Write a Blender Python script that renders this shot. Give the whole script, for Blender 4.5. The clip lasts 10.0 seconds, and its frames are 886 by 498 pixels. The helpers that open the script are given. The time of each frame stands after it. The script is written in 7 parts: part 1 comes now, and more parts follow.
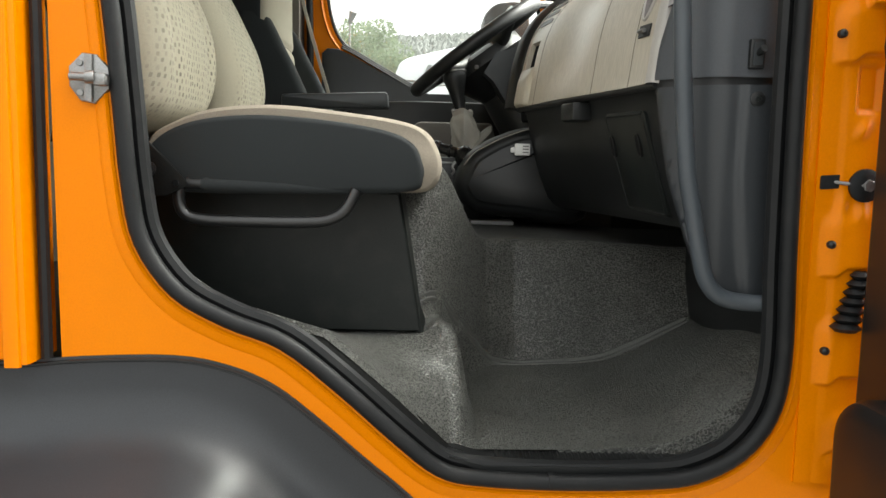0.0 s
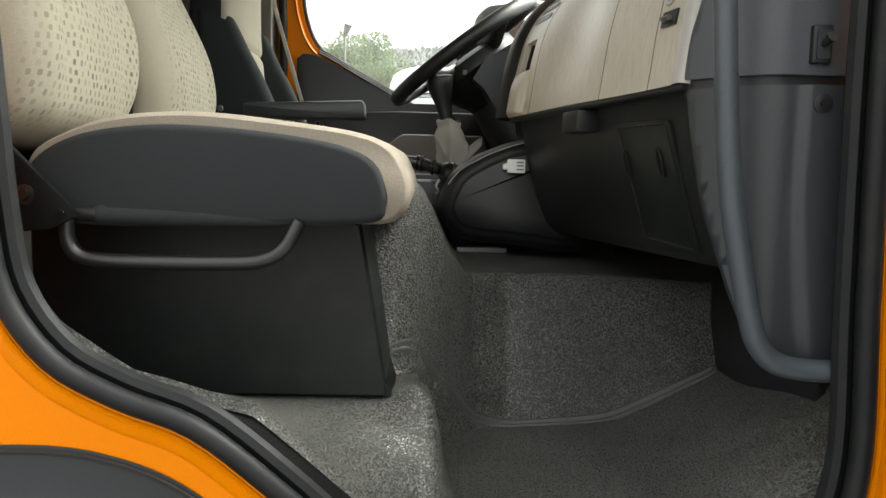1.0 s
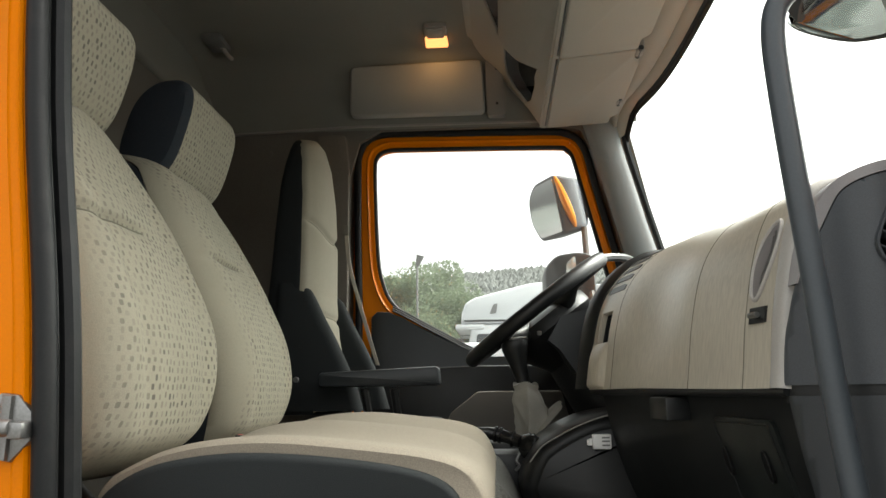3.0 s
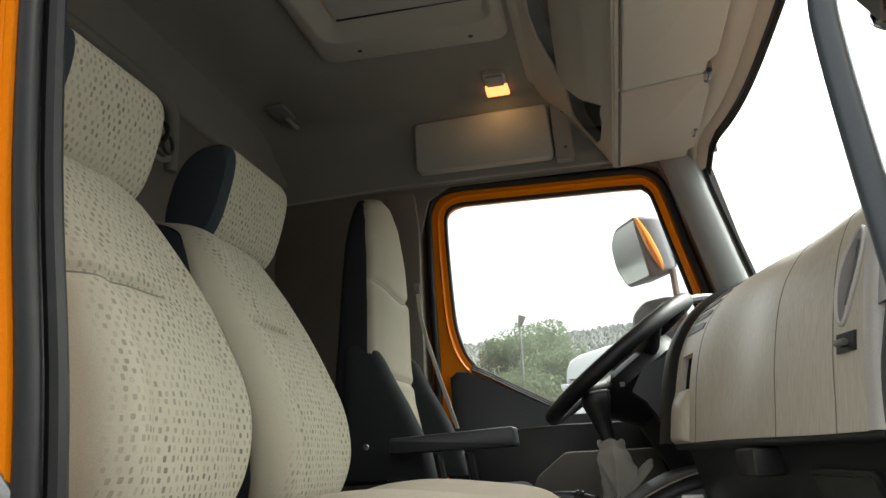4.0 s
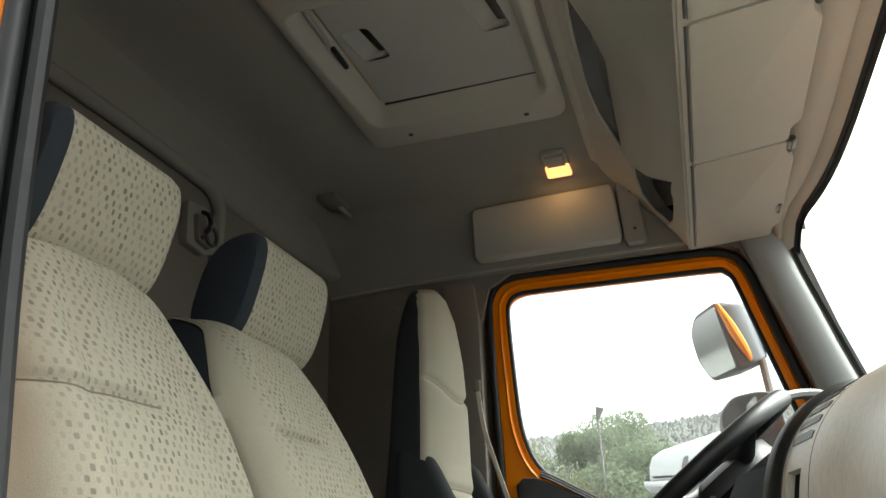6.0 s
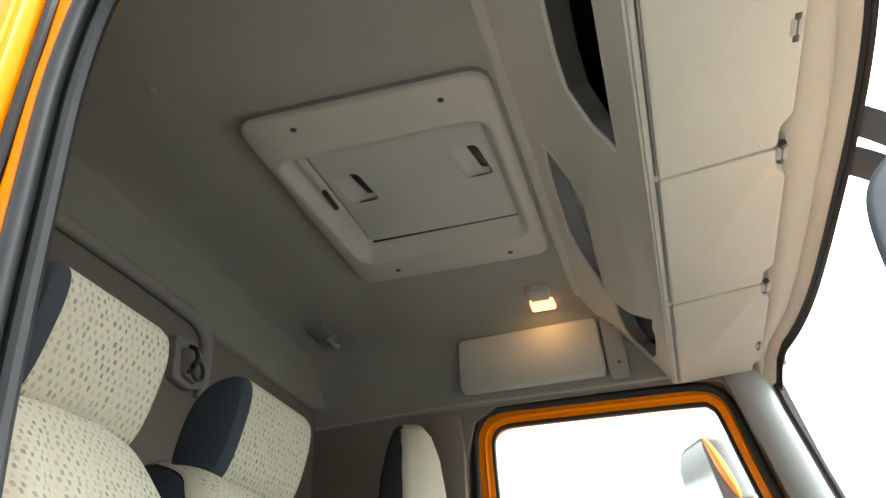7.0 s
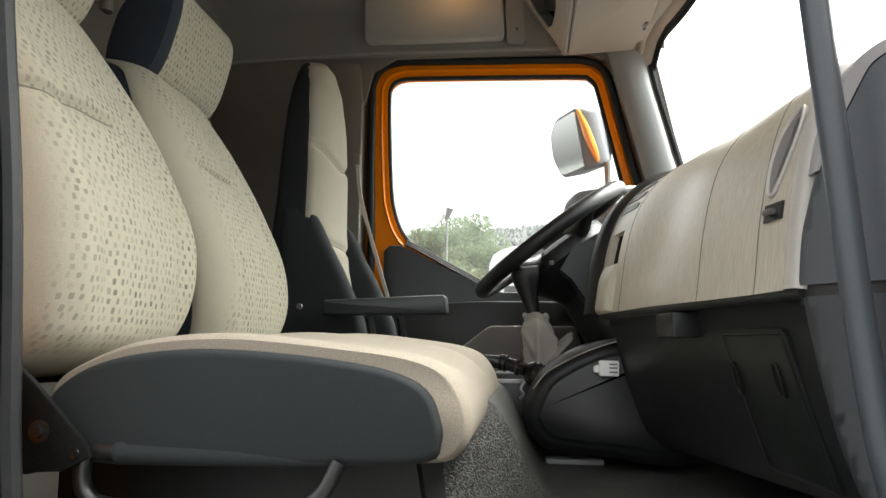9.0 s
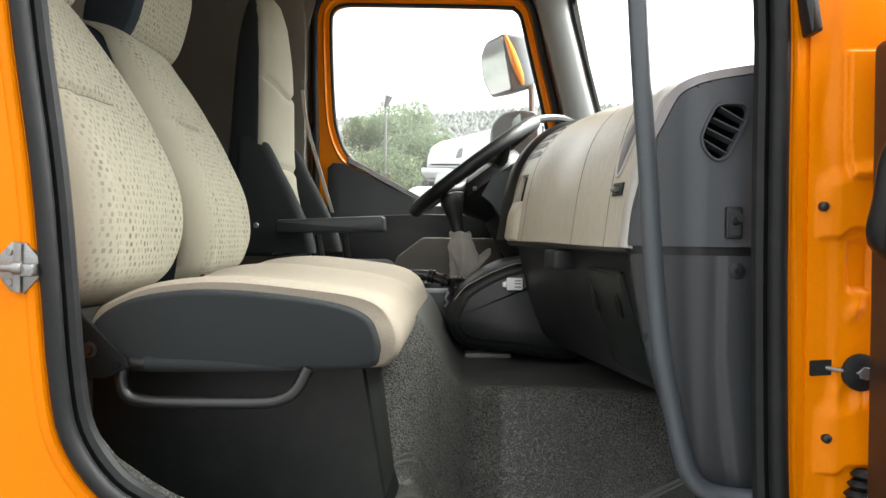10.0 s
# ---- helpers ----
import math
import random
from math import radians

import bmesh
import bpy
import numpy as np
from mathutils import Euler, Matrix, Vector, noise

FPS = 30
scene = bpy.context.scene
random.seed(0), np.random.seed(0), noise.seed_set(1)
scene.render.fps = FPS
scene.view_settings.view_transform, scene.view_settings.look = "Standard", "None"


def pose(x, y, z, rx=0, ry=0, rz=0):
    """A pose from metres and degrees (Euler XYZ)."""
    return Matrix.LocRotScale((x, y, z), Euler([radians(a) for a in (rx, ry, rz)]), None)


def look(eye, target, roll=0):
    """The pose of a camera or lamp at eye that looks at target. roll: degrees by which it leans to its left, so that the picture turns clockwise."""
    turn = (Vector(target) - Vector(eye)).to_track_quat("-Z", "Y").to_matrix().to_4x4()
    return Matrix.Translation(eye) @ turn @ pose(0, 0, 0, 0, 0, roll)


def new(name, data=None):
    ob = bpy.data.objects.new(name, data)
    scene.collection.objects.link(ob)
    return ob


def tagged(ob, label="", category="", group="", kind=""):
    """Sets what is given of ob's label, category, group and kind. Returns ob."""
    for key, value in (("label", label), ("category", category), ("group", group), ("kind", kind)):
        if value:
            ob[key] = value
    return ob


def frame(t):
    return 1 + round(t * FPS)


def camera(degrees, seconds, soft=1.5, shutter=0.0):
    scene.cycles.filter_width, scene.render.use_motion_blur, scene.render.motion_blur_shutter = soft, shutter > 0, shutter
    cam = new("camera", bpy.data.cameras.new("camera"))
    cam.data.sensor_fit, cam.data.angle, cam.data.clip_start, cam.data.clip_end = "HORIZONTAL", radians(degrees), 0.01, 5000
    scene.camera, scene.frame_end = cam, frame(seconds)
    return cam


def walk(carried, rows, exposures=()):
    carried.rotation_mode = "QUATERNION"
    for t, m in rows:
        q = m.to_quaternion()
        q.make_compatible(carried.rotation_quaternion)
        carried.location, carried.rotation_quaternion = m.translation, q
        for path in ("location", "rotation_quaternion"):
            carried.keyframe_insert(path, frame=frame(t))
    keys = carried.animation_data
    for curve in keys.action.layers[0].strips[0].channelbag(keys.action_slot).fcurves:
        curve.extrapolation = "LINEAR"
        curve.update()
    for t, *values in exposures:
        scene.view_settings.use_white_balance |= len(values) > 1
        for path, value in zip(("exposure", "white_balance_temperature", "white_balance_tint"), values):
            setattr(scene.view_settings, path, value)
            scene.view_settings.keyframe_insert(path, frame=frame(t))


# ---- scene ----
cam = camera(60.2, 10.0)

EXPOSURES = [(0, 1.70, 6750, 6), (0.5, 1.82, 6750, 6), (1.5, 1.62, 6750, 6), (3, 1.22, 6750, 6), (4.5, 1.2, 6600, 5), (5.5, 1.28, 6600, 5), (6, 1.52, 6550, 4), (6.3, 1.80, 6500, 4), (7.2, 2.62, 6300, 4), (7.7, 2.62, 6300, 4), (8, 2.36, 6350, 4), (8.3, 1.65, 6400, 5), (8.6, 1.25, 6500, 5), (9, 1.78, 6600, 8), (9.5, 1.82, 6600, 8), (10, 1.93, 6600, 8)]
PATH = [
    (0, (0.004, -1.1, 0.466), (0.05, 0.887, 0.242), 1.4),
    (0.5, (0.035, -0.923, 0.457), (0.088, 1.062, 0.221), 1.2),
    (1, (0.044, -0.818, 0.48), (0.098, 1.172, 0.289), 1.4),
    (1.5, (0.039, -0.778, 0.516), (0.083, 1.219, 0.417), 1.5),
    (2, (0.031, -0.771, 0.553), (0.04, 1.229, 0.582), 1.1),
    (2.5, (0.028, -0.773, 0.591), (-0.01, 1.217, 0.795), 0.5),
    (3, (0.037, -0.778, 0.598), (-0.1, 1.181, 0.976), -0.6),
    (3.2, (0.045, -0.784, 0.601), (-0.166, 1.154, 1.047), -1.1),
    (4.5, (0.146, -0.537, 0.585), (-0.276, 1.338, 1.14), -3.4),
    (5, (0.137, -0.477, 0.585), (-0.314, 1.387, 1.151), -3.2),
    (5.5, (0.153, -0.486, 0.591), (-0.373, 1.341, 1.211), -2.6),
    (6, (0.123, -0.489, 0.644), (-0.418, 1.274, 1.418), -2.2),
    (6.2, (0.133, -0.514, 0.667), (-0.404, 1.211, 1.524), -2.4),
    (7.3, (0.157, -0.545, 0.682), (-0.295, 1.096, 1.732), -2.0),
    (7.5, (0.158, -0.544, 0.685), (-0.291, 1.124, 1.692), -1.8),
    (8, (0.127, -0.538, 0.634), (-0.282, 1.25, 1.431), -0.8),
    (8.5, (0.088, -0.587, 0.582), (-0.221, 1.32, 1.1), -0.0),
    (9, (0.088, -0.677, 0.536), (-0.132, 1.294, 0.798), 0.6),
    (9.5, (0.123, -0.796, 0.622), (-0.01, 1.199, 0.696), 0.5),
    (10, (0.126, -1.005, 0.618), (0.065, 0.994, 0.584), 0.5),
]
walk(cam, [(t, look(eye, target, roll)) for t, eye, target, roll in PATH], EXPOSURES)

# ---- light ----
world = bpy.data.worlds.new("world")
scene.world = world
world.use_nodes = True
sky = world.node_tree.nodes.new("ShaderNodeTexSky")
sky.sky_type, sky.sun_disc = "NISHITA", False
sky.sun_elevation, sky.sun_rotation = radians(52), radians(67)
sky.air_density, sky.dust_density, sky.ozone_density = 0.8, 8.0, 0.2
# thin cloud takes most of the blue out of the sky
veil = world.node_tree.nodes.new("ShaderNodeHueSaturation")
veil.inputs["Saturation"].default_value = 0.12
world.node_tree.links.new(sky.outputs[0], veil.inputs["Color"])
world.node_tree.links.new(veil.outputs[0], world.node_tree.nodes["Background"].inputs[0])
world.node_tree.nodes["Background"].inputs[1].default_value = 0.285
sun = new("sun", bpy.data.lights.new("sun", "SUN"))
sun.data.energy, sun.data.angle, sun.data.color = 1.1, radians(40), (1.0, 0.98, 0.95)
sun.matrix_world = look((1.2, 0.5, 1.66), (0, 0, 0))


# ---- materials ----
def material(name, color, rough=0.6, metal=0.0, vary=0.12, vary_scale=9.0, grain=0.15, grain_scale=350.0,
             bump=0.15, coat=0.0, spec=0.5, dirt=0.0, stretch=(1, 1, 1)):
    """Colour varied at two scales, with fine relief and uneven gloss."""
    m = bpy.data.materials.new(name)
    m.use_nodes = True
    n, l = m.node_tree.nodes, m.node_tree.links
    b = n["Principled BSDF"]
    b.inputs["Metallic"].default_value, b.inputs["Coat Weight"].default_value = metal, coat
    b.inputs["Coat Roughness"].default_value = 0.08
    b.inputs["Specular IOR Level"].default_value = spec
    tc = n.new("ShaderNodeTexCoord")
    mp = n.new("ShaderNodeMapping")
    mp.inputs["Scale"].default_value = stretch
    l.new(tc.outputs["Object"], mp.inputs[0])
    big, fine = n.new("ShaderNodeTexNoise"), n.new("ShaderNodeTexNoise")
    for t, s, d in ((big, vary_scale, 4), (fine, grain_scale, 2)):
        l.new(mp.outputs[0], t.inputs["Vector"])
        t.inputs["Scale"].default_value, t.inputs["Detail"].default_value = s, d
    lo = tuple(max(0, c * (1 - vary)) for c in color) + (1,)
    hi = tuple(min(1, c * (1 + vary)) for c in color) + (1,)
    mix = n.new("ShaderNodeMix")
    mix.data_type = "RGBA"
    mix.inputs[6].default_value, mix.inputs[7].default_value = lo, hi
    l.new(big.outputs[0], mix.inputs[0])
    g = n.new("ShaderNodeMapRange")
    g.inputs[1].default_value, g.inputs[2].default_value = 0.3, 0.7
    g.inputs[3].default_value, g.inputs[4].default_value = 1 - grain, 1 + grain
    l.new(fine.outputs[0], g.inputs[0])
    mul = n.new("ShaderNodeVectorMath")
    mul.operation = "SCALE"
    l.new(mix.outputs[2], mul.inputs[0])
    l.new(g.outputs[0], mul.inputs["Scale"])
    out = mul.outputs[0]
    if dirt:
        spots = n.new("ShaderNodeTexNoise")
        spots.inputs["Scale"].default_value, spots.inputs["Detail"].default_value = 23, 8
        l.new(mp.outputs[0], spots.inputs["Vector"])
        r = n.new("ShaderNodeMapRange")
        r.inputs[1].default_value, r.inputs[2].default_value, r.inputs[4].default_value = 0.5, 0.75, dirt
        l.new(spots.outputs[0], r.inputs[0])
        d = n.new("ShaderNodeMix")
        d.data_type = "RGBA"
        d.inputs[7].default_value = (0.20, 0.18, 0.15, 1)
        l.new(r.outputs[0], d.inputs[0])
        l.new(out, d.inputs[6])
        out = d.outputs[2]
    l.new(out, b.inputs["Base Color"])
    rr = n.new("ShaderNodeMapRange")
    rr.inputs[3].default_value, rr.inputs[4].default_value = max(0.02, rough - 0.08), min(1, rough + 0.08)
    l.new(big.outputs[0], rr.inputs[0])
    l.new(rr.outputs[0], b.inputs["Roughness"])
    if bump:
        bu = n.new("ShaderNodeBump")
        bu.inputs["Strength"].default_value, bu.inputs["Distance"].default_value = bump, 0.001
        l.new(fine.outputs[0], bu.inputs["Height"])
        l.new(bu.outputs[0], b.inputs["Normal"])
    return m


def dotted_fabric(name, color, dot):
    """Woven cloth with staggered rows of small dark lozenges, laid out in metres by the UV map."""
    m = material(name, color, 0.9, vary=0.06, grain=0.12, grain_scale=900, bump=0.3, spec=0.2)
    n, l = m.node_tree.nodes, m.node_tree.links
    b = n["Principled BSDF"]
    base = b.inputs["Base Color"].links[0].from_socket
    uv = n.new("ShaderNodeUVMap")
    sep = n.new("ShaderNodeSeparateXYZ")
    l.new(uv.outputs[0], sep.inputs[0])

    def math_node(op, a, c=None):
        x = n.new("ShaderNodeMath")
        x.operation = op
        for i, v in enumerate((a, c)):
            if v is None:
                continue
            if isinstance(v, (int, float)):
                x.inputs[i].default_value = v
            else:
                l.new(v, x.inputs[i])
        return x.outputs[0]

    px, py = 0.0135, 0.0116
    v = math_node("DIVIDE", sep.outputs[1], py)
    row = math_node("FLOOR", v)
    jit = n.new("ShaderNodeTexWhiteNoise")
    jit.noise_dimensions = "1D"
    l.new(row, jit.inputs["W"])
    shift = math_node("MULTIPLY", math_node("MODULO", row, 2.0), 0.5)
    shift = math_node("ADD", shift, math_node("MULTIPLY", jit.outputs[0], 0.3))
    u = math_node("ADD", math_node("DIVIDE", sep.outputs[0], px), shift)
    # every lozenge has its own place, width and height within its cell
    cell2 = n.new("ShaderNodeTexWhiteNoise")
    cell2.noise_dimensions = "2D"
    pair2 = n.new("ShaderNodeCombineXYZ")
    l.new(math_node("FLOOR", u), pair2.inputs[0])
    l.new(math_node("ADD", row, 77.0), pair2.inputs[1])
    l.new(pair2.outputs[0], cell2.inputs["Vector"])
    rgb = n.new("ShaderNodeSeparateXYZ")
    l.new(cell2.outputs["Color"], rgb.inputs[0])
    ju = math_node("MULTIPLY", math_node("SUBTRACT", rgb.outputs[0], 0.5), 0.36)
    jv = math_node("MULTIPLY", math_node("SUBTRACT", rgb.outputs[1], 0.5), 0.30)
    wu = math_node("ADD", math_node("MULTIPLY", rgb.outputs[2], 0.09), 0.145)
    wv = math_node("ADD", math_node("MULTIPLY", rgb.outputs[0], 0.10), 0.27)
    fu = math_node("ABSOLUTE", math_node("SUBTRACT", math_node("SUBTRACT", math_node("FRACT", u), 0.5), ju))
    fv = math_node("ABSOLUTE", math_node("SUBTRACT", math_node("SUBTRACT", math_node("FRACT", v), 0.5), jv))
    # rounded upright block
    d = math_node("ADD", math_node("POWER", math_node("DIVIDE", fu, wu), 4.0), math_node("POWER", math_node("DIVIDE", fv, wv), 4.0))
    r = n.new("ShaderNodeMapRange")
    r.inputs[1].default_value, r.inputs[2].default_value = 1.4, 0.6
    l.new(d, r.inputs[0])
    # each lozenge fades by chance, and patches of the cloth are worn pale
    cell = n.new("ShaderNodeTexWhiteNoise")
    cell.noise_dimensions = "2D"
    pair = n.new("ShaderNodeCombineXYZ")
    l.new(math_node("FLOOR", u), pair.inputs[0])
    l.new(row, pair.inputs[1])
    l.new(pair.outputs[0], cell.inputs["Vector"])
    worn = n.new("ShaderNodeTexNoise")
    worn.inputs["Scale"].default_value = 9
    l.new(n["Texture Coordinate"].outputs["Object"], worn.inputs["Vector"])
    w = n.new("ShaderNodeMapRange")
    w.inputs[1].default_value, w.inputs[2].default_value, w.inputs[3].default_value, w.inputs[4].default_value = 0.35, 0.65, 0.7, 1.0
    l.new(worn.outputs[0], w.inputs[0])
    edge = n.new("ShaderNodeMapRange")
    edge.inputs[1].default_value, edge.inputs[2].default_value = 0.205, 0.17
    l.new(math_node("ABSOLUTE", sep.outputs[0]), edge.inputs[0])
    foot = n.new("ShaderNodeMapRange")
    foot.inputs[1].default_value, foot.inputs[2].default_value = 0.02, 0.10
    l.new(sep.outputs[1], foot.inputs[0])
    woven = math_node("MULTIPLY", edge.outputs[0], foot.outputs[0])
    amt = math_node("MULTIPLY", math_node("MULTIPLY", r.outputs[0], woven), math_node("MULTIPLY", w.outputs[0], math_node("ADD", math_node("MULTIPLY", cell.outputs[0], 0.8), 0.25)))
    mix = n.new("ShaderNodeMix")
    mix.data_type = "RGBA"
    mix.inputs[7].default_value = dot + (1,)
    l.new(amt, mix.inputs[0])
    l.new(base, mix.inputs[6])
    l.new(mix.outputs[2], b.inputs["Base Color"])
    return m


def pebbled_rubber(name, color, crown):
    """Grained rubber sheet: small raised wrinkles with worn pale crowns."""
    m = material(name, color, 0.33, vary=0.35, vary_scale=5, grain=0.35, grain_scale=180, bump=0.0, dirt=0.10, spec=0.75)
    n, l = m.node_tree.nodes, m.node_tree.links
    b = n["Principled BSDF"]
    base = b.inputs["Base Color"].links[0].from_socket
    tc = n["Texture Coordinate"]
    warp = n.new("ShaderNodeTexNoise")
    warp.inputs["Scale"].default_value = 60
    l.new(tc.outputs["Object"], warp.inputs["Vector"])
    mixv = n.new("ShaderNodeVectorMath")
    mixv.operation = "MULTIPLY_ADD"
    mixv.inputs[1].default_value = (0.004, 0.004, 0.004)
    l.new(warp.outputs["Color"], mixv.inputs[0])
    l.new(tc.outputs["Object"], mixv.inputs[2])
    cells = n.new("ShaderNodeTexNoise")
    cells.inputs["Scale"].default_value, cells.inputs["Detail"].default_value, cells.inputs["Distortion"].default_value = 340, 0.8, 0.5
    l.new(mixv.outputs[0], cells.inputs["Vector"])
    top = n.new("ShaderNodeMapRange")
    top.inputs[1].default_value, top.inputs[2].default_value, top.inputs[3].default_value, top.inputs[4].default_value = 0.40, 0.60, 0.0, 1.0
    l.new(cells.outputs[0], top.inputs[0])
    patch = n.new("ShaderNodeTexNoise")
    patch.inputs["Scale"].default_value, patch.inputs["Detail"].default_value = 7, 5
    l.new(tc.outputs["Object"], patch.inputs["Vector"])
    wear = n.new("ShaderNodeMapRange")
    wear.inputs[1].default_value, wear.inputs[2].default_value, wear.inputs[3].default_value, wear.inputs[4].default_value = 0.35, 0.65, 0.55, 0.95
    l.new(patch.outputs[0], wear.inputs[0])
    amt = n.new("ShaderNodeMath")
    amt.operation = "MULTIPLY"
    l.new(top.outputs[0], amt.inputs[0])
    l.new(wear.outputs[0], amt.inputs[1])
    mix = n.new("ShaderNodeMix")
    mix.data_type = "RGBA"
    mix.inputs[7].default_value = crown + (1,)
    l.new(amt.outputs[0], mix.inputs[0])
    l.new(base, mix.inputs[6])
    l.new(mix.outputs[2], b.inputs["Base Color"])
    bu = n.new("ShaderNodeBump")
    bu.inputs["Strength"].default_value, bu.inputs["Distance"].default_value = 1.0, 0.0030
    l.new(top.outputs[0], bu.inputs["Height"])
    l.new(bu.outputs[0], b.inputs["Normal"])
    return m


def glass(name, tint=(1, 1, 1), rough=0.0, dusty=0.0):
    """Clear pane with a faint reflection; its dust film also stands in for distant haze."""
    m = bpy.data.materials.new(name)
    m.use_nodes = True
    n, l = m.node_tree.nodes, m.node_tree.links
    n.remove(n["Principled BSDF"])
    tr, gl, mx = (n.new("ShaderNode" + k) for k in ("BsdfTransparent", "BsdfGlossy", "MixShader"))
    tr.inputs[0].default_value = tint + (1,)
    gl.inputs["Roughness"].default_value = rough
    mx.inputs[0].default_value = 0.015
    l.new(tr.outputs[0], mx.inputs[1])
    l.new(gl.outputs[0], mx.inputs[2])
    dust, film = n.new("ShaderNodeBsdfTranslucent"), n.new("ShaderNodeMixShader")
    dust.inputs[0].default_value = (0.8, 0.8, 0.78, 1)
    film.inputs[0].default_value = dusty
    l.new(mx.outputs[0], film.inputs[1])
    l.new(dust.outputs[0], film.inputs[2])
    l.new(film.outputs[0], n["Material Output"].inputs[0])
    return m


def leaf_material(name, color):
    """Thin leaves that also let light through."""
    m = material(name, color, 0.9, vary=0.25, vary_scale=1.2, grain=0.15, grain_scale=8, bump=0)
    n, l = m.node_tree.nodes, m.node_tree.links
    b = n["Principled BSDF"]
    tr, mx = n.new("ShaderNodeBsdfTranslucent"), n.new("ShaderNodeMixShader")
    l.new(b.inputs["Base Color"].links[0].from_socket, tr.inputs[0])
    mx.inputs[0].default_value = 0.5
    l.new(b.outputs[0], mx.inputs[1])
    l.new(tr.outputs[0], mx.inputs[2])
    l.new(mx.outputs[0], n["Material Output"].inputs[0])
    return m


def glowing(name, color, power):
    m = bpy.data.materials.new(name)
    m.use_nodes = True
    b = m.node_tree.nodes["Principled BSDF"]
    b.inputs["Base Color"].default_value = color + (1,)
    b.inputs["Emission Color"].default_value, b.inputs["Emission Strength"].default_value = color + (1,), power
    return m


ORANGE = material("orange_paint", (0.74, 0.205, 0.0), 0.36, vary=0.05, vary_scale=3, grain=0.02, bump=0.02, coat=0.03, spec=0.14)
SILL = material("orange_paint_worn", (0.74, 0.205, 0.0), 0.38, vary=0.05, vary_scale=5, grain=0.03, bump=0.03, coat=0.03, spec=0.14)
RUBBER = material("black_rubber", (0.009, 0.0098, 0.0105), 0.50, spec=0.25, vary=0.25, grain=0.1, bump=0.1, dirt=0.03)
FENDER = material("fender_plastic", (0.014, 0.016, 0.019), 0.40, vary=0.3, vary_scale=5, grain=0.2, grain_scale=500, bump=0.02)
BEIGE = material("beige_cloth", (0.325, 0.302, 0.240), 0.92, vary=0.06, grain=0.14, grain_scale=800, bump=0.35, spec=0.2)
CUSHION = material("cushion_cloth", (0.240, 0.211, 0.169), 0.92, vary=0.07, grain=0.16, grain_scale=700, bump=0.4, spec=0.2)
DOTTED = dotted_fabric("dotted_beige_cloth", (0.272, 0.253, 0.196), (0.104, 0.098, 0.082))
CHARCOAL = material("charcoal_cloth", (0.0195, 0.0225, 0.0235), 0.9, vary=0.15, grain=0.2, grain_scale=900, bump=0.4, spec=0.25)
NAVY = material("dark_blue_cloth", (0.0155, 0.0200, 0.0255), 0.9, vary=0.15, grain=0.2, grain_scale=900, bump=0.4, spec=0.25)
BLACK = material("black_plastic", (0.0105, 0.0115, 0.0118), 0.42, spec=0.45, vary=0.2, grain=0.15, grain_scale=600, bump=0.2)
BLACKSTEEL = material("black_painted_steel", (0.0095, 0.0118, 0.0110), 0.42, spec=0.28, vary=0.2, vary_scale=6, grain=0.1, bump=0.08, dirt=0.03)
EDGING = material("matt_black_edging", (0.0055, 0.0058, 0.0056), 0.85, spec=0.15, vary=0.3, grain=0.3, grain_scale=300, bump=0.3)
GLOSSBLACK = material("gloss_black_hose", (0.008, 0.0085, 0.009), 0.22, vary=0.2, grain=0.05, bump=0.05)
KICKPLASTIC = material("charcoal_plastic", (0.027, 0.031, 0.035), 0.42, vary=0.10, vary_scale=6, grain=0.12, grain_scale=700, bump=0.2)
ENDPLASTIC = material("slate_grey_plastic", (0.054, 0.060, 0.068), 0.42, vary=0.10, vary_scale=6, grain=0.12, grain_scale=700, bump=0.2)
GREYPLASTIC = material("dark_grey_plastic", (0.0245, 0.0290, 0.0315), 0.40, vary=0.12, vary_scale=6, grain=0.15, grain_scale=700, bump=0.25)
DASHBEIGE = material("beige_dash_skin", (0.47, 0.43, 0.352), 0.34, vary=0.12, vary_scale=7, spec=0.55, grain=0.11, grain_scale=260, bump=0.30, stretch=(1, 1, 0.05))
DASHTRIM = material("grey_beige_trim", (0.26, 0.245, 0.225), 0.45, vary=0.08, grain=0.08, grain_scale=600, bump=0.15)
HEADLINER = material("headliner", (0.203, 0.200, 0.178), 0.95, vary=0.10, vary_scale=4, grain=0.10, grain_scale=900, bump=0.3, spec=0.15)
HEADTRIM = material("overhead_plastic", (0.335, 0.326, 0.288), 0.65, vary=0.06, vary_scale=5, grain=0.06, grain_scale=700, bump=0.2)
HATCHPLASTIC = material("hatch_plastic", (0.300, 0.289, 0.258), 0.65, vary=0.06, vary_scale=5, grain=0.06, grain_scale=700, bump=0.2)
LIDPLASTIC = material("hatch_lid_plastic", (0.275, 0.271, 0.254), 0.6, vary=0.08, vary_scale=7, grain=0.06, grain_scale=700, bump=0.2)
PILLAR = material("pillar_trim", (0.235, 0.25, 0.25), 0.85, spec=0.2, vary=0.06, grain=0.06, grain_scale=700, bump=0.2)
REARCLOTH = material("rear_wall_lining", (0.150, 0.138, 0.120), 0.95, vary=0.12, vary_scale=5, grain=0.12, bump=0.3, spec=0.15)
BANDPLASTIC = material("pale_mauve_plastic", (0.27, 0.255, 0.257), 0.42, vary=0.06, grain=0.05, grain_scale=600, bump=0.1)
ENDRIM = material("pale_rim_plastic", (0.42, 0.40, 0.37), 0.42, vary=0.06, grain=0.06, grain_scale=600, bump=0.12)
MAT = pebbled_rubber("rubber_mat", (0.044, 0.045, 0.041), (0.205, 0.209, 0.190))
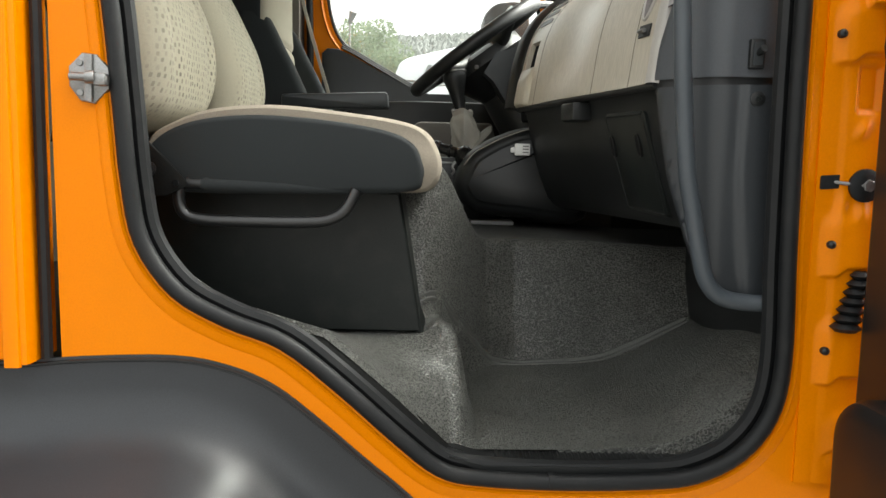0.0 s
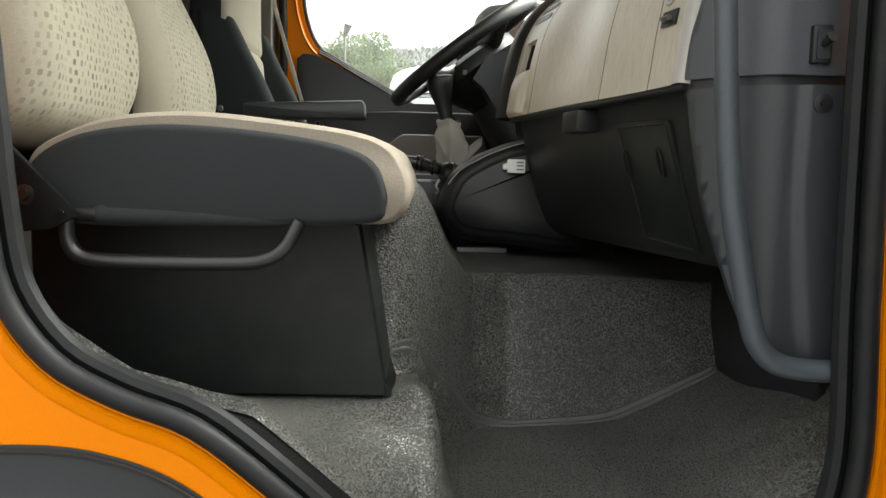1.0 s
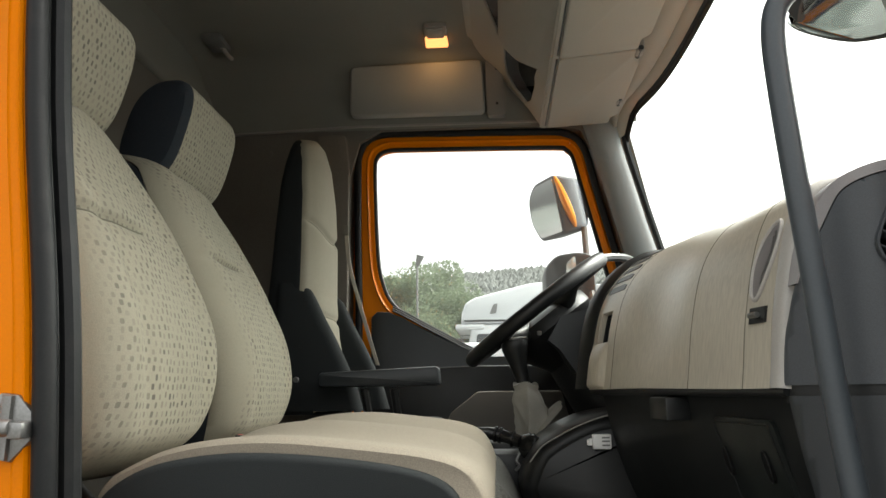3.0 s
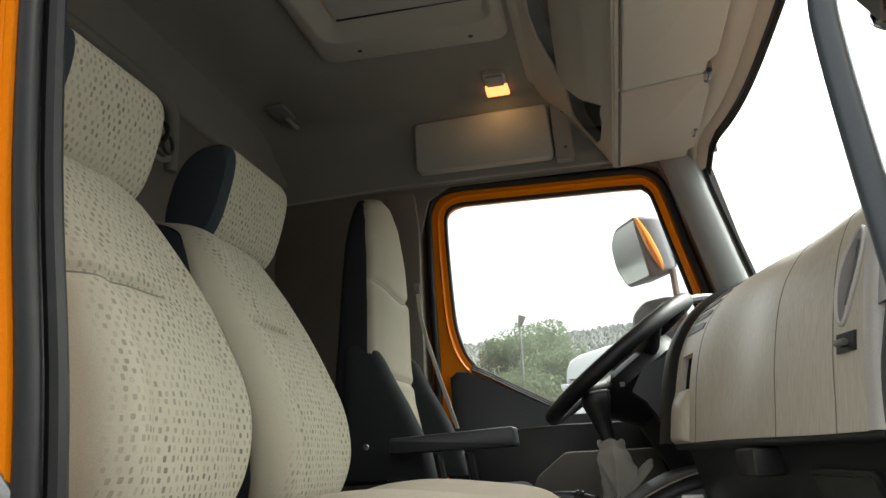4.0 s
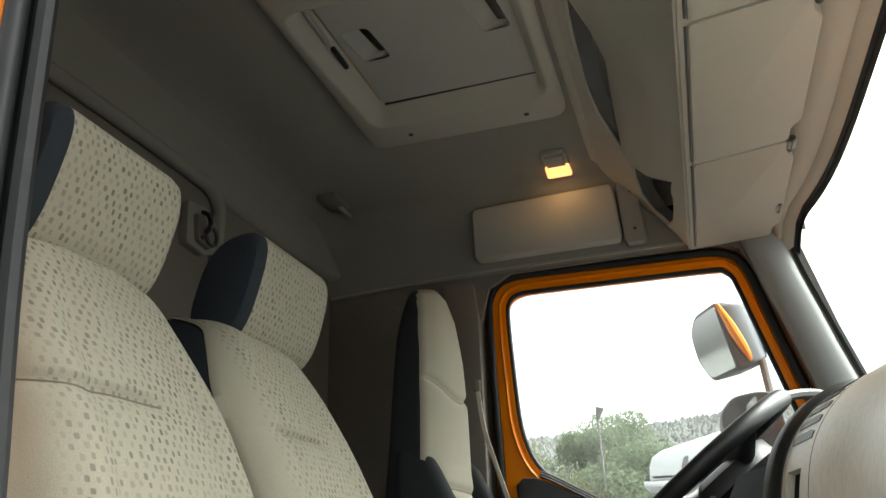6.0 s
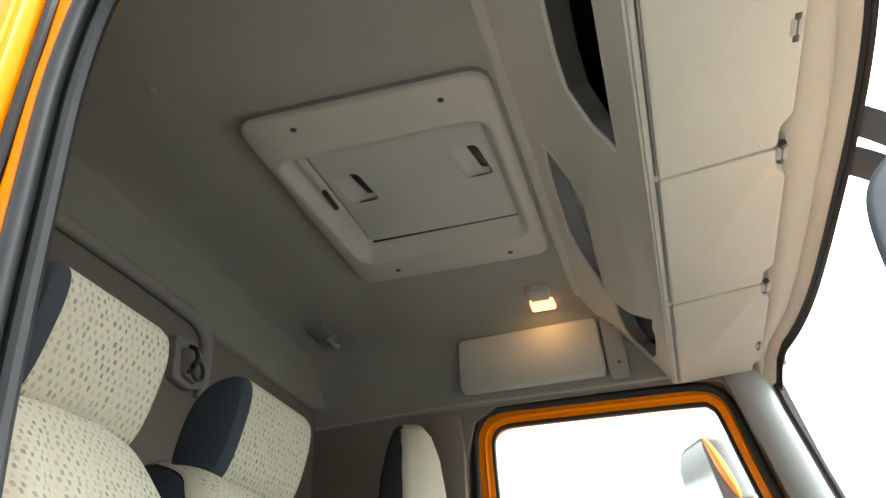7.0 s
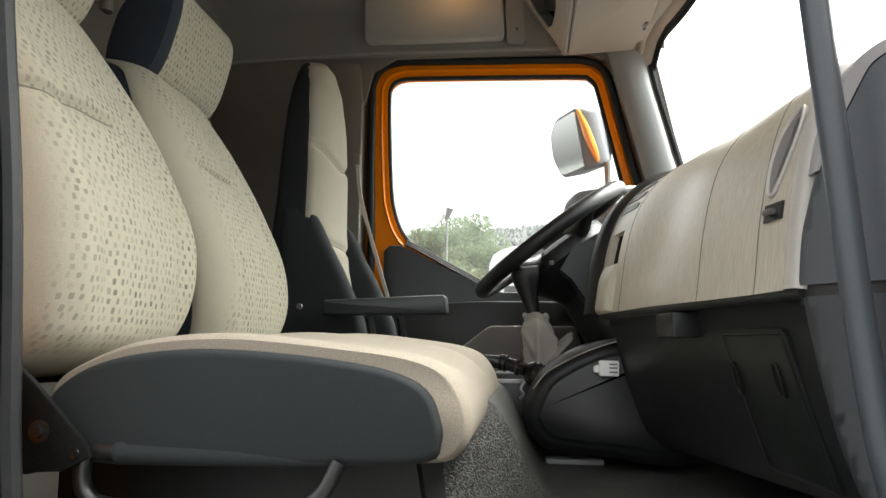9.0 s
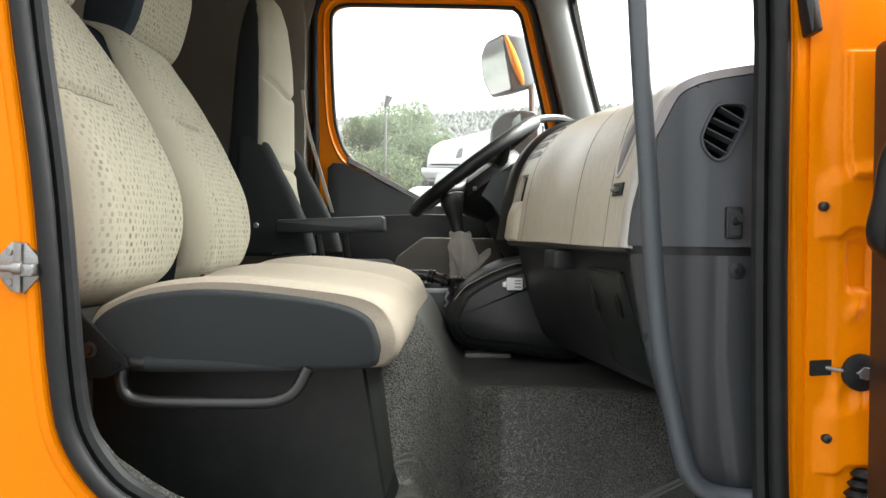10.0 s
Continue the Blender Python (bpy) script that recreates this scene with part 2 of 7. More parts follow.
STEEL = material("zinc_steel", (0.27, 0.27, 0.265), 0.38, metal=0.9, vary=0.2, vary_scale=30, grain=0.1, bump=0.1, dirt=0.08)
DARKSTEEL = material("dull_steel", (0.22, 0.22, 0.22), 0.45, metal=0.7, vary=0.2, vary_scale=30, grain=0.1, bump=0.1, dirt=0.1)
TUBE = material("grey_painted_tube", (0.056, 0.066, 0.076), 0.38, vary=0.12, vary_scale=8, grain=0.05, bump=0.06)
TUBEBLACK = material("black_painted_tube", (0.008, 0.0085, 0.009), 0.34, spec=0.65, vary=0.15, grain=0.05, bump=0.05)
LEATHER = material("grey_gaiter", (0.34, 0.325, 0.285), 0.62, vary=0.12, vary_scale=20, grain=0.06, grain_scale=500, bump=0.08)
WHITEPLASTIC = material("white_plastic", (0.75, 0.75, 0.73), 0.4, vary=0.04, grain=0.03, bump=0.05)
FLOORGREY = material("grey_brown_lining", (0.17, 0.16, 0.145), 0.8, vary=0.12, grain=0.1, grain_scale=600, bump=0.2)
MAUVEGREY = material("grey_mauve_plastic", (0.20, 0.185, 0.185), 0.42, vary=0.06, grain=0.05, grain_scale=600, bump=0.1)
WELT = material("mat_welt", (0.085, 0.087, 0.079), 0.45, vary=0.2, vary_scale=20, grain=0.2, grain_scale=400, bump=0.2)
GREYPANEL = material("mid_grey_panel", (0.16, 0.16, 0.155), 0.6, vary=0.1, grain=0.1, grain_scale=600, bump=0.2)
SEAM = material("seam_thread", (0.15, 0.14, 0.11), 0.9, vary=0.1, grain=0.2, grain_scale=900, bump=0.3, spec=0.2)
BELT = material("belt_webbing", (0.33, 0.30, 0.25), 0.8, vary=0.08, grain=0.2, grain_scale=900, bump=0.3)
MIRROR = material("mirror_glass", (0.9, 0.9, 0.9), 0.02, metal=1.0, vary=0, grain=0, bump=0)
MIRRORGREY = material("mirror_housing_grey", (0.052, 0.063, 0.078), 0.45, vary=0.08, grain=0.05, bump=0.1)
REDPLASTIC = material("red_plastic", (0.40, 0.03, 0.02), 0.4, vary=0.05, grain=0.03, bump=0.05)
AMBER = material("amber_lens", (1.0, 0.46, 0.03), 0.2, vary=0.05, grain=0.03, bump=0.05, coat=0.5)
WINDOW = glass("window_glass", (0.90, 0.92, 0.91), dusty=0.018)
WINDSCREEN = glass("windscreen_glass", (0.82, 0.86, 0.84))
LAMPLENS = glowing("lamp_lens", (1.0, 0.37, 0.12), 0.9)
GROUND = material("yard_asphalt", (0.09, 0.088, 0.084), 0.9, vary=0.25, vary_scale=0.6, grain=0.3, grain_scale=60, bump=0.5)
# distance haze is put into the foliage and ridge base colours by paling them
LEAF = leaf_material("foliage", (0.165, 0.205, 0.128))
CONIFER = material("far_conifers", (0.118, 0.126, 0.117), 0.95, vary=0.14, vary_scale=0.05, grain=0.06, grain_scale=0.3, bump=0)
BARK = material("bark", (0.10, 0.08, 0.06), 0.9, vary=0.3, grain=0.3, grain_scale=40, bump=0.5)
TRUCKWHITE = material("white_lorry_paint", (0.60, 0.62, 0.63), 0.3, vary=0.04, vary_scale=1, grain=0.02, bump=0, coat=0.4)
DARKGLASS = material("dark_glass", (0.05, 0.055, 0.06), 0.08, vary=0.1, grain=0, bump=0)


# ---- building helpers ----
def finish(bm, smooth=True, angle=40):
    bmesh.ops.remove_doubles(bm, verts=bm.verts, dist=1e-5)
    bmesh.ops.recalc_face_normals(bm, faces=bm.faces)
    for f in bm.faces:
        f.smooth = smooth
    for e in bm.edges:
        if len(e.link_faces) == 2 and e.calc_face_angle(0) > radians(angle):
            e.smooth = False


def part(name, bm, mat, parent=None, label="", smooth=True, angle=40):
    finish(bm, smooth, angle)
    me = bpy.data.meshes.new(name)
    bm.to_mesh(me)
    bm.free()
    me.materials.append(mat)
    ob = new(name, me)
    if parent is not None:
        ob.parent = parent
    if label:
        tagged(ob, label)
    return ob


def thing(name, label, category, group="", kind="", at=(0, 0, 0)):
    ob = new(name)
    ob.location = at
    ob.empty_display_size = 0.05
    return tagged(ob, label, category, group, kind)


def rounded(points, r, n=5):
    """A closed 2D outline with its corners rounded."""
    out = []
    k = len(points)
    for i in range(k):
        p, a, b = Vector(points[i]), Vector(points[i - 1]), Vector(points[(i + 1) % k])
        da, db = (a - p), (b - p)
        d = min(r, da.length * 0.48, db.length * 0.48)
        s, e = p + da.normalized() * d, p + db.normalized() * d
        for j in range(n + 1):
            t = j / n
            out.append(tuple((1 - t) ** 2 * s + 2 * t * (1 - t) * p + t * t * e))
    return out


def spline(points, n=6, closed=False):
    """Catmull-Rom through the points."""
    P = [Vector(p) for p in points]
    k = len(P)
    out = []
    for i in range(k if closed else k - 1):
        if closed:
            a, b, c, d = P[i - 1], P[i], P[(i + 1) % k], P[(i + 2) % k]
        else:
            a, b, c, d = P[max(i - 1, 0)], P[i], P[i + 1], P[min(i + 2, k - 1)]
        for j in range(n):
            t = j / n
            out.append(0.5 * (2 * b + (c - a) * t + (2 * a - 5 * b + 4 * c - d) * t * t + (3 * b - a - 3 * c + d) * t ** 3))
    if not closed:
        out.append(P[-1])
    return out


def tube(bm, points, r, n=10, closed=False, flat=1.0):
    """A round bar along a polyline; r may be a list."""
    P = [Vector(p) for p in points]
    k = len(P)
    rings = []
    prev = None
    for i in range(k):
        if closed:
            t = (P[(i + 1) % k] - P[i - 1]).normalized()
        else:
            t = (P[min(i + 1, k - 1)] - P[max(i - 1, 0)]).normalized()
        if prev is None:
            up = Vector((0, 1, 0)) if abs(t.y) < 0.9 else Vector((1, 0, 0))
            a = t.cross(up).normalized()
        else:
            a = (prev - t * prev.dot(t)).normalized()
        prev = a
        b = t.cross(a)
        rr = r[i] if isinstance(r, (list, tuple)) else r
        rings.append([bm.verts.new(P[i] + rr * (math.cos(2 * math.pi * j / n) * a + flat * math.sin(2 * math.pi * j / n) * b)) for j in range(n)])
    for i in range(k if closed else k - 1):
        A, B = rings[i], rings[(i + 1) % k]
        for j in range(n):
            bm.faces.new((A[j], A[(j + 1) % n], B[(j + 1) % n], B[j]))
    if not closed:
        bm.faces.new(rings[0])
        bm.faces.new(rings[-1][::-1])


def loft(bm, rings, cap=True, closed=True, uv=None):
    """Faces between successive rings of points of one length."""
    V = [[bm.verts.new(p) for p in ring] for ring in rings]
    n = len(V[0])
    for A, B in zip(V, V[1:]):
        for j in range(n if closed else n - 1):
            bm.faces.new((A[j], A[(j + 1) % n], B[(j + 1) % n], B[j]))
    if cap and closed:
        bm.faces.new(V[0])
        bm.faces.new(V[-1][::-1])
    return V


def to3(p, axis, d):
    a, b = p[0], p[1]
    return {"x": (d, a, b), "y": (a, d, b), "z": (a, b, d)}[axis]


def slab(bm, outer, axis, d0, d1, holes=(), bevel=0.0):
    """A plate of the outline outer, with holes, between d0 and d1 along an axis. bevel rounds the d0 rim."""
    if not holes:
        steps = [(0.0, d1)]
        if bevel:
            s = 1 if d1 > d0 else -1
            steps += [(0.0, d0 + s * bevel), (0.3 * bevel, d0 + s * 0.3 * bevel), (bevel, d0)]
        else:
            steps += [(0.0, d0)]
        rings = []
        for inset, d in steps:
            rings.append([to3(p, axis, d) for p in inset_outline(outer, inset)])
        loft(bm, rings)
        return
    loops = [outer, *holes]
    for d in (d0, d1):
        edges = []
        for lp in loops:
            vs = [bm.verts.new(to3(p, axis, d)) for p in lp]
            edges += [bm.edges.new((vs[i], vs[(i + 1) % len(vs)])) for i in range(len(vs))]
        bmesh.ops.triangle_fill(bm, edges=edges, use_beauty=True)
    for lp in loops:
        loft(bm, [[to3(p, axis, d0) for p in lp], [to3(p, axis, d1) for p in lp]], cap=False)


def inset_outline(points, d):
    """The outline moved inwards by d (outwards if negative)."""
    if not d:
        return list(points)
    k = len(points)
    area = sum(points[i - 1][0] * points[i][1] - points[i][0] * points[i - 1][1] for i in range(k))
    s = 1 if area > 0 else -1
    out = []
    for i in range(k):
        p, a, b = Vector(points[i][:2]), Vector(points[i - 1][:2]), Vector(points[(i + 1) % k][:2])
        t = (b - a)
        t = t.normalized() if t.length > 1e-9 else Vector((1, 0))
        out.append(tuple(p + s * d * Vector((-t.y, t.x))))
    return out


def box(bm, x0, x1, y0, y1, z0, z1, bevel=0.0, seg=2):
    vs = [bm.verts.new((x, y, z)) for x in (x0, x1) for y in (y0, y1) for z in (z0, z1)]
    fs = [bm.faces.new([vs[i] for i in q]) for q in ((0, 1, 3, 2), (4, 6, 7, 5), (0, 4, 5, 1), (2, 3, 7, 6), (0, 2, 6, 4), (1, 5, 7, 3))]
    if bevel:
        es = {e for f in fs for e in f.edges}
        bmesh.ops.bevel(bm, geom=list(es), offset=bevel, segments=seg, profile=0.5, affect="EDGES")


def disc(bm, c, axis, r, depth, n=20, dome=0.0):
    """A short cylinder from c along an axis vector."""
    a = Vector(axis).normalized()
    u = a.orthogonal().normalized()
    v = a.cross(u)
    ring = lambda d, s: [Vector(c) + a * d + s * r * (math.cos(2 * math.pi * j / n) * u + math.sin(2 * math.pi * j / n) * v) for j in range(n)]  # noqa: E731
    rings = [ring(0, 1), ring(depth * 0.8, 1), ring(depth, 0.88)]
    if dome:
        rings.append(ring(depth + dome, 0.45))
    loft(bm, rings)


def quick(name, parent, mat, fn, *args, label="", smooth=True, angle=40, **kw):
    bm = bmesh.new()
    fn(bm, *args, **kw)
    return part(name, bm, mat, parent, label, smooth, angle)


def smoothstep(a, b, x):
    t = min(1.0, max(0.0, (x - a) / (b - a)))
    return t * t * (3 - 2 * t)


def interp(x, xs, ys):
    return float(np.interp(x, xs, ys))


# ---- ground and the cab's shell ----
def make_ground():
    bm = bmesh.new()
    xs = [-900, -300, -100, -40, -15, -6, -2, 2, 6, 15, 40, 100, 300, 900]
    V = [[bm.verts.new((x, y, -1.0)) for y in xs] for x in xs]
    for i in range(len(xs) - 1):
        for j in range(len(xs) - 1):
            bm.faces.new((V[i][j], V[i + 1][j], V[i + 1][j + 1], V[i][j + 1]))
    ob = part("ground", bm, GROUND)
    tagged(ob, "grey asphalt yard round the lorry", "ground", kind="structure")


make_ground()

# The door opening in the near side, anticlockwise seen from outside.
APERTURE = [(-0.505, 1.40), (-0.497, 1.20), (-0.478, 0.93), (-0.448, 0.70), (-0.434, 0.54), (-0.425, 0.43), (-0.408, 0.341),
            (-0.357, 0.268), (-0.284, 0.226), (-0.202, 0.194), (-0.119, 0.130), (-0.034, 0.055), (0.030, 0.006), (0.094, -0.008),
            (0.222, -0.013), (0.350, -0.009), (0.419, 0.001), (0.485, 0.036), (0.530, 0.098), (0.545, 0.185), (0.540, 0.346),
            (0.536, 0.55), (0.535, 0.707), (0.533, 0.93), (0.508, 1.10), (0.445, 1.35), (0.395, 1.52), (0.330, 1.585),
            (0.10, 1.605), (-0.20, 1.612), (-0.42, 1.602), (-0.485, 1.56)]
HOLE = [(p.x, p.y) for p in spline([(x, z, 0) for x, z in APERTURE], 4, closed=True)]
# The wheel-arch line that bounds the paintwork from below.
ARCH = [(-1.12, 0.02), (-1.00, 0.10), (-0.80, 0.150), (-0.60, 0.158), (-0.496, 0.168), (-0.359, 0.172), (-0.279, 0.158), (-0.214, 0.130),
        (-0.149, 0.080), (-0.082, 0.022), (-0.023, -0.027), (0.03, -0.08), (0.07, -0.16), (0.085, -0.30)]
ARCHS = [(p.x, p.y) for p in spline([(x, z, 0) for x, z in ARCH], 4)]


def make_near_side():
    wall = tagged(new("wall_near"), "orange painted cab side with an open door aperture", "wall", kind="structure")
    jamb = [p for p in ARCHS if -0.535 < p[0]] + [(0.70, -0.30), (0.70, 0.93), (0.60, 1.30), (0.50, 1.66), (0.30, 1.72), (-0.50, 1.73), (-0.535, 1.6)]
    bm = bmesh.new()
    slab(bm, jamb, "y", 0.0, 0.05, [HOLE])
    part("door_jamb", bm, SILL, wall, angle=30)
    # raised outer skin behind the rubber strip, with its folded edges
    rear = [(-0.553, 0.168)] + [(x, z + 0.014) for x, z in reversed(ARCHS) if x < -0.56] + [(-1.12, 1.80), (-0.60, 1.80), (-0.556, 1.6)]
    bm = bmesh.new()
    slab(bm, rear, "y", -0.035, 0.05, bevel=0.008)
    part("rear_corner_panel", bm, SILL, wall, angle=30)
    bm = bmesh.new()
    slab(bm, [(-0.585, 0.165), (-0.562, 0.165), (-0.566, 1.70), (-0.592, 1.70)], "y", -0.041, -0.034, bevel=0.004)
    part("folded_edge", bm, SILL, wall)
    bm = bmesh.new()
    tube(bm, [(-0.541, -0.004, z) for z in (0.172, 0.4, 0.8, 1.2, 1.60)], 0.0085, 8)
    part("gap_strip", bm, RUBBER, wall, "black rubber strip down the door gap")
    # stepped rim that runs round the opening
    outward = [(q[0] - p[0], q[1] - p[1]) for p, q in zip(HOLE, inset_outline(HOLE, -1.0))]
    wide = [0.026 for _ in HOLE]

    def rim_ring(f, add, y):
        return [(p[0] + n[0] * (w * f + add), y, p[1] + n[1] * (w * f + add)) for p, n, w in zip(HOLE, outward, wide)]

    bm = bmesh.new()
    loft(bm, [rim_ring(1, 0.006, 0.0005), rim_ring(1, -0.002, -0.004), rim_ring(0, 0.017, -0.004), rim_ring(0, 0.014, -0.006), rim_ring(0, 0.011, -0.002)], cap=False)
    part("stepped_rim", bm, SILL, wall)
    # inner return of the opening
    bm = bmesh.new()
    loft(bm, [[to3(p, "y", 0.0) for p in HOLE], [to3(p, "y", 0.045 + 0.043 * smoothstep(0.34, 0.20, p[1]) * smoothstep(0.56, 0.46, p[0])) for p in inset_outline(HOLE, 0.006)]], cap=False)
    part("opening_return", bm, BLACK, wall)
    # front corner of the cab, ahead of the opening
    bm = bmesh.new()
    slab(bm, [(0.70, -0.40), (0.88, -0.40), (0.88, 0.75), (0.80, 0.93), (0.70, 0.93)], "y", -0.02, 0.04, bevel=0.006)
    part("front_corner_panel", bm, ORANGE, wall)
    # seal
    seal = tagged(new("door_seal"), "black rubber seal round the door opening", "seal", kind="structure")
    loop = [(x, -0.002, z) for x, z in inset_outline(HOLE, 0.006)]
    bm = bmesh.new()
    tube(bm, loop, 0.0125, 10, closed=True)
    part("bulb", bm, RUBBER, seal)
    loop = [(x, 0.022, z) for x, z in inset_outline(HOLE, 0.020)]
    bm = bmesh.new()
    tube(bm, loop, 0.0115, 8, closed=True)
    part("inner_lip", bm, RUBBER, seal)
    for x in (0.20,):
        bm = bmesh.new()
        tube(bm, [(x - 0.004, -0.002, -0.005), (x + 0.004, -0.002, -0.005)], 0.0131, 10)
        part("seal_joint", bm, RUBBER, seal)
    # ribbed tread plate on the sill
    sill = thing("sill_plate", "black ribbed plastic step plate on the door sill", "sill plate")
    bm = bmesh.new()
    slab(bm, rounded([(0.04, 0.028), (0.10, 0.012), (0.42, 0.012), (0.50, 0.05), (0.50, 0.035), (0.42, 0.0), (0.10, 0.0)], 0.01), "y", 0.01, 0.075)
    part("plate", bm, BLACK, sill)
    for k in range(26):
        x = 0.12 + k * 0.011
        bm = bmesh.new()
        box(bm, x, x + 0.005, 0.018, 0.07, 0.0115, 0.0145, 0.001, 1)
        part("rib", bm, BLACK, sill)


make_near_side()


def make_fender():
    f = thing("mudguard", "dusty black plastic wheel-arch mudguard below the cab", "mudguard")
    rings = []
    for y, dz in ((-0.002, 0.006), (-0.004, -0.010), (-0.008, -0.040), (-0.014, -0.066), (-0.026, -0.090), (-0.048, -0.110), (-0.085, -0.127), (-0.14, -0.142), (-0.21, -0.156), (-0.27, -0.17), (-0.29, -0.19), (-0.292, -0.30)):
        ring = []
        for (x, z) in ARCHS:
            cx, cz = -0.42, -0.40
            v = Vector((x - cx, z - cz))
            s = 1 + dz / max(v.length, 0.2)
            ring.append((cx + v.x * s, y, cz + v.y * s))
        rings.append(ring)
    bm = bmesh.new()
    loft(bm, rings, closed=False)
    part("guard", bm, FENDER, f, angle=60)
    bm = bmesh.new()
    tube(bm, [(x, -0.004, z - 0.001) for x, z in ARCHS], 0.0030, 6)
    part("edge_lip", bm, BLACK, f, "thin black rubber lip against the paint")


make_fender()


def make_hinge_pillar():
    p = tagged(new("hinge_pillar"), "orange front door pillar with screws, check strap and bellows", "pillar", kind="structure")
    # pressed skin: plates that carry the screws stand proud and end in a sharp lower fold
    def skin(x, z):
        y = -0.0045 - 0.003 * smoothstep(0.590, 0.606, x)
        for zb, zt, x0, h in ((0.633, 0.690, 0.572, 0.009), (0.328, 0.392, 0.574, 0.009), (0.166, 0.236, 0.578, 0.009), (0.055, 0.090, 0.600, 0.008)):
            slope = 0.012 * smoothstep(0.62, 0.60, x)
            y -= h * smoothstep(x0, x0 + 0.022, x) * smoothstep(zt + 0.030, zt, z - 0.25 * (x - 0.62)) * smoothstep(zb - 0.0035 - slope, zb + 0.001 - slope, z)
        # raised corner of the outer panel above, rounded at its foot
        y -= 0.012 * smoothstep(0.609, 0.613, x - 0.10 * max(0.0, 0.745 - z)) * smoothstep(0.694, 0.702, z) * smoothstep(0.8595, 0.856, z)
        # hollow beside the hinge, and small dimples
        y += 0.008 * smoothstep(0.612, 0.622, x) * smoothstep(0.652, 0.640, x) * smoothstep(0.545, 0.56, z) * smoothstep(0.622, 0.612, z)
        for cx, cz, sx, sz, h in ((0.626, 0.527, 0.010, 0.012, -0.007), (0.604, 0.418, 0.008, 0.016, -0.005), (0.632, 0.415, 0.008, 0.014, -0.006), (0.630, 0.275, 0.012, 0.02, -0.004), (0.622, 0.04, 0.010, 0.02, -0.006), (0.585, 0.78, 0.010, 0.05, 0.004)):
            y += h * math.exp(-((x - cx) / sx) ** 2 - ((z - cz - 0.6 * (x - cx)) / sz) ** 2)
        return y

    nx, nz = 44, 300
    bm = bmesh.new()
    V = [[bm.verts.new((0.566 + 0.099 * a / nx, skin(0.566 + 0.099 * a / nx, 0.0 + 0.93 * b / nz), 0.0 + 0.93 * b / nz)) for b in range(nz + 1)] for a in range(nx + 1)]
    for a in range(nx):
        for b in range(nz):
            bm.faces.new((V[a][b], V[a + 1][b], V[a + 1][b + 1], V[a][b + 1]))
    for col in (V[0], V[-1]):
        back = [bm.verts.new((v.co.x, 0.02, v.co.z)) for v in col]
        for k in range(nz):
            bm.faces.new((col[k], col[k + 1], back[k + 1], back[k]))
    part("pillar_skin", bm, SILL, p, angle=70)
    for x, z in ((0.583, 0.660), (0.591, 0.362), (0.594, 0.205)):
        quick("screw", p, BLACK, disc, (x, -0.008, z), (0, -1, 0), 0.0062, 0.008, 14, 0.002)
    quick("strap_slot", p, BLACK, slab, rounded([(0.571, 0.441), (0.600, 0.443), (0.600, 0.463), (0.571, 0.461)], 0.003), "y", -0.0062, 0.0)
    bm = bmesh.new()
    tube(bm, [(0.588, 0.0, 0.453), (0.60, -0.012, 0.451), (0.628, -0.020, 0.448)], 0.0026, 8)
    part("check_strap", bm, DARKSTEEL, p)
    quick("grommet", p, RUBBER, disc, (0.632, -0.012, 0.448), (0, -1, 0), 0.024, 0.006, 24, 0.003)
    quick("strap_bolt", p, DARKSTEEL, disc, (0.634, -0.020, 0.448), (0, -1, 0), 0.009, 0.004, 6)
    bm = bmesh.new()
    for k in range(7):
        c = Vector((0.636 - 0.0035 * k, -0.018 - 0.001 * k, 0.318 - 0.0125 * k))
        ring = [[c + Vector((r * math.cos(a), r * math.sin(a), dz)) for a in [2 * math.pi * j / 16 for j in range(16)]]
                for r, dz in ((0.010 + 0.0008 * k, 0.006), (0.016 + 0.001 * k, 0.0), (0.010 + 0.0008 * k, -0.006))]
        loft(bm, ring)
    part("cable_bellows", bm, RUBBER, p, "black ribbed rubber cable bellows")
    quick("top_bracket", p, BLACK, slab, rounded([(0.545, 0.935), (0.562, 0.935), (0.572, 0.88), (0.556, 0.876)], 0.004), "y", -0.03, 0.0, bevel=0.004)


make_hinge_pillar()


def make_striker():
    s = thing("door_striker", "zinc-plated door striker bolt on the orange pillar", "striker")
    oct_ = [(-0.497, 0.587), (-0.478, 0.606), (-0.458, 0.604), (-0.441, 0.585), (-0.441, 0.558), (-0.462, 0.536), (-0.482, 0.540), (-0.497, 0.560)]
    bm = bmesh.new()
    slab(bm, oct_, "y", -0.008, 0.004, bevel=0.003)
    part("plate", bm, STEEL, s)
    bm = bmesh.new()
    slab(bm, [(-0.473, 0.604), (-0.461, 0.603), (-0.463, 0.538), (-0.475, 0.540)], "y", -0.014, -0.006, bevel=0.003)
    part("ridge", bm, STEEL, s)
    bm = bmesh.new()
    tube(bm, [(-0.488, -0.022, 0.572), (-0.462, -0.024, 0.571)], 0.0058, 12)
    part("pin", bm, STEEL, s)
    quick("pin_head", s, STEEL, disc, (-0.465, -0.024, 0.571), (1, 0, 0), 0.009, 0.012, 14)
    bm = bmesh.new()
    box(bm, -0.456, -0.439, -0.028, -0.006, 0.560, 0.577, 0.003)
    part("block", bm, STEEL, s)
    for z in (0.592, 0.551):
        quick("rivet", s, STEEL, disc, (-0.481, -0.007, z), (0, -1, 0), 0.005, 0.003, 12)


make_striker()


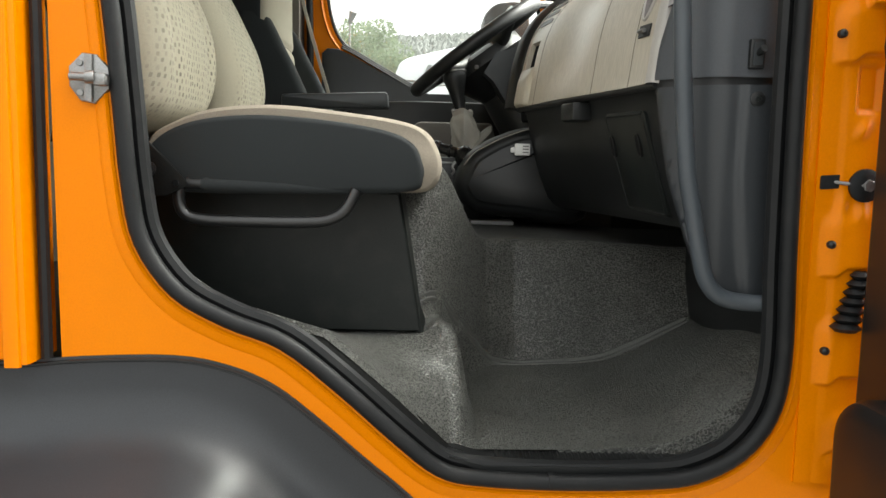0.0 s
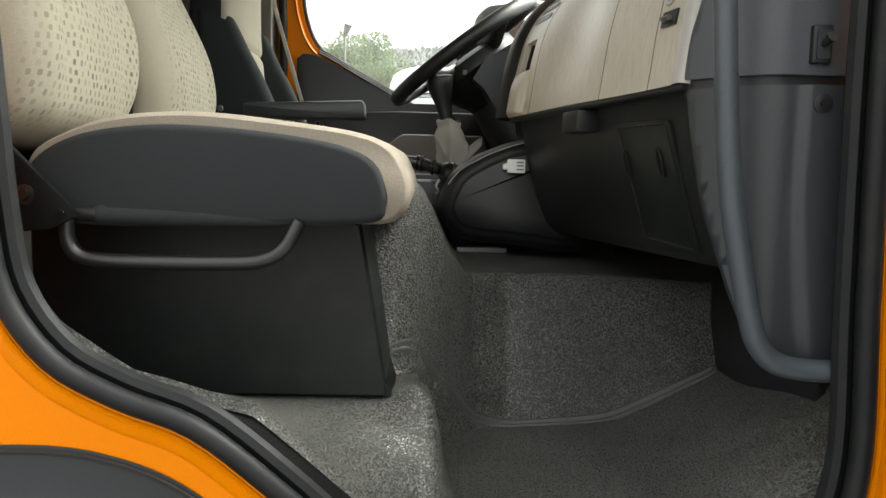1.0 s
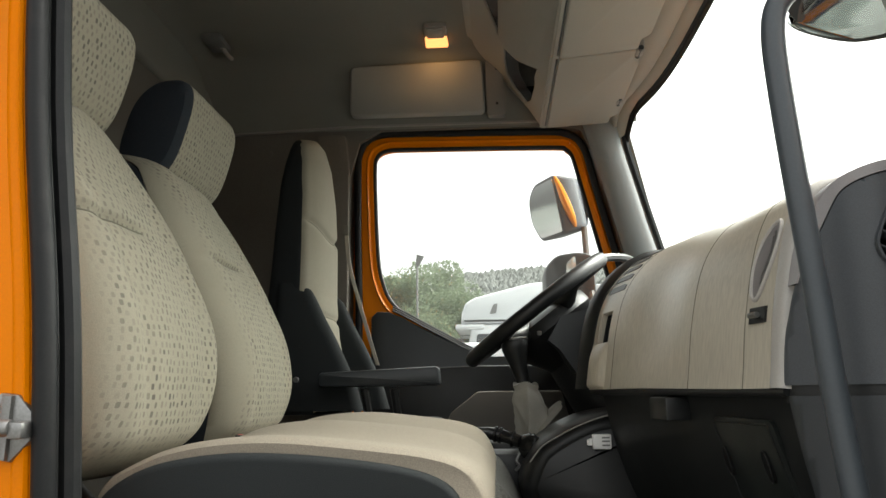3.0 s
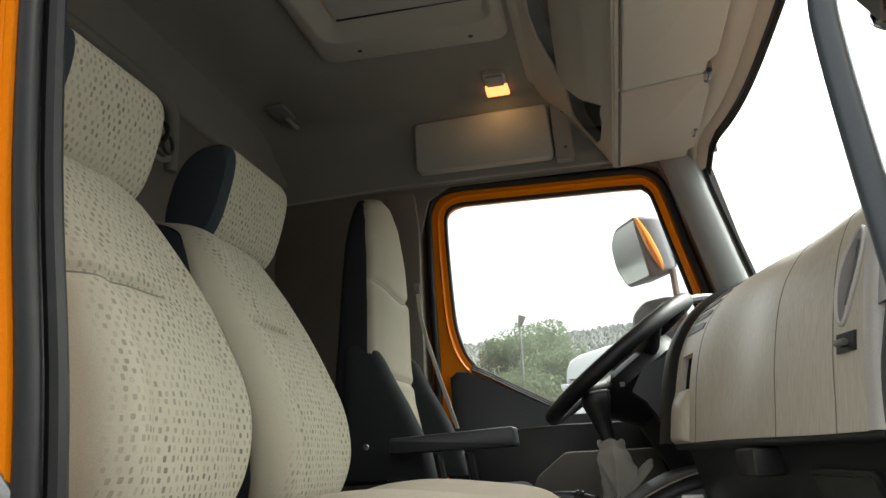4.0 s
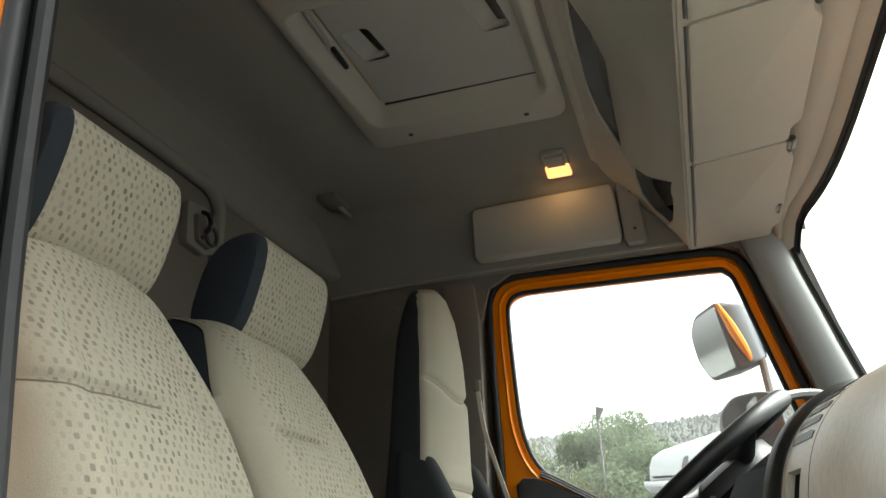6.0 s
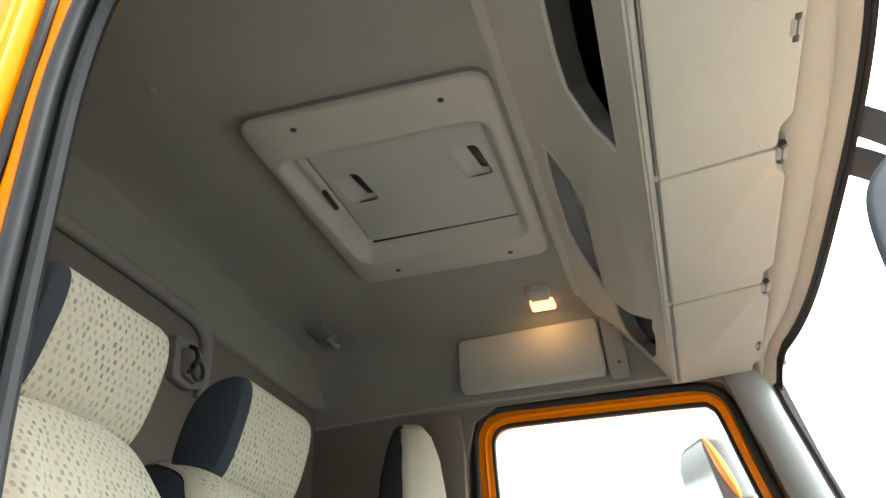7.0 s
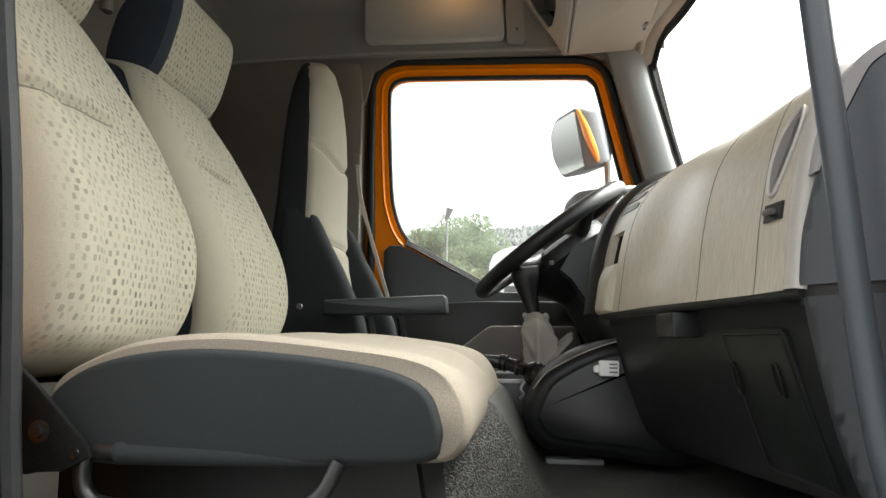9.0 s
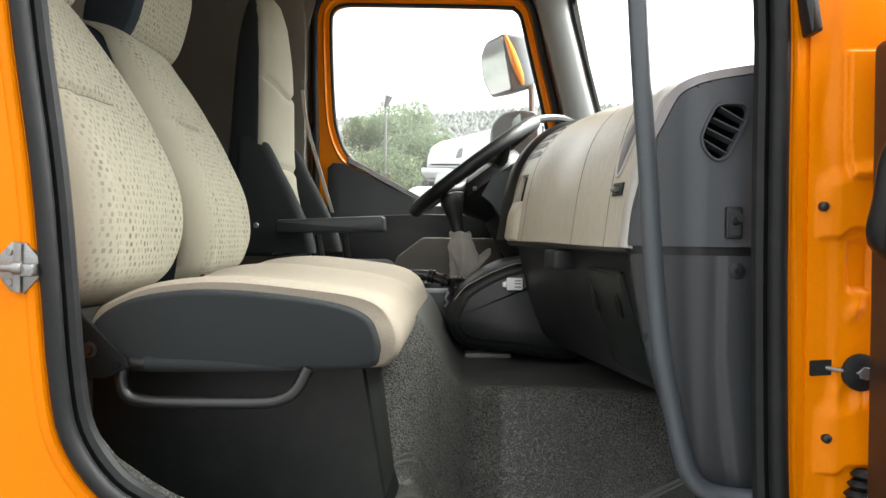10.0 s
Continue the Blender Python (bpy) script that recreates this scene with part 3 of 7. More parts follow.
def make_open_door():
    d = thing("cab_door", "open orange cab door with black inner trim", "door")
    bm = bmesh.new()
    box(bm, 0.655, 0.70, -1.00, -0.035, -0.06, 0.90, 0.012)
    part("shell", bm, ORANGE, d)
    bm = bmesh.new()
    box(bm, 0.622, 0.656, -0.985, -0.045, 0.10, 0.86, 0.012, 3)
    part("inner_trim", bm, BLACK, d)
    bm = bmesh.new()
    slab(bm, rounded([(-0.97, -0.05), (-0.06, -0.05), (-0.055, 0.12), (-0.10, 0.165), (-0.97, 0.17)], 0.03), "x", 0.585, 0.656, bevel=0.018)
    part("door_pocket", bm, BLACK, d)
    bm = bmesh.new()
    tube(bm, spline([(0.640, -0.10, 0.60), (0.600, -0.12, 0.62), (0.595, -0.14, 0.66), (0.598, -0.16, 0.72), (0.640, -0.18, 0.74)], 5), 0.017, 10)
    part("pull_handle", bm, BLACK, d)
    bm = bmesh.new()
    slab(bm, [(-1.0, 0.90), (-0.04, 0.90), (-0.10, 1.12), (-0.20, 1.56), (-0.95, 1.58), (-1.0, 1.4)], "x", 0.66, 0.69,
         [[(-0.95, 0.93), (-0.09, 0.93), (-0.145, 1.12), (-0.24, 1.51), (-0.92, 1.53), (-0.955, 1.4)]])
    part("window_frame", bm, ORANGE, d)
    pane = quick("pane", d, WINDOW, slab, [(-0.95, 0.93), (-0.09, 0.93), (-0.145, 1.12), (-0.24, 1.51), (-0.92, 1.53), (-0.955, 1.4)], "x", 0.673, 0.677)
    pane.visible_shadow = False


make_open_door()


# ---- floor, walls and ceiling inside ----
def sill_height(x):
    return interp(x, [-0.45, -0.374, -0.291, -0.148, -0.036, 0.052, 0.139], [0.40, 0.30, 0.245, 0.205, 0.112, 0.026, 0.012])


def floor_height(x, y):
    base = 0.012 + (0.62 + 0.40 * smoothstep(0.50, 0.15, y)) * 0.5 * (x - 0.43 + math.sqrt((x - 0.43) ** 2 + 0.0036)) + 0.02 * smoothstep(0.1, 0.5, y)
    ledge = sill_height(x) + (0.158 - sill_height(x)) * min(1.0, max(0.0, (y - 0.07) / 0.18))
    edge = 0.062 + 0.018 * math.sin(9 * y)
    z = base + (ledge - base) * smoothstep(edge + 0.022, edge - 0.016, x)
    dip = math.exp(-(((x - 0.035) / 0.028) ** 2 + ((y - 0.27) / 0.05) ** 2))
    z += 0.022 * dip
    top = 0.300 + 0.165 * smoothstep(0.135, 0.02, x) - 0.012 * smoothstep(0.3, 0.6, x)
    yr = interp(x, [-0.5, 0.0, 0.08, 0.14, 0.20, 0.7], [0.40, 0.40, 0.44, 0.51, 0.535, 0.56])
    r = smoothstep(yr - 0.012, yr + 0.085, y)
    z = z + (max(top, z) - z) * r
    z += 0.0015 * noise.noise(Vector((x * 14, y * 14, 3)))
    return z - 0.25 * smoothstep(1.12, 1.2, y) * smoothstep(-0.1, 0.1, x)


def make_floor():
    fl = tagged(new("floor"), "worn dark rubber mat moulded over the cab floor", "floor", kind="structure")
    bm = bmesh.new()
    nx, ny = 190, 190
    x0, x1, y0, y1 = -0.46, 0.98, 0.070, 1.95
    fy = lambda j: y0 + (y1 - y0) * (j / ny) ** 1.5  # noqa: E731
    tuck = lambda i, j: 0.016 * smoothstep(0.06, 0.03, x0 + (x1 - x0) * i / nx) if j == 0 else 0.0  # noqa: E731
    V = [[bm.verts.new((x0 + (x1 - x0) * i / nx, fy(j) - tuck(i, j), -0.6 * tuck(i, j) + floor_height(x0 + (x1 - x0) * i / nx, fy(j)))) for j in range(ny + 1)] for i in range(nx + 1)]
    for i in range(nx):
        for j in range(ny):
            bm.faces.new((V[i][j], V[i + 1][j], V[i + 1][j + 1], V[i][j + 1]))
    skirt = [bm.verts.new((V[i][0].co.x, y0 - 0.003, -0.06)) for i in range(nx + 1)]
    for i in range(nx):
        if V[i][0].co.x > 0.22:
            bm.faces.new((V[i][0], skirt[i], skirt[i + 1], V[i + 1][0]))
    for v in [v for v in skirt if not v.link_faces]:
        bm.verts.remove(v)
    part("mat", bm, MAT, fl, angle=80)
    # black edging that holds the mat down to the door seal
    low = [p for p in APERTURE if p[1] < 0.45 and p[0] < 0.10]
    bm = bmesh.new()
    rows = []
    for k in range(61):
        x = -0.40 + 0.47 * k / 60
        za = interp(x, [p[0] for p in low], [p[1] for p in low])
        zf = floor_height(x, 0.075)
        rows.append([(x, 0.066, zf - 0.016), (x, 0.060, zf - 0.008), (x, 0.054, zf - 0.012), (x, 0.050, (zf + za) / 2 + 0.010), (x, 0.030, za + 0.008), (x, 0.020, za - 0.01)])
    loft(bm, rows, closed=False)
    part("edging", bm, EDGING, fl, angle=60)
    # welted seam where the mat folds up the tunnel
    path = [(-0.006, 0.410), (0.024, 0.424), (0.055, 0.447), (0.087, 0.472), (0.121, 0.501), (0.156, 0.517), (0.20, 0.526), (0.293, 0.534), (0.382, 0.541), (0.444, 0.549), (0.518, 0.553), (0.582, 0.553)]
    line = spline([(x, y, 0) for x, y in path], 8)
    profile = [(-0.009, -0.003), (-0.0065, 0.0035), (-0.003, 0.0060), (0.001, 0.0055), (0.0045, 0.0015), (0.008, 0.0020), (0.0115, 0.0050), (0.016, 0.0055), (0.021, 0.0030), (0.024, -0.003)]
    bm = bmesh.new()
    rows = []
    for k, p in enumerate(line):
        t = (line[min(k + 1, len(line) - 1)] - line[max(k - 1, 0)]).normalized()
        row = []
        for off, lift in profile:
            o = Vector((t.y, -t.x, 0))
            fall = (floor_height(p.x - o.x * 0.012, p.y - o.y * 0.012) - floor_height(p.x + o.x * 0.012, p.y + o.y * 0.012)) / 0.024
            q = p + o * (0.72 * off / math.sqrt(1 + fall * fall))
            zs = [floor_height(q.x + t.x * d, q.y + t.y * d) for d in (-0.02, -0.01, 0, 0.01, 0.02)]
            row.append(bm.verts.new((q.x, q.y - 0.3 * lift, sum(zs) / 5 + 0.75 * lift)))
        rows.append(row)
    for r0, r1 in zip(rows, rows[1:]):
        for c in range(len(profile) - 1):
            bm.faces.new((r0[c], r0[c + 1], r1[c + 1], r1[c]))
    part("welt", bm, WELT, fl, angle=80)
    # steel pan under the mat
    bm = bmesh.new()
    box(bm, -1.05, 0.95, 0.06, 1.99, -0.10, -0.06, 0)
    part("floor_pan", bm, BLACKSTEEL, fl)
    bm = bmesh.new()
    box(bm, -1.05, -0.44, 0.05, 1.98, -0.06, 0.16, 0)
    part("rear_floor", bm, BLACKSTEEL, fl)
    bm = bmesh.new()
    box(bm, 0.740, 0.762, 0.07, 1.93, -0.10, 0.80, 0)
    part("firewall", bm, BLACK, fl)


make_floor()


def make_rear_and_far_walls():
    rear = tagged(new("wall_rear"), "dark fabric-lined rear wall of the cab", "wall", kind="structure")
    bm = bmesh.new()
    box(bm, -1.10, -1.06, 0.05, 1.99, -0.06, 1.64, 0)
    part("lower_lining", bm, REARCLOTH, rear)
    # upper moulded lining, rounded into the far corner
    bm = bmesh.new()
    rings = []
    for z, inset in ((1.636, 0.0), (1.642, 0.012), (1.655, 0.018), (1.72, 0.020), (1.86, 0.028)):
        ring = [(-1.10, 0.05, z), (-1.058 + inset, 0.05, z), (-1.058 + inset, 1.845, z)]
        for k in range(1, 9):
            a = math.pi / 2 * k / 8
            ring.append((-1.058 + inset + 0.07 * (1 - math.cos(a)), 1.845 + (0.07 - 0.4 * inset) * math.sin(a), z))
        ring += [(-0.97, 1.99, z), (-1.10, 1.99, z)]
        rings.append(ring)
    loft(bm, rings)
    part("upper_lining", bm, HEADLINER, rear, angle=50)
    # rolled edge of the recess that carries the hook
    bm = bmesh.new()
    tube(bm, spline([(-1.050, 0.20, 1.640), (-1.048, 0.50, 1.645), (-1.046, 0.80, 1.651), (-1.045, 1.05, 1.651), (-1.045, 1.13, 1.644), (-1.046, 1.175, 1.61), (-1.05, 1.187, 1.54), (-1.052, 1.187, 1.44)], 6), 0.020, 10)
    part("moulded_ridge", bm, HEADLINER, rear)
    bm = bmesh.new()
    slab(bm, rounded([(1.030, 1.565), (1.115, 1.580), (1.170, 1.550), (1.172, 1.462), (1.120, 1.440), (1.038, 1.448)], 0.012), "x", -1.036, -1.06, bevel=0.006)
    part("hook_plate", bm, HEADLINER, rear)
    bm = bmesh.new()
    slab(bm, rounded([(1.055, 1.535), (1.090, 1.545), (1.105, 1.500), (1.135, 1.475), (1.125, 1.455), (1.070, 1.462)], 0.010), "x", -1.022, -1.040, bevel=0.005)
    part("hook_base", bm, REARCLOTH, rear)
    bm = bmesh.new()
    tube(bm, [(-1.018, 1.118 + 0.024 * math.cos(a), 1.492 + 0.026 * math.sin(a)) for a in [2 * math.pi * k / 20 for k in range(20)]], 0.006, 8, closed=True)
    part("hook_ring", bm, GREYPLASTIC, rear)
    bm = bmesh.new()
    tube(bm, spline([(-1.025, 1.080, 1.548), (-1.005, 1.078, 1.535), (-0.995, 1.078, 1.505), (-1.010, 1.080, 1.485)], 5), 0.007, 8)
    part("coat_hook", bm, BLACK, rear)
    quick("screw", rear, BLACK, disc, (-1.022, 1.082, 1.475), (1, 0, 0), 0.006, 0.003, 12)
    far = tagged(new("wall_far"), "grey-brown lined far side of the cab behind the driver's door", "wall", kind="structure")
    bm = bmesh.new()
    slab(bm, [(-1.06, -0.06), (-0.495, -0.06), (-0.495, 1.40), (-0.46, 1.53), (-0.38, 1.576), (0.29, 1.576), (0.36, 1.55), (0.40, 1.46), (0.49, 1.08), (0.53, 0.90), (0.53, -0.06), (0.95, -0.06), (0.95, 0.70), (0.66, 0.93), (0.52, 1.60), (0.40, 1.70), (-1.06, 1.70)],
         "y", 1.925, 2.02)
    part("side_lining", bm, REARCLOTH, far)
    bm = bmesh.new()
    tube(bm, [(-1.05, 1.918, 1.572), (-0.46, 1.914, 1.590), (0.2, 1.914, 1.588), (0.36, 1.918, 1.575)], 0.006, 6)
    part("trim_line", bm, DASHTRIM, far)
    quick("plug", far, HEADTRIM, disc, (-0.545, 1.925, 1.475), (0, -1, 0), 0.011, 0.003, 16)
    quick("plug", far, REARCLOTH, disc, (-0.80, 1.925, 1.50), (0, -1, 0), 0.011, 0.003, 16)
    # B-post trim
    bm = bmesh.new()
    slab(bm, rounded([(-0.60, 0.5), (-0.495, 0.5), (-0.495, 1.42), (-0.51, 1.56), (-0.62, 1.56)], 0.02), "y", 1.905, 1.93, bevel=0.008)
    part("post_trim", bm, REARCLOTH, far)


make_rear_and_far_walls()


def make_ceiling():
    bm = bmesh.new()
    prof = [(0.055, 1.60), (0.075, 1.68), (0.11, 1.75), (0.18, 1.805), (0.30, 1.832), (0.6, 1.84), (1.0, 1.842), (1.4, 1.84), (1.70, 1.832), (1.80, 1.81), (1.865, 1.755), (1.895, 1.68), (1.915, 1.575)]
    P = [(p.x, p.y) for p in spline([(y, z, 0) for y, z in prof], 4)]
    rings = []
    for x, s in ((-1.06, 0.80), (-1.03, 0.90), (-0.97, 0.975), (-0.90, 1.0), (-0.61, 1.0), (-0.105, 1.0), (-0.01, 1.0), (0.0, 1.0), (0.3, 0.995), (0.47, 0.93), (0.56, 0.85)):
        rings.append([(x, y, 1.575 + (z - 1.575) * s) for y, z in P])
    loft(bm, rings, closed=False)
    rings2 = [[(x, 1.0 + (y - 1.0) * 1.03, z + 0.03) for x, y, z in r] for r in rings]
    loft(bm, rings2, closed=False)
    # the hatch's opening
    mids = [(f, f.calc_center_median()) for f in bm.faces]
    bmesh.ops.delete(bm, geom=[f for f, c in mids if -0.60 < c.x < -0.11 and 0.70 < c.y < 1.30], context="FACES")
    ob = part("ceiling", bm, HEADLINER, angle=50)
    tagged(ob, "grey-beige fabric headliner with rounded corners", "ceiling", kind="structure")
    roof = tagged(new("roof"), "orange painted cab roof", "roof", kind="structure")
    bm = bmesh.new()
    slab(bm, rounded([(-1.12, 0.0), (0.50, 0.0), (0.62, 0.2), (0.64, 1.0), (0.62, 1.85), (0.50, 2.03), (-1.12, 2.03)], 0.08), "z", 1.93, 1.88, bevel=0.03)
    part("roof_skin", bm, ORANGE, roof)
    for y0, y1 in ((0.0, 0.05), (1.98, 2.03)):
        bm = bmesh.new()
        box(bm, -1.12, 0.45, y0, y1, 1.70, 1.89, 0.01)
        part("cant_rail", bm, ORANGE, roof)
    bm = bmesh.new()
    box(bm, -1.13, -1.10, 0.0, 2.03, -0.10, 1.89, 0)
    part("back_skin", bm, ORANGE, roof)


make_ceiling()


# ---- driver's door, windscreen and pillars ----
WIN = [(-0.4165, 1.450), (-0.414, 1.32), (-0.403, 1.10), (-0.385, 1.005), (-0.355, 0.938), (-0.305, 0.890), (-0.199, 0.833), (-0.076, 0.765), (0.02, 0.715),
       (0.12, 0.69), (0.35, 0.70), (0.455, 0.78), (0.455, 0.95), (0.423, 1.113), (0.373, 1.321), (0.345, 1.440), (0.332, 1.480), (0.310, 1.503), (0.272, 1.513), (0.0, 1.519), (-0.30, 1.5235), (-0.362, 1.521), (-0.394, 1.509), (-0.411, 1.486)]
WINS = [(p.x, p.y) for p in spline([(x, z, 0) for x, z in WIN], 4, closed=True)]


def make_far_door():
    d = tagged(new("door_1"), "closed orange driver's door with a large window", "door", kind="structure")
    outer = [(-0.458, -0.05), (0.50, -0.05), (0.51, 0.85), (0.463, 1.08), (0.413, 1.28), (0.369, 1.48), (0.340, 1.530), (0.28, 1.551), (-0.37, 1.565), (-0.432, 1.548), (-0.462, 1.49), (-0.460, 1.2), (-0.452, 0.9)]
    bm = bmesh.new()
    slab(bm, rounded(outer, 0.05, 4), "y", 1.972, 2.04, [WINS])
    part("door_frame", bm, ORANGE, d, angle=30)
    bm = bmesh.new()
    slab(bm, [(-0.62, -0.12), (0.60, -0.12), (0.60, 0.90), (0.52, 1.20), (0.44, 1.56), (0.36, 1.70), (-0.62, 1.70)], "y", 2.042, 2.056, [inset_outline(WINS, -0.008)])
    part("outer_skin", bm, ORANGE, d, angle=30)
    # bevelled inner lip of the frame
    bm = bmesh.new()
    loft(bm, [[to3(p, "y", 1.969) for p in inset_outline(WINS, -0.026)], [to3(p, "y", 1.963) for p in inset_outline(WINS, -0.020)],
              [to3(p, "y", 1.985) for p in inset_outline(WINS, -0.004)]], cap=False)
    part("frame_lip", bm, ORANGE, d)
    bm = bmesh.new()
    tube(bm, [(x, 1.986, z) for x, z in inset_outline(WINS, 0.003)], 0.0105, 8, closed=True)
    part("window_rubber", bm, RUBBER, d)
    pane = quick("pane", d, WINDOW, slab, WINS, "y", 2.000, 2.004)
    pane.visible_shadow = False
    # door card with the drop-line below the window
    card = [(-0.416, 0.05), (0.50, 0.05), (0.50, 0.68), (0.30, 0.735), (0.10, 0.735), (0.0, 0.735), (-0.063, 0.755), (-0.20, 0.822), (-0.31, 0.880), (-0.355, 0.898), (-0.395, 0.900), (-0.416, 0.88)]
    bm = bmesh.new()
    slab(bm, card, "y", 1.952, 1.985, bevel=0.006)
    part("door_card", bm, GREYPLASTIC, d)
    for k in range(3):
        bm = bmesh.new()
        tube(bm, spline([(-0.34, 1.958 + 0.008 * k, 0.902 + 0.008 * k), (-0.30, 1.958 + 0.008 * k, 0.884 + 0.008 * k), (-0.20, 1.958 + 0.008 * k, 0.828 + 0.008 * k), (-0.06, 1.958 + 0.008 * k, 0.752 + 0.008 * k), (0.03, 1.958 + 0.008 * k, 0.70 + 0.008 * k)], 5), 0.0038, 6)
        part("waist_seal", bm, RUBBER, d)
    bm = bmesh.new()
    slab(bm, rounded([(-0.43, 0.30), (0.50, 0.30), (0.50, 0.700), (-0.05, 0.702), (-0.43, 0.685)], 0.02), "y", 1.90, 1.955, bevel=0.012)
    part("lower_card", bm, BLACK, d)
    bm = bmesh.new()
    slab(bm, rounded([(-0.175, 0.40), (0.29, 0.40), (0.235, 0.612), (-0.030, 0.612), (-0.118, 0.545)], 0.012), "y", 1.70, 1.72, bevel=0.006)
    part("inner_panel", bm, FLOORGREY, d, "mid grey panel low on the driver's side")
    bm = bmesh.new()
    tube(bm, [(0.06, 1.70, 0.46), (0.06, 1.90, 0.42)], 0.02, 8)
    part("panel_bracket", bm, BLACK, d)
    seal = tagged(new("door_seal_far"), "black rubber seal round the driver's door", "seal", kind="structure")
    bm = bmesh.new()
    lp = inset_outline(rounded(outer, 0.05, 4), -0.009)
    tube(bm, [(x, 1.957, z) for x, z in lp], 0.0135, 10, closed=True)
    part("bulb", bm, RUBBER, seal)


make_far_door()


def screen_point(u, v):
    """On the windscreen: u across from the near side, v up."""
    y = 0.06 + 1.88 * u
    c = abs(2 * u - 1)
    xt, xb = 0.600 - 0.085 * c ** 3.5, 0.735 - 0.10 * c ** 3.5
    zt = 1.592 + 0.02 * c ** 3
    return Vector((xb + (xt - xb) * v, y, 0.80 + (zt - 0.80) * v))


def header_edge(u):
    """The upper edge of the clear glass, rounded down at its corners."""
    c = abs(2 * u - 1)
    return screen_point(u, 1.0 - 0.125 * max(0.0, (c - 0.80) / 0.2) ** 2.4)


def make_windscreen():
    w = tagged(new("window_1"), "large clear curved windscreen with a black edge band", "windscreen", kind="structure")
    bm = bmesh.new()
    n = 24
    loft(bm, [[screen_point(i / n, v) for v in (0, 0.25, 0.5, 0.75, 1.0)] for i in range(n + 1)], closed=False)
    pane = part("pane", bm, WINDSCREEN, w)
    pane.visible_shadow = False
    bm = bmesh.new()
    tube(bm, [header_edge(i / n) + Vector((-0.008, 0, -0.004)) for i in range(n + 1)], 0.011, 8)
    part("top_rubber", bm, RUBBER, w)
    for y in (1.925, 0.075):
        bm = bmesh.new()
        tube(bm, [(0.692, y + 0.006, 0.86), (0.628, y + 0.006, 1.08), (0.564, y + 0.006, 1.32), (0.532, y + 0.006, 1.44), (0.513, y + 0.006, 1.53), (0.506, y + 0.006, 1.60)], 0.013, 8)
        part("side_rubber", bm, RUBBER, w)
    # black band baked into the glass edge, fading out in dots
    bm = bmesh.new()
    rows = []
    for i in range(61):
        e = header_edge(i / 60)
        rows.append([e + Vector((-0.012, 0, 0.004)), e + Vector((-0.004, 0, -0.032))])
    loft(bm, rows, closed=False)
    part("edge_band", bm, BLACK, w)
    bm = bmesh.new()
    for k in range(300):
        p = header_edge(0.04 + 0.92 * k / 299) + Vector((0.0, 0, -0.036))
        for r in range(2):
            c = p + Vector((0.0012 * r, 0.003 * r, -0.0045 * r))
            vs = [bm.verts.new(c + Vector((0, dy, dz))) for dy, dz in ((-0.0016, -0.0016), (0.0016, -0.0016), (0.0016, 0.0016), (-0.0016, 0.0016))]
            bm.faces.new(vs)
    ob = part("edge_dots", bm, BLACK, w)
    tagged(ob, kind="stuff")
    # header trim between visors and glass
    h = tagged(new("windscreen_header"), "beige moulded header above the windscreen", "trim", kind="structure")
    bm = bmesh.new()
    rings = []
    for i in range(n + 1):
        g = header_edge(0.005 + 0.99 * i / n)
        y = g.y
        rings.append([(0.44, y, 1.66), (0.455, y, 1.605), (min(0.480, g.x - 0.085), y, 1.585), (g.x - 0.062, y, g.z - 0.010), (g.x - 0.052, y, g.z + 0.002), (g.x - 0.040, y, g.z - 0.009), (g.x - 0.012, y, g.z - 0.008), (g.x, y, g.z + 0.03), (g.x - 0.03, y, g.z + 0.10)])
    loft(bm, rings, closed=False)
    part("header_trim", bm, HEADTRIM, h, angle=60)
    front = tagged(new("cab_front"), "orange front panel of the cab below the windscreen", "wall", kind="structure")
    bm = bmesh.new()
    rings = []
    for i in range(n + 1):
        g = screen_point(i / n, 0.0)
        rings.append([(g.x + 0.02, g.y, g.z + 0.02), (g.x + 0.13, g.y, g.z - 0.05), (g.x + 0.16, g.y, 0.2), (g.x + 0.14, g.y, -0.4)])
    loft(bm, rings, closed=False)
    part("front_skin", bm, ORANGE, front)
    # A-posts
    for name, y0, y1 in (("pillar_trim_far", 1.885, 1.965), ("pillar_trim_near", 0.045, 0.115)):
        p = tagged(new(name), "light grey plastic windscreen pillar trim", "pillar", kind="structure")
        bm = bmesh.new()
        rings = []
        for z, xa, xb in ((0.86, 0.545, 0.675), (0.95, 0.525, 0.648), (1.08, 0.492, 0.612), (1.20, 0.462, 0.578), (1.32, 0.432, 0.548), (1.44, 0.400, 0.516), (1.53, 0.375, 0.497), (1.62, 0.350, 0.490)):
            s = 1 if y0 > 1 else -1
            yi, yo = (y0, y1) if y0 > 1 else (y1, y0)
            rings.append([(xa, yo, z), (xa + 0.004, yi + s * 0.02, z), (xa + 0.02, yi + s * 0.003, z), (xa + 0.05, yi - s * 0.006, z), (xb - 0.03, yi - s * 0.002, z), (xb - 0.01, yi + s * 0.012, z), (xb, yi + s * 0.04, z), (xb + 0.002, yo + s * 0.03, z)])
        loft(bm, rings)
        part("trim", bm, PILLAR, p, angle=60)


make_windscreen()


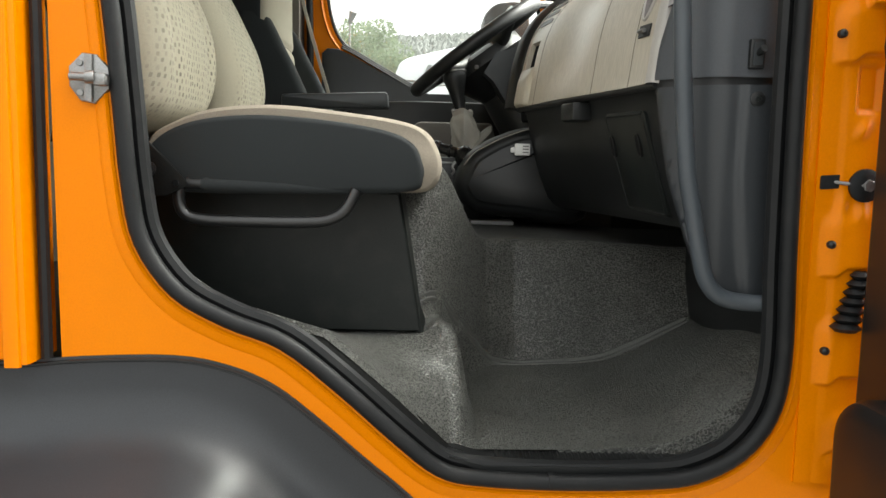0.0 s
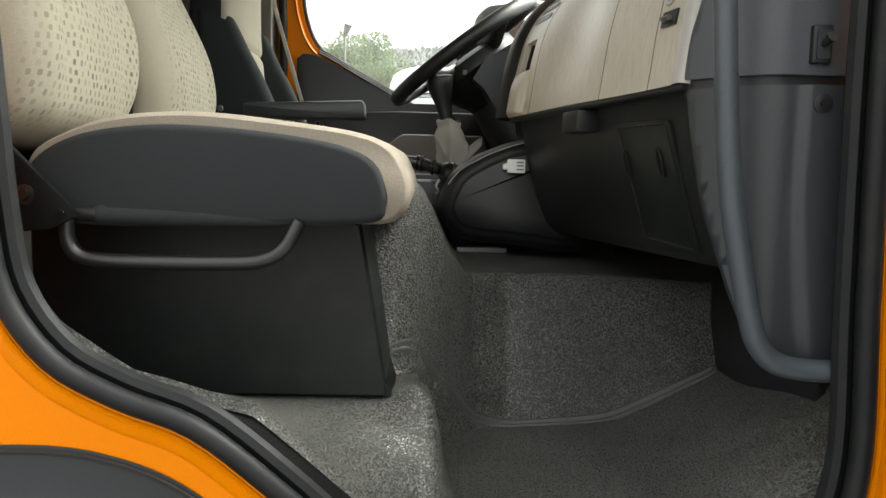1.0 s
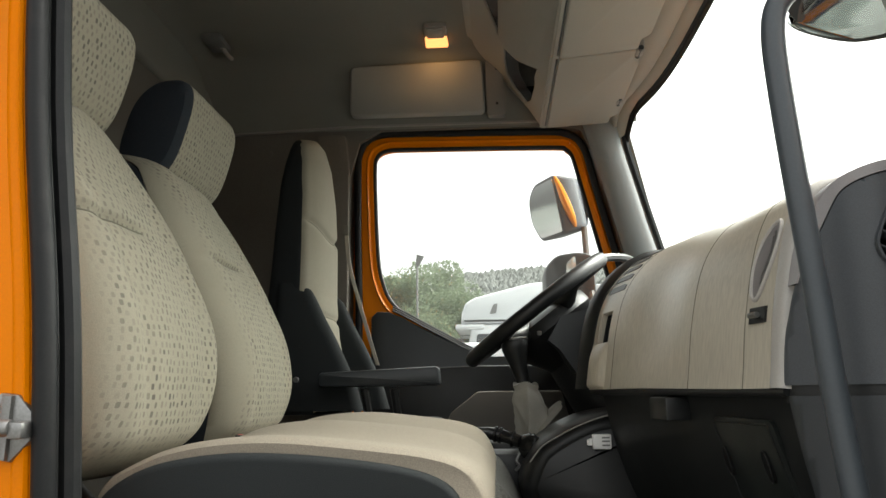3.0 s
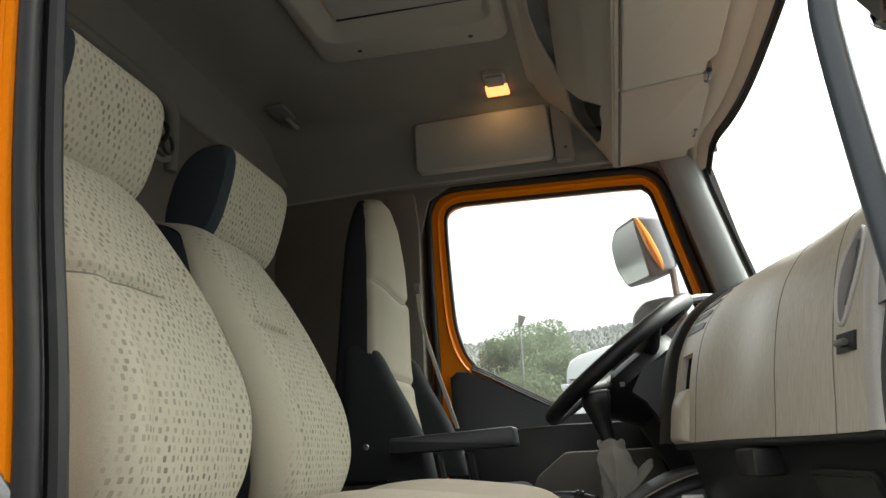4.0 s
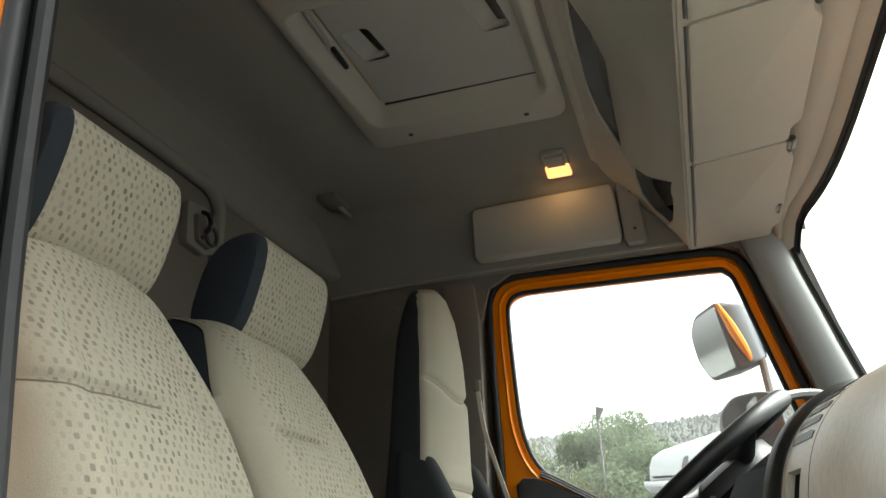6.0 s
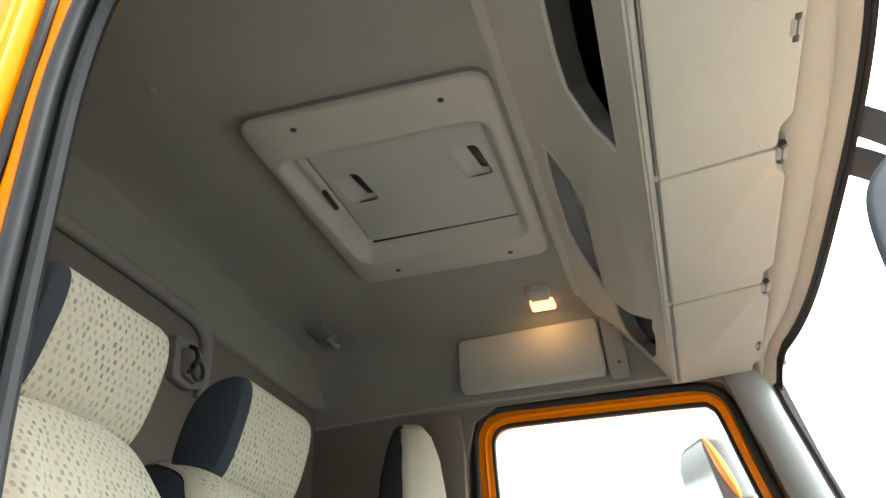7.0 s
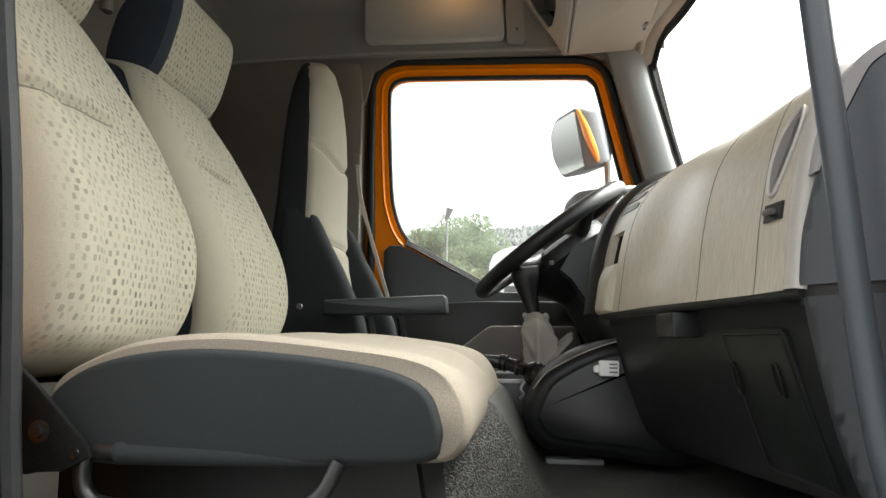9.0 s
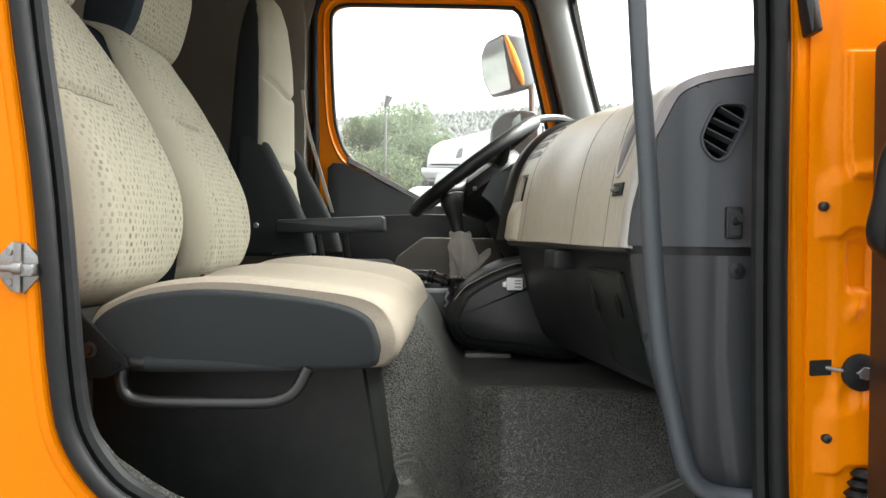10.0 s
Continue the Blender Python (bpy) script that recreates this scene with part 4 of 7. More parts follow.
# ---- overhead: shelf, visors, hatch, lamp ----
def make_overhead_shelf():
    s = thing("overhead_shelf", "beige plastic overhead storage shelf with open pockets", "shelf")
    # lower body
    bm = bmesh.new()
    prof = [(0.222, 1.556), (0.208, 1.560), (0.21, 1.575), (0.23, 1.60), (0.44, 1.60), (0.44, 1.572)]
    loft(bm, [[(x, y, z) for x, z in prof] for y in (0.10, 0.5, 1.0, 1.5, 1.90)])
    part("tray", bm, HEADTRIM, s)
    # sloping fascia with three lens-shaped openings
    FZ = [1.555, 1.58, 1.62, 1.66, 1.70, 1.74, 1.77, 1.80, 1.835]
    FX = [0.215, 0.198, 0.175, 0.145, 0.11, 0.075, 0.045, 0.01, -0.035]

    def face(y, z):
        """The fascia's surface; the middle bin's front stands proud of it."""
        bin_front = smoothstep(0.84, 1.04, y) * smoothstep(1.62, 1.54, y) * smoothstep(1.575, 1.64, z) * smoothstep(1.79, 1.70, z)
        return Vector((interp(z, FZ, FX) - 0.020 * bin_front, y, z))

    near_hole = [(0.15, 1.66), (0.17, 1.715), (0.24, 1.732), (0.40, 1.733), (0.52, 1.734), (0.615, 1.727), (0.695, 1.690), (0.738, 1.634), (0.72, 1.630), (0.60, 1.631), (0.34, 1.628), (0.18, 1.630)]
    mid_hole = [(0.862, 1.806), (0.95, 1.811), (1.078, 1.813), (1.27, 1.811), (1.38, 1.800), (1.465, 1.780), (1.548, 1.742), (1.42, 1.741), (1.29, 1.742), (1.15, 1.737), (1.055, 1.732), (1.01, 1.753), (0.94, 1.782)]
    far_hole = [(1.590, 1.737), (1.69, 1.737), (1.79, 1.726), (1.855, 1.690), (1.876, 1.640), (1.80, 1.620), (1.69, 1.612), (1.58, 1.606), (1.475, 1.598), (1.515, 1.636), (1.560, 1.672)]
    holes = []
    for h in (near_hole, mid_hole, far_hole):
        holes.append([(p.x, p.y) for p in spline([(y, z, 0) for y, z in rounded(h, 0.012, 2)], 2, closed=True)])
    bm = bmesh.new()
    edge_list = []
    for lp in [[(0.10, 1.555), (1.89, 1.555), (1.89, 1.835), (0.10, 1.835)], *holes]:
        vs = [bm.verts.new((0, y, z)) for y, z in lp]
        edge_list += [bm.edges.new((vs[k], vs[(k + 1) % len(vs)])) for k in range(len(vs))]
    bmesh.ops.triangle_fill(bm, edges=edge_list, use_beauty=True)
    for k in range(1, 14):
        bmesh.ops.bisect_plane(bm, geom=bm.verts[:] + bm.edges[:] + bm.faces[:], plane_co=(0, 0, 1.555 + 0.02 * k), plane_no=(0, 0, 1))
    for k in range(1, 30):
        bmesh.ops.bisect_plane(bm, geom=bm.verts[:] + bm.edges[:] + bm.faces[:], plane_co=(0, 0.10 + 0.06 * k, 0), plane_no=(0, 1, 0))
    for v in bm.verts:
        v.co = face(v.co.y, v.co.z)
    part("fascia", bm, HEADTRIM, s, angle=60)
    # rolled lips of the openings
    for lp in holes:
        bm = bmesh.new()
        tube(bm, [face(y, z) + Vector((0.004, 0, 0.002)) for y, z in lp], 0.0055, 8, closed=True)
        part("pocket_lip", bm, HEADTRIM, s)
        # black throat colour deepens the shade just inside the opening
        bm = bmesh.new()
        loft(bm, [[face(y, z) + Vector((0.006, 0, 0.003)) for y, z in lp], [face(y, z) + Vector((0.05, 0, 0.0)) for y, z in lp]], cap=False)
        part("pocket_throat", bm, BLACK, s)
    # near-black bins behind the openings: the pockets' inner shade is put into their colour
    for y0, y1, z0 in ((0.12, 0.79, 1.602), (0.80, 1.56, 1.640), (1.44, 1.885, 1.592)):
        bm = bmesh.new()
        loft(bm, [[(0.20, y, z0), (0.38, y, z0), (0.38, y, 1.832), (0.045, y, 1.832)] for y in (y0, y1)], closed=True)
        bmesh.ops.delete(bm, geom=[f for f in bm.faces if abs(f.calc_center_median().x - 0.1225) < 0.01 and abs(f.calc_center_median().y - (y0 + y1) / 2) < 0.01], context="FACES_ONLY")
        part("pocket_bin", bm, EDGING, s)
    # rail along the roof
    bm = bmesh.new()
    loft(bm, [[(-0.055, y, 1.842), (-0.045, y, 1.832), (-0.008, y, 1.826), (0.045, y, 1.815), (0.06, y, 1.825), (0.06, y, 1.845)] for y in (0.25, 0.6, 1.0, 1.4, 1.78)])
    part("roof_rail", bm, HEADTRIM, s)
    quick("blank_cap", s, HEADTRIM, disc, (0.022, 0.66, 1.820), (0, 0, -1), 0.028, 0.004, 28)
    bm = bmesh.new()
    box(bm, 0.14, 0.30, 1.06, 1.20, 1.645, 1.74, 0.006)
    part("stowed_box", bm, GREYPLASTIC, s)


make_overhead_shelf()


def make_visor(y0, y1, xf, skew0, skew1):
    v = thing("sun_visor", "beige flat plastic visor flap clipped under the header", "sun visor", group="visors along the windscreen")
    bm = bmesh.new()
    a, b = y0 - skew0, y1 - skew1
    out = rounded([(0.232, y0), (xf - 0.012, a), (xf - 0.012, a + 0.06), (xf + 0.008, a + 0.09), (xf + 0.008, b - 0.09), (xf - 0.012, b - 0.06), (xf - 0.012, b), (0.232, y1)], 0.014, 4)
    slab(bm, out, "z", 1.548, 1.570, bevel=0.006)
    part("flap", bm, HEADTRIM, v)
    bm = bmesh.new()
    tube(bm, [(0.2275, y0 + 0.01, 1.556), (0.2275, y1 - 0.01, 1.556)], 0.0022, 8)
    part("hinge_edge", bm, GREYPLASTIC, v)
    return v


def make_visors():
    for y0, y1, k0, k1 in ((0.14, 0.734, 0.0, 0.032), (0.740, 1.304, 0.032, 0.045), (1.310, 1.885, 0.045, 0.03)):
        make_visor(y0, y1, 0.462, k0, k1)
    for y in (0.40, 0.725, 1.285, 1.655):
        c = thing("visor_clip", "grey plastic pivot clip at the visor edge", "clip", group="visor clips")
        bm = bmesh.new()
        box(bm, 0.446, 0.470, y - 0.022, y + 0.020, 1.546, 1.585, 0.006)
        part("block", bm, DASHTRIM, c)
        bm = bmesh.new()
        tube(bm, [(0.458, y - 0.030, 1.553), (0.458, y + 0.03, 1.553)], 0.0075, 10)
        part("pin", bm, GREYPLASTIC, c)


make_visors()


def make_hatch():
    h = thing("roof_hatch", "grey-beige plastic roof hatch with a recessed lid", "roof hatch")
    outer = rounded([(-0.648, 0.590), (-0.064, 0.606), (-0.066, 1.388), (-0.648, 1.375)], 0.055, 6)
    inner = rounded([(-0.622, 0.735), (-0.098, 0.742), (-0.100, 1.262), (-0.600, 1.258)], 0.055, 6)
    deck = rounded([(-0.552, 0.742), (-0.110, 0.752), (-0.110, 1.182), (-0.545, 1.176)], 0.022, 6)
    bm = bmesh.new()
    slab(bm, inset_outline(outer, 0.014), "z", 1.812, 1.846, [inner])
    loft(bm, [[to3(p, "z", z) for p in inset_outline(outer, i)] for i, z in ((0.014, 1.812), (0.006, 1.8145), (0.001, 1.821), (0.0, 1.846))], cap=False)
    part("frame", bm, HATCHPLASTIC, h, angle=50)
    bm = bmesh.new()
    slab(bm, inset_outline(outer, -0.0016), "z", 1.828, 1.846, [inset_outline(outer, 0.004)])
    part("shadow_gap", bm, GREYPANEL, h)
    # sloping walls of the recess
    bm = bmesh.new()
    loft(bm, [[to3(p, "z", 1.8115) for p in inset_outline(inner, -0.012)], [to3(p, "z", 1.8095) for p in inset_outline(inner, -0.005)],
              [to3(p, "z", 1.8125) for p in inset_outline(inner, 0.002)], [to3(p, "z", 1.8290) for p in inset_outline(inner, 0.018)],
              [to3(p, "z", 1.8385) for p in inset_outline(deck, -0.003)]], cap=False)
    part("recess_wall", bm, HATCHPLASTIC, h, angle=60)
    wells = [rounded([(x - 0.038, y - l), (x + 0.034, y - l), (x + 0.050, y + l), (x - 0.022, y + l)], 0.016, 4) for x, y, l in ((-0.495, 0.925, 0.062), (-0.185, 0.915, 0.062))]
    bm = bmesh.new()
    slab(bm, inset_outline(deck, 0.002), "z", 1.8345, 1.8405, wells)
    part("lid", bm, LIDPLASTIC, h)
    bm = bmesh.new()
    box(bm, -0.54, -0.113, 1.178, 1.1835, 1.8335, 1.8405, 0)
    part("lid_gap", bm, BLACK, h)
    for well in wells:
        xm = sum(p[0] for p in well) / len(well)
        ramp = lambda p, k: 1.8345 + k * (0.004 + 0.030 * smoothstep(-0.036, 0.040, p[0] - xm))  # noqa: E731
        bm = bmesh.new()
        loft(bm, [[(p[0], p[1], ramp(p, k)) for p in inset_outline(well, i)] for i, k in ((0.0, 0.0), (0.0, 0.3), (0.003, 0.75), (0.010, 1.0))], cap=False)
        bm.faces.new([bm.verts.new((p[0], p[1], ramp(p, 1.0))) for p in inset_outline(well, 0.010)])
        hd = part("finger_well", bm, LIDPLASTIC, h, angle=60)
        ym = sum(p[1] for p in well) / len(well)
        # black slab puts the shade of the scoop's deep end into colour
        bm = bmesh.new()
        slab(bm, rounded([(xm + 0.000, ym - 0.048), (xm + 0.026, ym - 0.052), (xm + 0.042, ym + 0.050), (xm + 0.016, ym + 0.046)], 0.005), "z", 1.8470, 1.8640, bevel=0.003)
        part("deep_end_shade", bm, BLACK, hd)
    bm = bmesh.new()
    box(bm, -0.572, -0.562, 0.748, 0.885, 1.822, 1.834, 0.003)
    part("latch_bar", bm, LIDPLASTIC, h)
    bm = bmesh.new()
    box(bm, -0.572, -0.560, 0.900, 0.985, 1.824, 1.836, 0.003)
    part("latch_catch", bm, BLACK, h)
    for x, y in ((-0.516, 1.320), (-0.177, 1.335), (-0.520, 0.640), (-0.178, 0.655)):
        quick("screw", h, BLACK, disc, (x, y, 1.8125), (0, 0, -1), 0.0075, 0.002, 14)


make_hatch()


def make_dome_lamp():
    d = thing("dome_lamp", "small lit warm interior lamp on the headliner", "lamp")
    bm = bmesh.new()
    slab(bm, rounded([(-0.190, 1.600), (-0.112, 1.605), (-0.114, 1.735), (-0.192, 1.735)], 0.012), "z", 1.822, 1.845, bevel=0.005)
    part("housing", bm, DASHTRIM, d)
    bm = bmesh.new()
    slab(bm, rounded([(-0.190, 1.676), (-0.114, 1.676), (-0.112, 1.744), (-0.193, 1.744)], 0.008), "z", 1.810, 1.823, bevel=0.006)
    part("lens", bm, LAMPLENS, d, "glowing amber-white lens")
    bm = bmesh.new()
    box(bm, -0.182, -0.122, 1.61, 1.675, 1.812, 1.824, 0.005)
    part("switch", bm, DASHTRIM, d)
    lamp = new("dome_light", bpy.data.lights.new("dome_light", "AREA"))
    lamp.data.energy, lamp.data.size, lamp.data.color = 0.12, 0.06, (1.0, 0.54, 0.19)
    lamp.matrix_world = look((-0.153, 1.70, 1.802), (-0.16, 1.79, 1.60))


make_dome_lamp()


def make_side_box():
    s = thing("side_stowage_lid", "padded grey-beige stowage lid above the driver's door", "panel")
    out = rounded([(-0.485, 1.612), (0.012, 1.612), (0.004, 1.795), (-0.478, 1.785)], 0.022)
    bm = bmesh.new()
    V = [[(x, 1.868 - 0.25 * (z - 1.61) - 0.012, z) for x, z in inset_outline(out, 0.006)], [(x, 1.868 - 0.25 * (z - 1.61) - 0.006, z) for x, z in out], [(x, 1.895 - 0.25 * (z - 1.61), z) for x, z in out]]
    loft(bm, V)
    part("lid", bm, LIDPLASTIC, s)
    out = rounded([(0.02, 1.60), (0.085, 1.60), (0.075, 1.79), (0.015, 1.795)], 0.012)
    bm = bmesh.new()
    loft(bm, [[(x, 1.862 - 0.25 * (z - 1.61), z) for x, z in out], [(x, 1.90 - 0.25 * (z - 1.61), z) for x, z in out]])
    part("hinge_plate", bm, GREYPANEL, s)
    for z in (1.64, 1.76):
        quick("screw", s, BLACK, disc, (0.055, 1.862 - 0.25 * (z - 1.61), z), (0, -1, 0), 0.005, 0.002, 12)
    c = thing("belt_anchor", "dark plastic clip on the rear headliner", "clip")
    bm = bmesh.new()
    box(bm, -0.96, -0.89, 1.60, 1.72, 1.815, 1.835, 0.006)
    part("plate", bm, GREYPANEL, c)
    bm = bmesh.new()
    tube(bm, [(-0.91, 1.68, 1.815), (-0.90, 1.72, 1.80), (-0.90, 1.75, 1.805)], 0.008, 8)
    part("hook", bm, DASHTRIM, c)
    quick("plug", None, DASHTRIM, disc, (-0.76, 0.45, 1.838), (0, 0, -1), 0.010, 0.004, 14)
    tagged(bpy.data.objects["plug.002"], "small grey blanking plug in the headliner", "plug")


make_side_box()


# ---- dashboard ----
D0, DS, DF = Vector((0.364, 0.146, 0)), Vector((-0.193, 0.981, 0)), Vector((0.981, 0.193, 0))


def dash(s, f, z):
    """A place on the dashboard: s along it from the near end, f forwards."""
    return D0 + DS * s + DF * f + Vector((0, 0, z))


def dash_profile(s):
    """The beige shell's section: f and z, from its lower edge up and forwards."""
    a = [(0.0, 0.603), (0.004, 0.630), (0.012, 0.690), (0.029, 0.768), (0.047, 0.818), (0.070, 0.848), (0.120, 0.866), (0.25, 0.880), (0.38, 0.882)]
    b = [(0.0, 0.608), (0.005, 0.640), (0.018, 0.720), (0.040, 0.790), (0.080, 0.846), (0.135, 0.886), (0.200, 0.900), (0.32, 0.902), (0.47, 0.88)]
    t = smoothstep(0.05, 0.50, s)
    dip = 0.006 * math.exp(-((s - 0.28) / 0.15) ** 2)
    pr = [((1 - t) * p[0] + t * q[0], (1 - t) * p[1] + t * q[1]) for p, q in zip(a, b)]
    return [(f, z - dip * smoothstep(0.74, 0.87, z)) for f, z in pr]


def dash_strip(bm, s0, s1, n, lift=0.0, fr=(0, 40)):
    rings = []
    for k in range(n + 1):
        s = s0 + (s1 - s0) * k / n
        pr = spline([(f, z, 0) for f, z in dash_profile(s)], 5)
        pr = pr[fr[0]:fr[1] + 1]
        ring = []
        for i, p in enumerate(pr):
            t = pr[min(i + 1, len(pr) - 1)] - pr[max(i - 1, 0)]
            nrm = Vector((-t.y, t.x, 0)).normalized()
            hollow = 0.008 * math.sin(math.pi * min(1.0, max(0.0, (s - 0.262) / 0.325))) ** 2 * smoothstep(0.603, 0.70, p.y) * smoothstep(0.91, 0.76, p.y)
            ring.append(dash(s, p.x + hollow + nrm.x * lift, p.y + nrm.y * lift))
        rings.append(ring)
    return rings


def corner_y(x):
    """Plan of the dashboard's near end: round the corner from the shell to the door side."""
    return 0.068 + 0.078 * (max(0.0, 0.46 - x) / 0.094) ** 1.6


def end_sheet(bm, outline, holes=(), lift=0.0, thick=0.012, swell=0.0):
    """A trim panel of the outline (x, z) that follows the rounded near end; swell lifts its outer part."""
    def ey(x, z):
        x0 = interp(z, [0.25, 0.367, 0.453, 0.60], [0.503, 0.487, 0.479, 0.480])
        return corner_y(x) - lift - swell * smoothstep(x0 - 0.006, x0 + 0.006, x)

    loops = [list(outline), *holes]
    es = []
    for lp in loops:
        vs = [bm.verts.new((x, 0, z)) for x, z in lp]
        es += [bm.edges.new((vs[k], vs[(k + 1) % len(vs)])) for k in range(len(vs))]
    bmesh.ops.triangle_fill(bm, edges=es, use_beauty=True)
    for k in range(14):
        bmesh.ops.bisect_plane(bm, geom=bm.verts[:] + bm.edges[:] + bm.faces[:], plane_co=(0.372 + 0.007 * k, 0, 0), plane_no=(1, 0, 0))
    if swell:
        for k in range(10):
            bmesh.ops.bisect_plane(bm, geom=bm.verts[:] + bm.edges[:] + bm.faces[:], plane_co=(0.471 + 0.004 * k, 0, 0.5), plane_no=(1, 0, 0.03))
        for z in (0.30, 0.34, 0.38, 0.42, 0.46, 0.50, 0.54):
            bmesh.ops.bisect_plane(bm, geom=bm.verts[:] + bm.edges[:] + bm.faces[:], plane_co=(0, 0, z), plane_no=(0, 0, 1))
    for v in bm.verts:
        v.co.y = ey(v.co.x, v.co.z)
    for lp in loops:
        loft(bm, [[(x, ey(x, z) + dy, z) for x, z in lp] for dy in (0.0, thick)], cap=False)


def make_dash():
    d = thing("dashboard", "beige and dark grey cab dashboard", "dashboard")
    for s0, s1 in ((0.028, 0.091), (0.093, 0.252), (0.254, 0.592)):
        bm = bmesh.new()
        rings = dash_strip(bm, s0, s1, 26)
        inner = dash_strip(bm, s0, s1, 26, -0.02)
        edge = [rings[0]] + rings[1:-1] + [rings[-1]]
        ring2 = [r + list(reversed(q)) for r, q in zip(edge, inner)]
        loft(bm, ring2)
        part("shell_panel", bm, DASHBEIGE, d, angle=50)
    # strip beside the driver's rim, open at the cubby
    for s0, s1, fr in ((0.594, 0.634, (0, 40)), (0.634, 0.724, (0, 7)), (0.634, 0.724, (13, 40)), (0.700, 0.724, (7, 13))):
        bm = bmesh.new()
        rings = dash_strip(bm, s0, s1, 8, 0.0, fr)
        inner = dash_strip(bm, s0, s1, 8, -0.012, fr)
        loft(bm, [r + list(reversed(q)) for r, q in zip(rings, inner)])
        part("strip_panel", bm, DASHBEIGE, d, angle=50)
    bm = bmesh.new()
    loft(bm, dash_strip(bm, 0.625, 0.73, 4, -0.034, (5, 15)), closed=False)
    loft(bm, [dash_strip(bm, 0.634, 0.634, 1, -k, (6, 14))[0] for k in (0.012, 0.036)], closed=False)
    loft(bm, [dash_strip(bm, 0.701, 0.701, 1, -k, (6, 14))[0] for k in (0.012, 0.036)], closed=False)
    part("cubby", bm, BLACK, d)
    # seams between the panels
    for s in (0.092, 0.253, 0.593):
        bm = bmesh.new()
        tube(bm, dash_strip(bm, s, s, 1, -0.001)[0], 0.0016, 6)
        part("seam", bm, SEAM, d)
    # grey-beige rim at the near end
    bm = bmesh.new()
    rows = [dash_strip(bm, q, q, 1, h)[0] for q, h in ((-0.004, -0.028), (-0.004, -0.006), (0.000, 0.001), (0.008, 0.003), (0.022, 0.003), (0.0275, 0.000), (0.0275, -0.028))]
    loft(bm, rows, closed=False)
    part("end_rim", bm, ENDRIM, d, angle=60)
    # dark end panel, wrapped round the corner to face the door opening
    edge = spline([(x, z, 0) for x, z in ((0.366, 0.606), (0.371, 0.651), (0.377, 0.682), (0.385, 0.721), (0.397, 0.757), (0.408, 0.782), (0.418, 0.805), (0.426, 0.819), (0.440, 0.828), (0.462, 0.835), (0.494, 0.841), (0.522, 0.845), (0.547, 0.848))], 4)
    edge = [(p.x, p.y) for p in edge]
    top = [p for p in edge if p[1] > 0.715]

    def off(points, d0, d1):
        """The edge line moved outwards by d0 at its foot, d1 along its top."""
        out = []
        for k, (x, z) in enumerate(points):
            a, b = points[max(k - 1, 0)], points[min(k + 1, len(points) - 1)]
            t = Vector((b[0] - a[0], b[1] - a[1])).normalized()
            d = d0 + (d1 - d0) * smoothstep(0.72, 0.80, z)
            out.append((x - t.y * d, z + t.x * d))
        return out

    vent = [(p.x, p.y) for p in spline([(x, z, 0) for x, z in ((0.476, 0.8025), (0.498, 0.804), (0.509, 0.801), (0.513, 0.792), (0.509, 0.778), (0.492, 0.746), (0.485, 0.733), (0.475, 0.7275), (0.465, 0.731), (0.456, 0.741), (0.4515, 0.754), (0.454, 0.767), (0.466, 0.793))], 3, closed=True)]
    bm = bmesh.new()
    end_sheet(bm, edge + [(0.547, 0.606)], [vent])
    part("end_panel", bm, ENDPLASTIC, d, angle=50)
    bm = bmesh.new()
    end_sheet(bm, off(top, 0.0012, 0.0016) + list(reversed(off(top, 0.003, 0.0135))), (), 0.0015, 0.03)
    part("end_band", bm, BANDPLASTIC, d, "pale grey plastic band", smooth=False)
    bm = bmesh.new()
    end_sheet(bm, off(top, -0.004, -0.004) + list(reversed(off(top, 0.0025, 0.005))), (), -0.005, 0.01)
    part("panel_gap", bm, EDGING, d, smooth=False)
    bm = bmesh.new()
    loft(bm, [[to3(p, "y", 0.067) for p in inset_outline(vent, -0.0032)], [to3(p, "y", 0.0635) for p in inset_outline(vent, -0.0022)],
              [to3(p, "y", 0.0635) for p in inset_outline(vent, 0.0004)], [to3(p, "y", 0.075) for p in inset_outline(vent, 0.002)]], cap=False)
    v = part("side_vent", bm, ENDPLASTIC, d, "oval air vent")
    bm = bmesh.new()
    loft(bm, [[to3(p, "y", y) for p in inset_outline(vent, 0.001)] for y in (0.075, 0.150)], cap=False)
    slab(bm, vent, "y", 0.150, 0.156)
    part("vent_throat", bm, EDGING, v)
    for a, b in (((0.452, 0.756), (0.485, 0.7365)), ((0.458, 0.771), (0.496, 0.752)), ((0.466, 0.785), (0.504, 0.767)), ((0.476, 0.800), (0.511, 0.780))):
        bm = bmesh.new()
        loft(bm, [[(x, 0.067, z + 0.0008), (x, 0.067, z - 0.0010), (x, 0.084, z - 0.004), (x, 0.084, z - 0.0025)] for x, z in (a, b)])
        part("vane", bm, ENDPLASTIC, v)
    # toggle switch
    bm = bmesh.new()
    slab(bm, rounded([(0.484, 0.618), (0.507, 0.618), (0.507, 0.662), (0.484, 0.662)], 0.003), "y", 0.060, 0.068, bevel=0.002)
    sw = part("toggle_switch", bm, BLACK, d)
    bm = bmesh.new()
    slab(bm, rounded([(0.488, 0.623), (0.503, 0.623), (0.503, 0.657), (0.488, 0.657)], 0.002), "y", 0.058, 0.061)
    part("switch_plate", bm, GREYPLASTIC, sw)
    bm = bmesh.new()
    tube(bm, [(0.496, 0.060, 0.640), (0.498, 0.045, 0.646)], [0.0045, 0.006], 10)
    part("lever", bm, BLACK, sw)
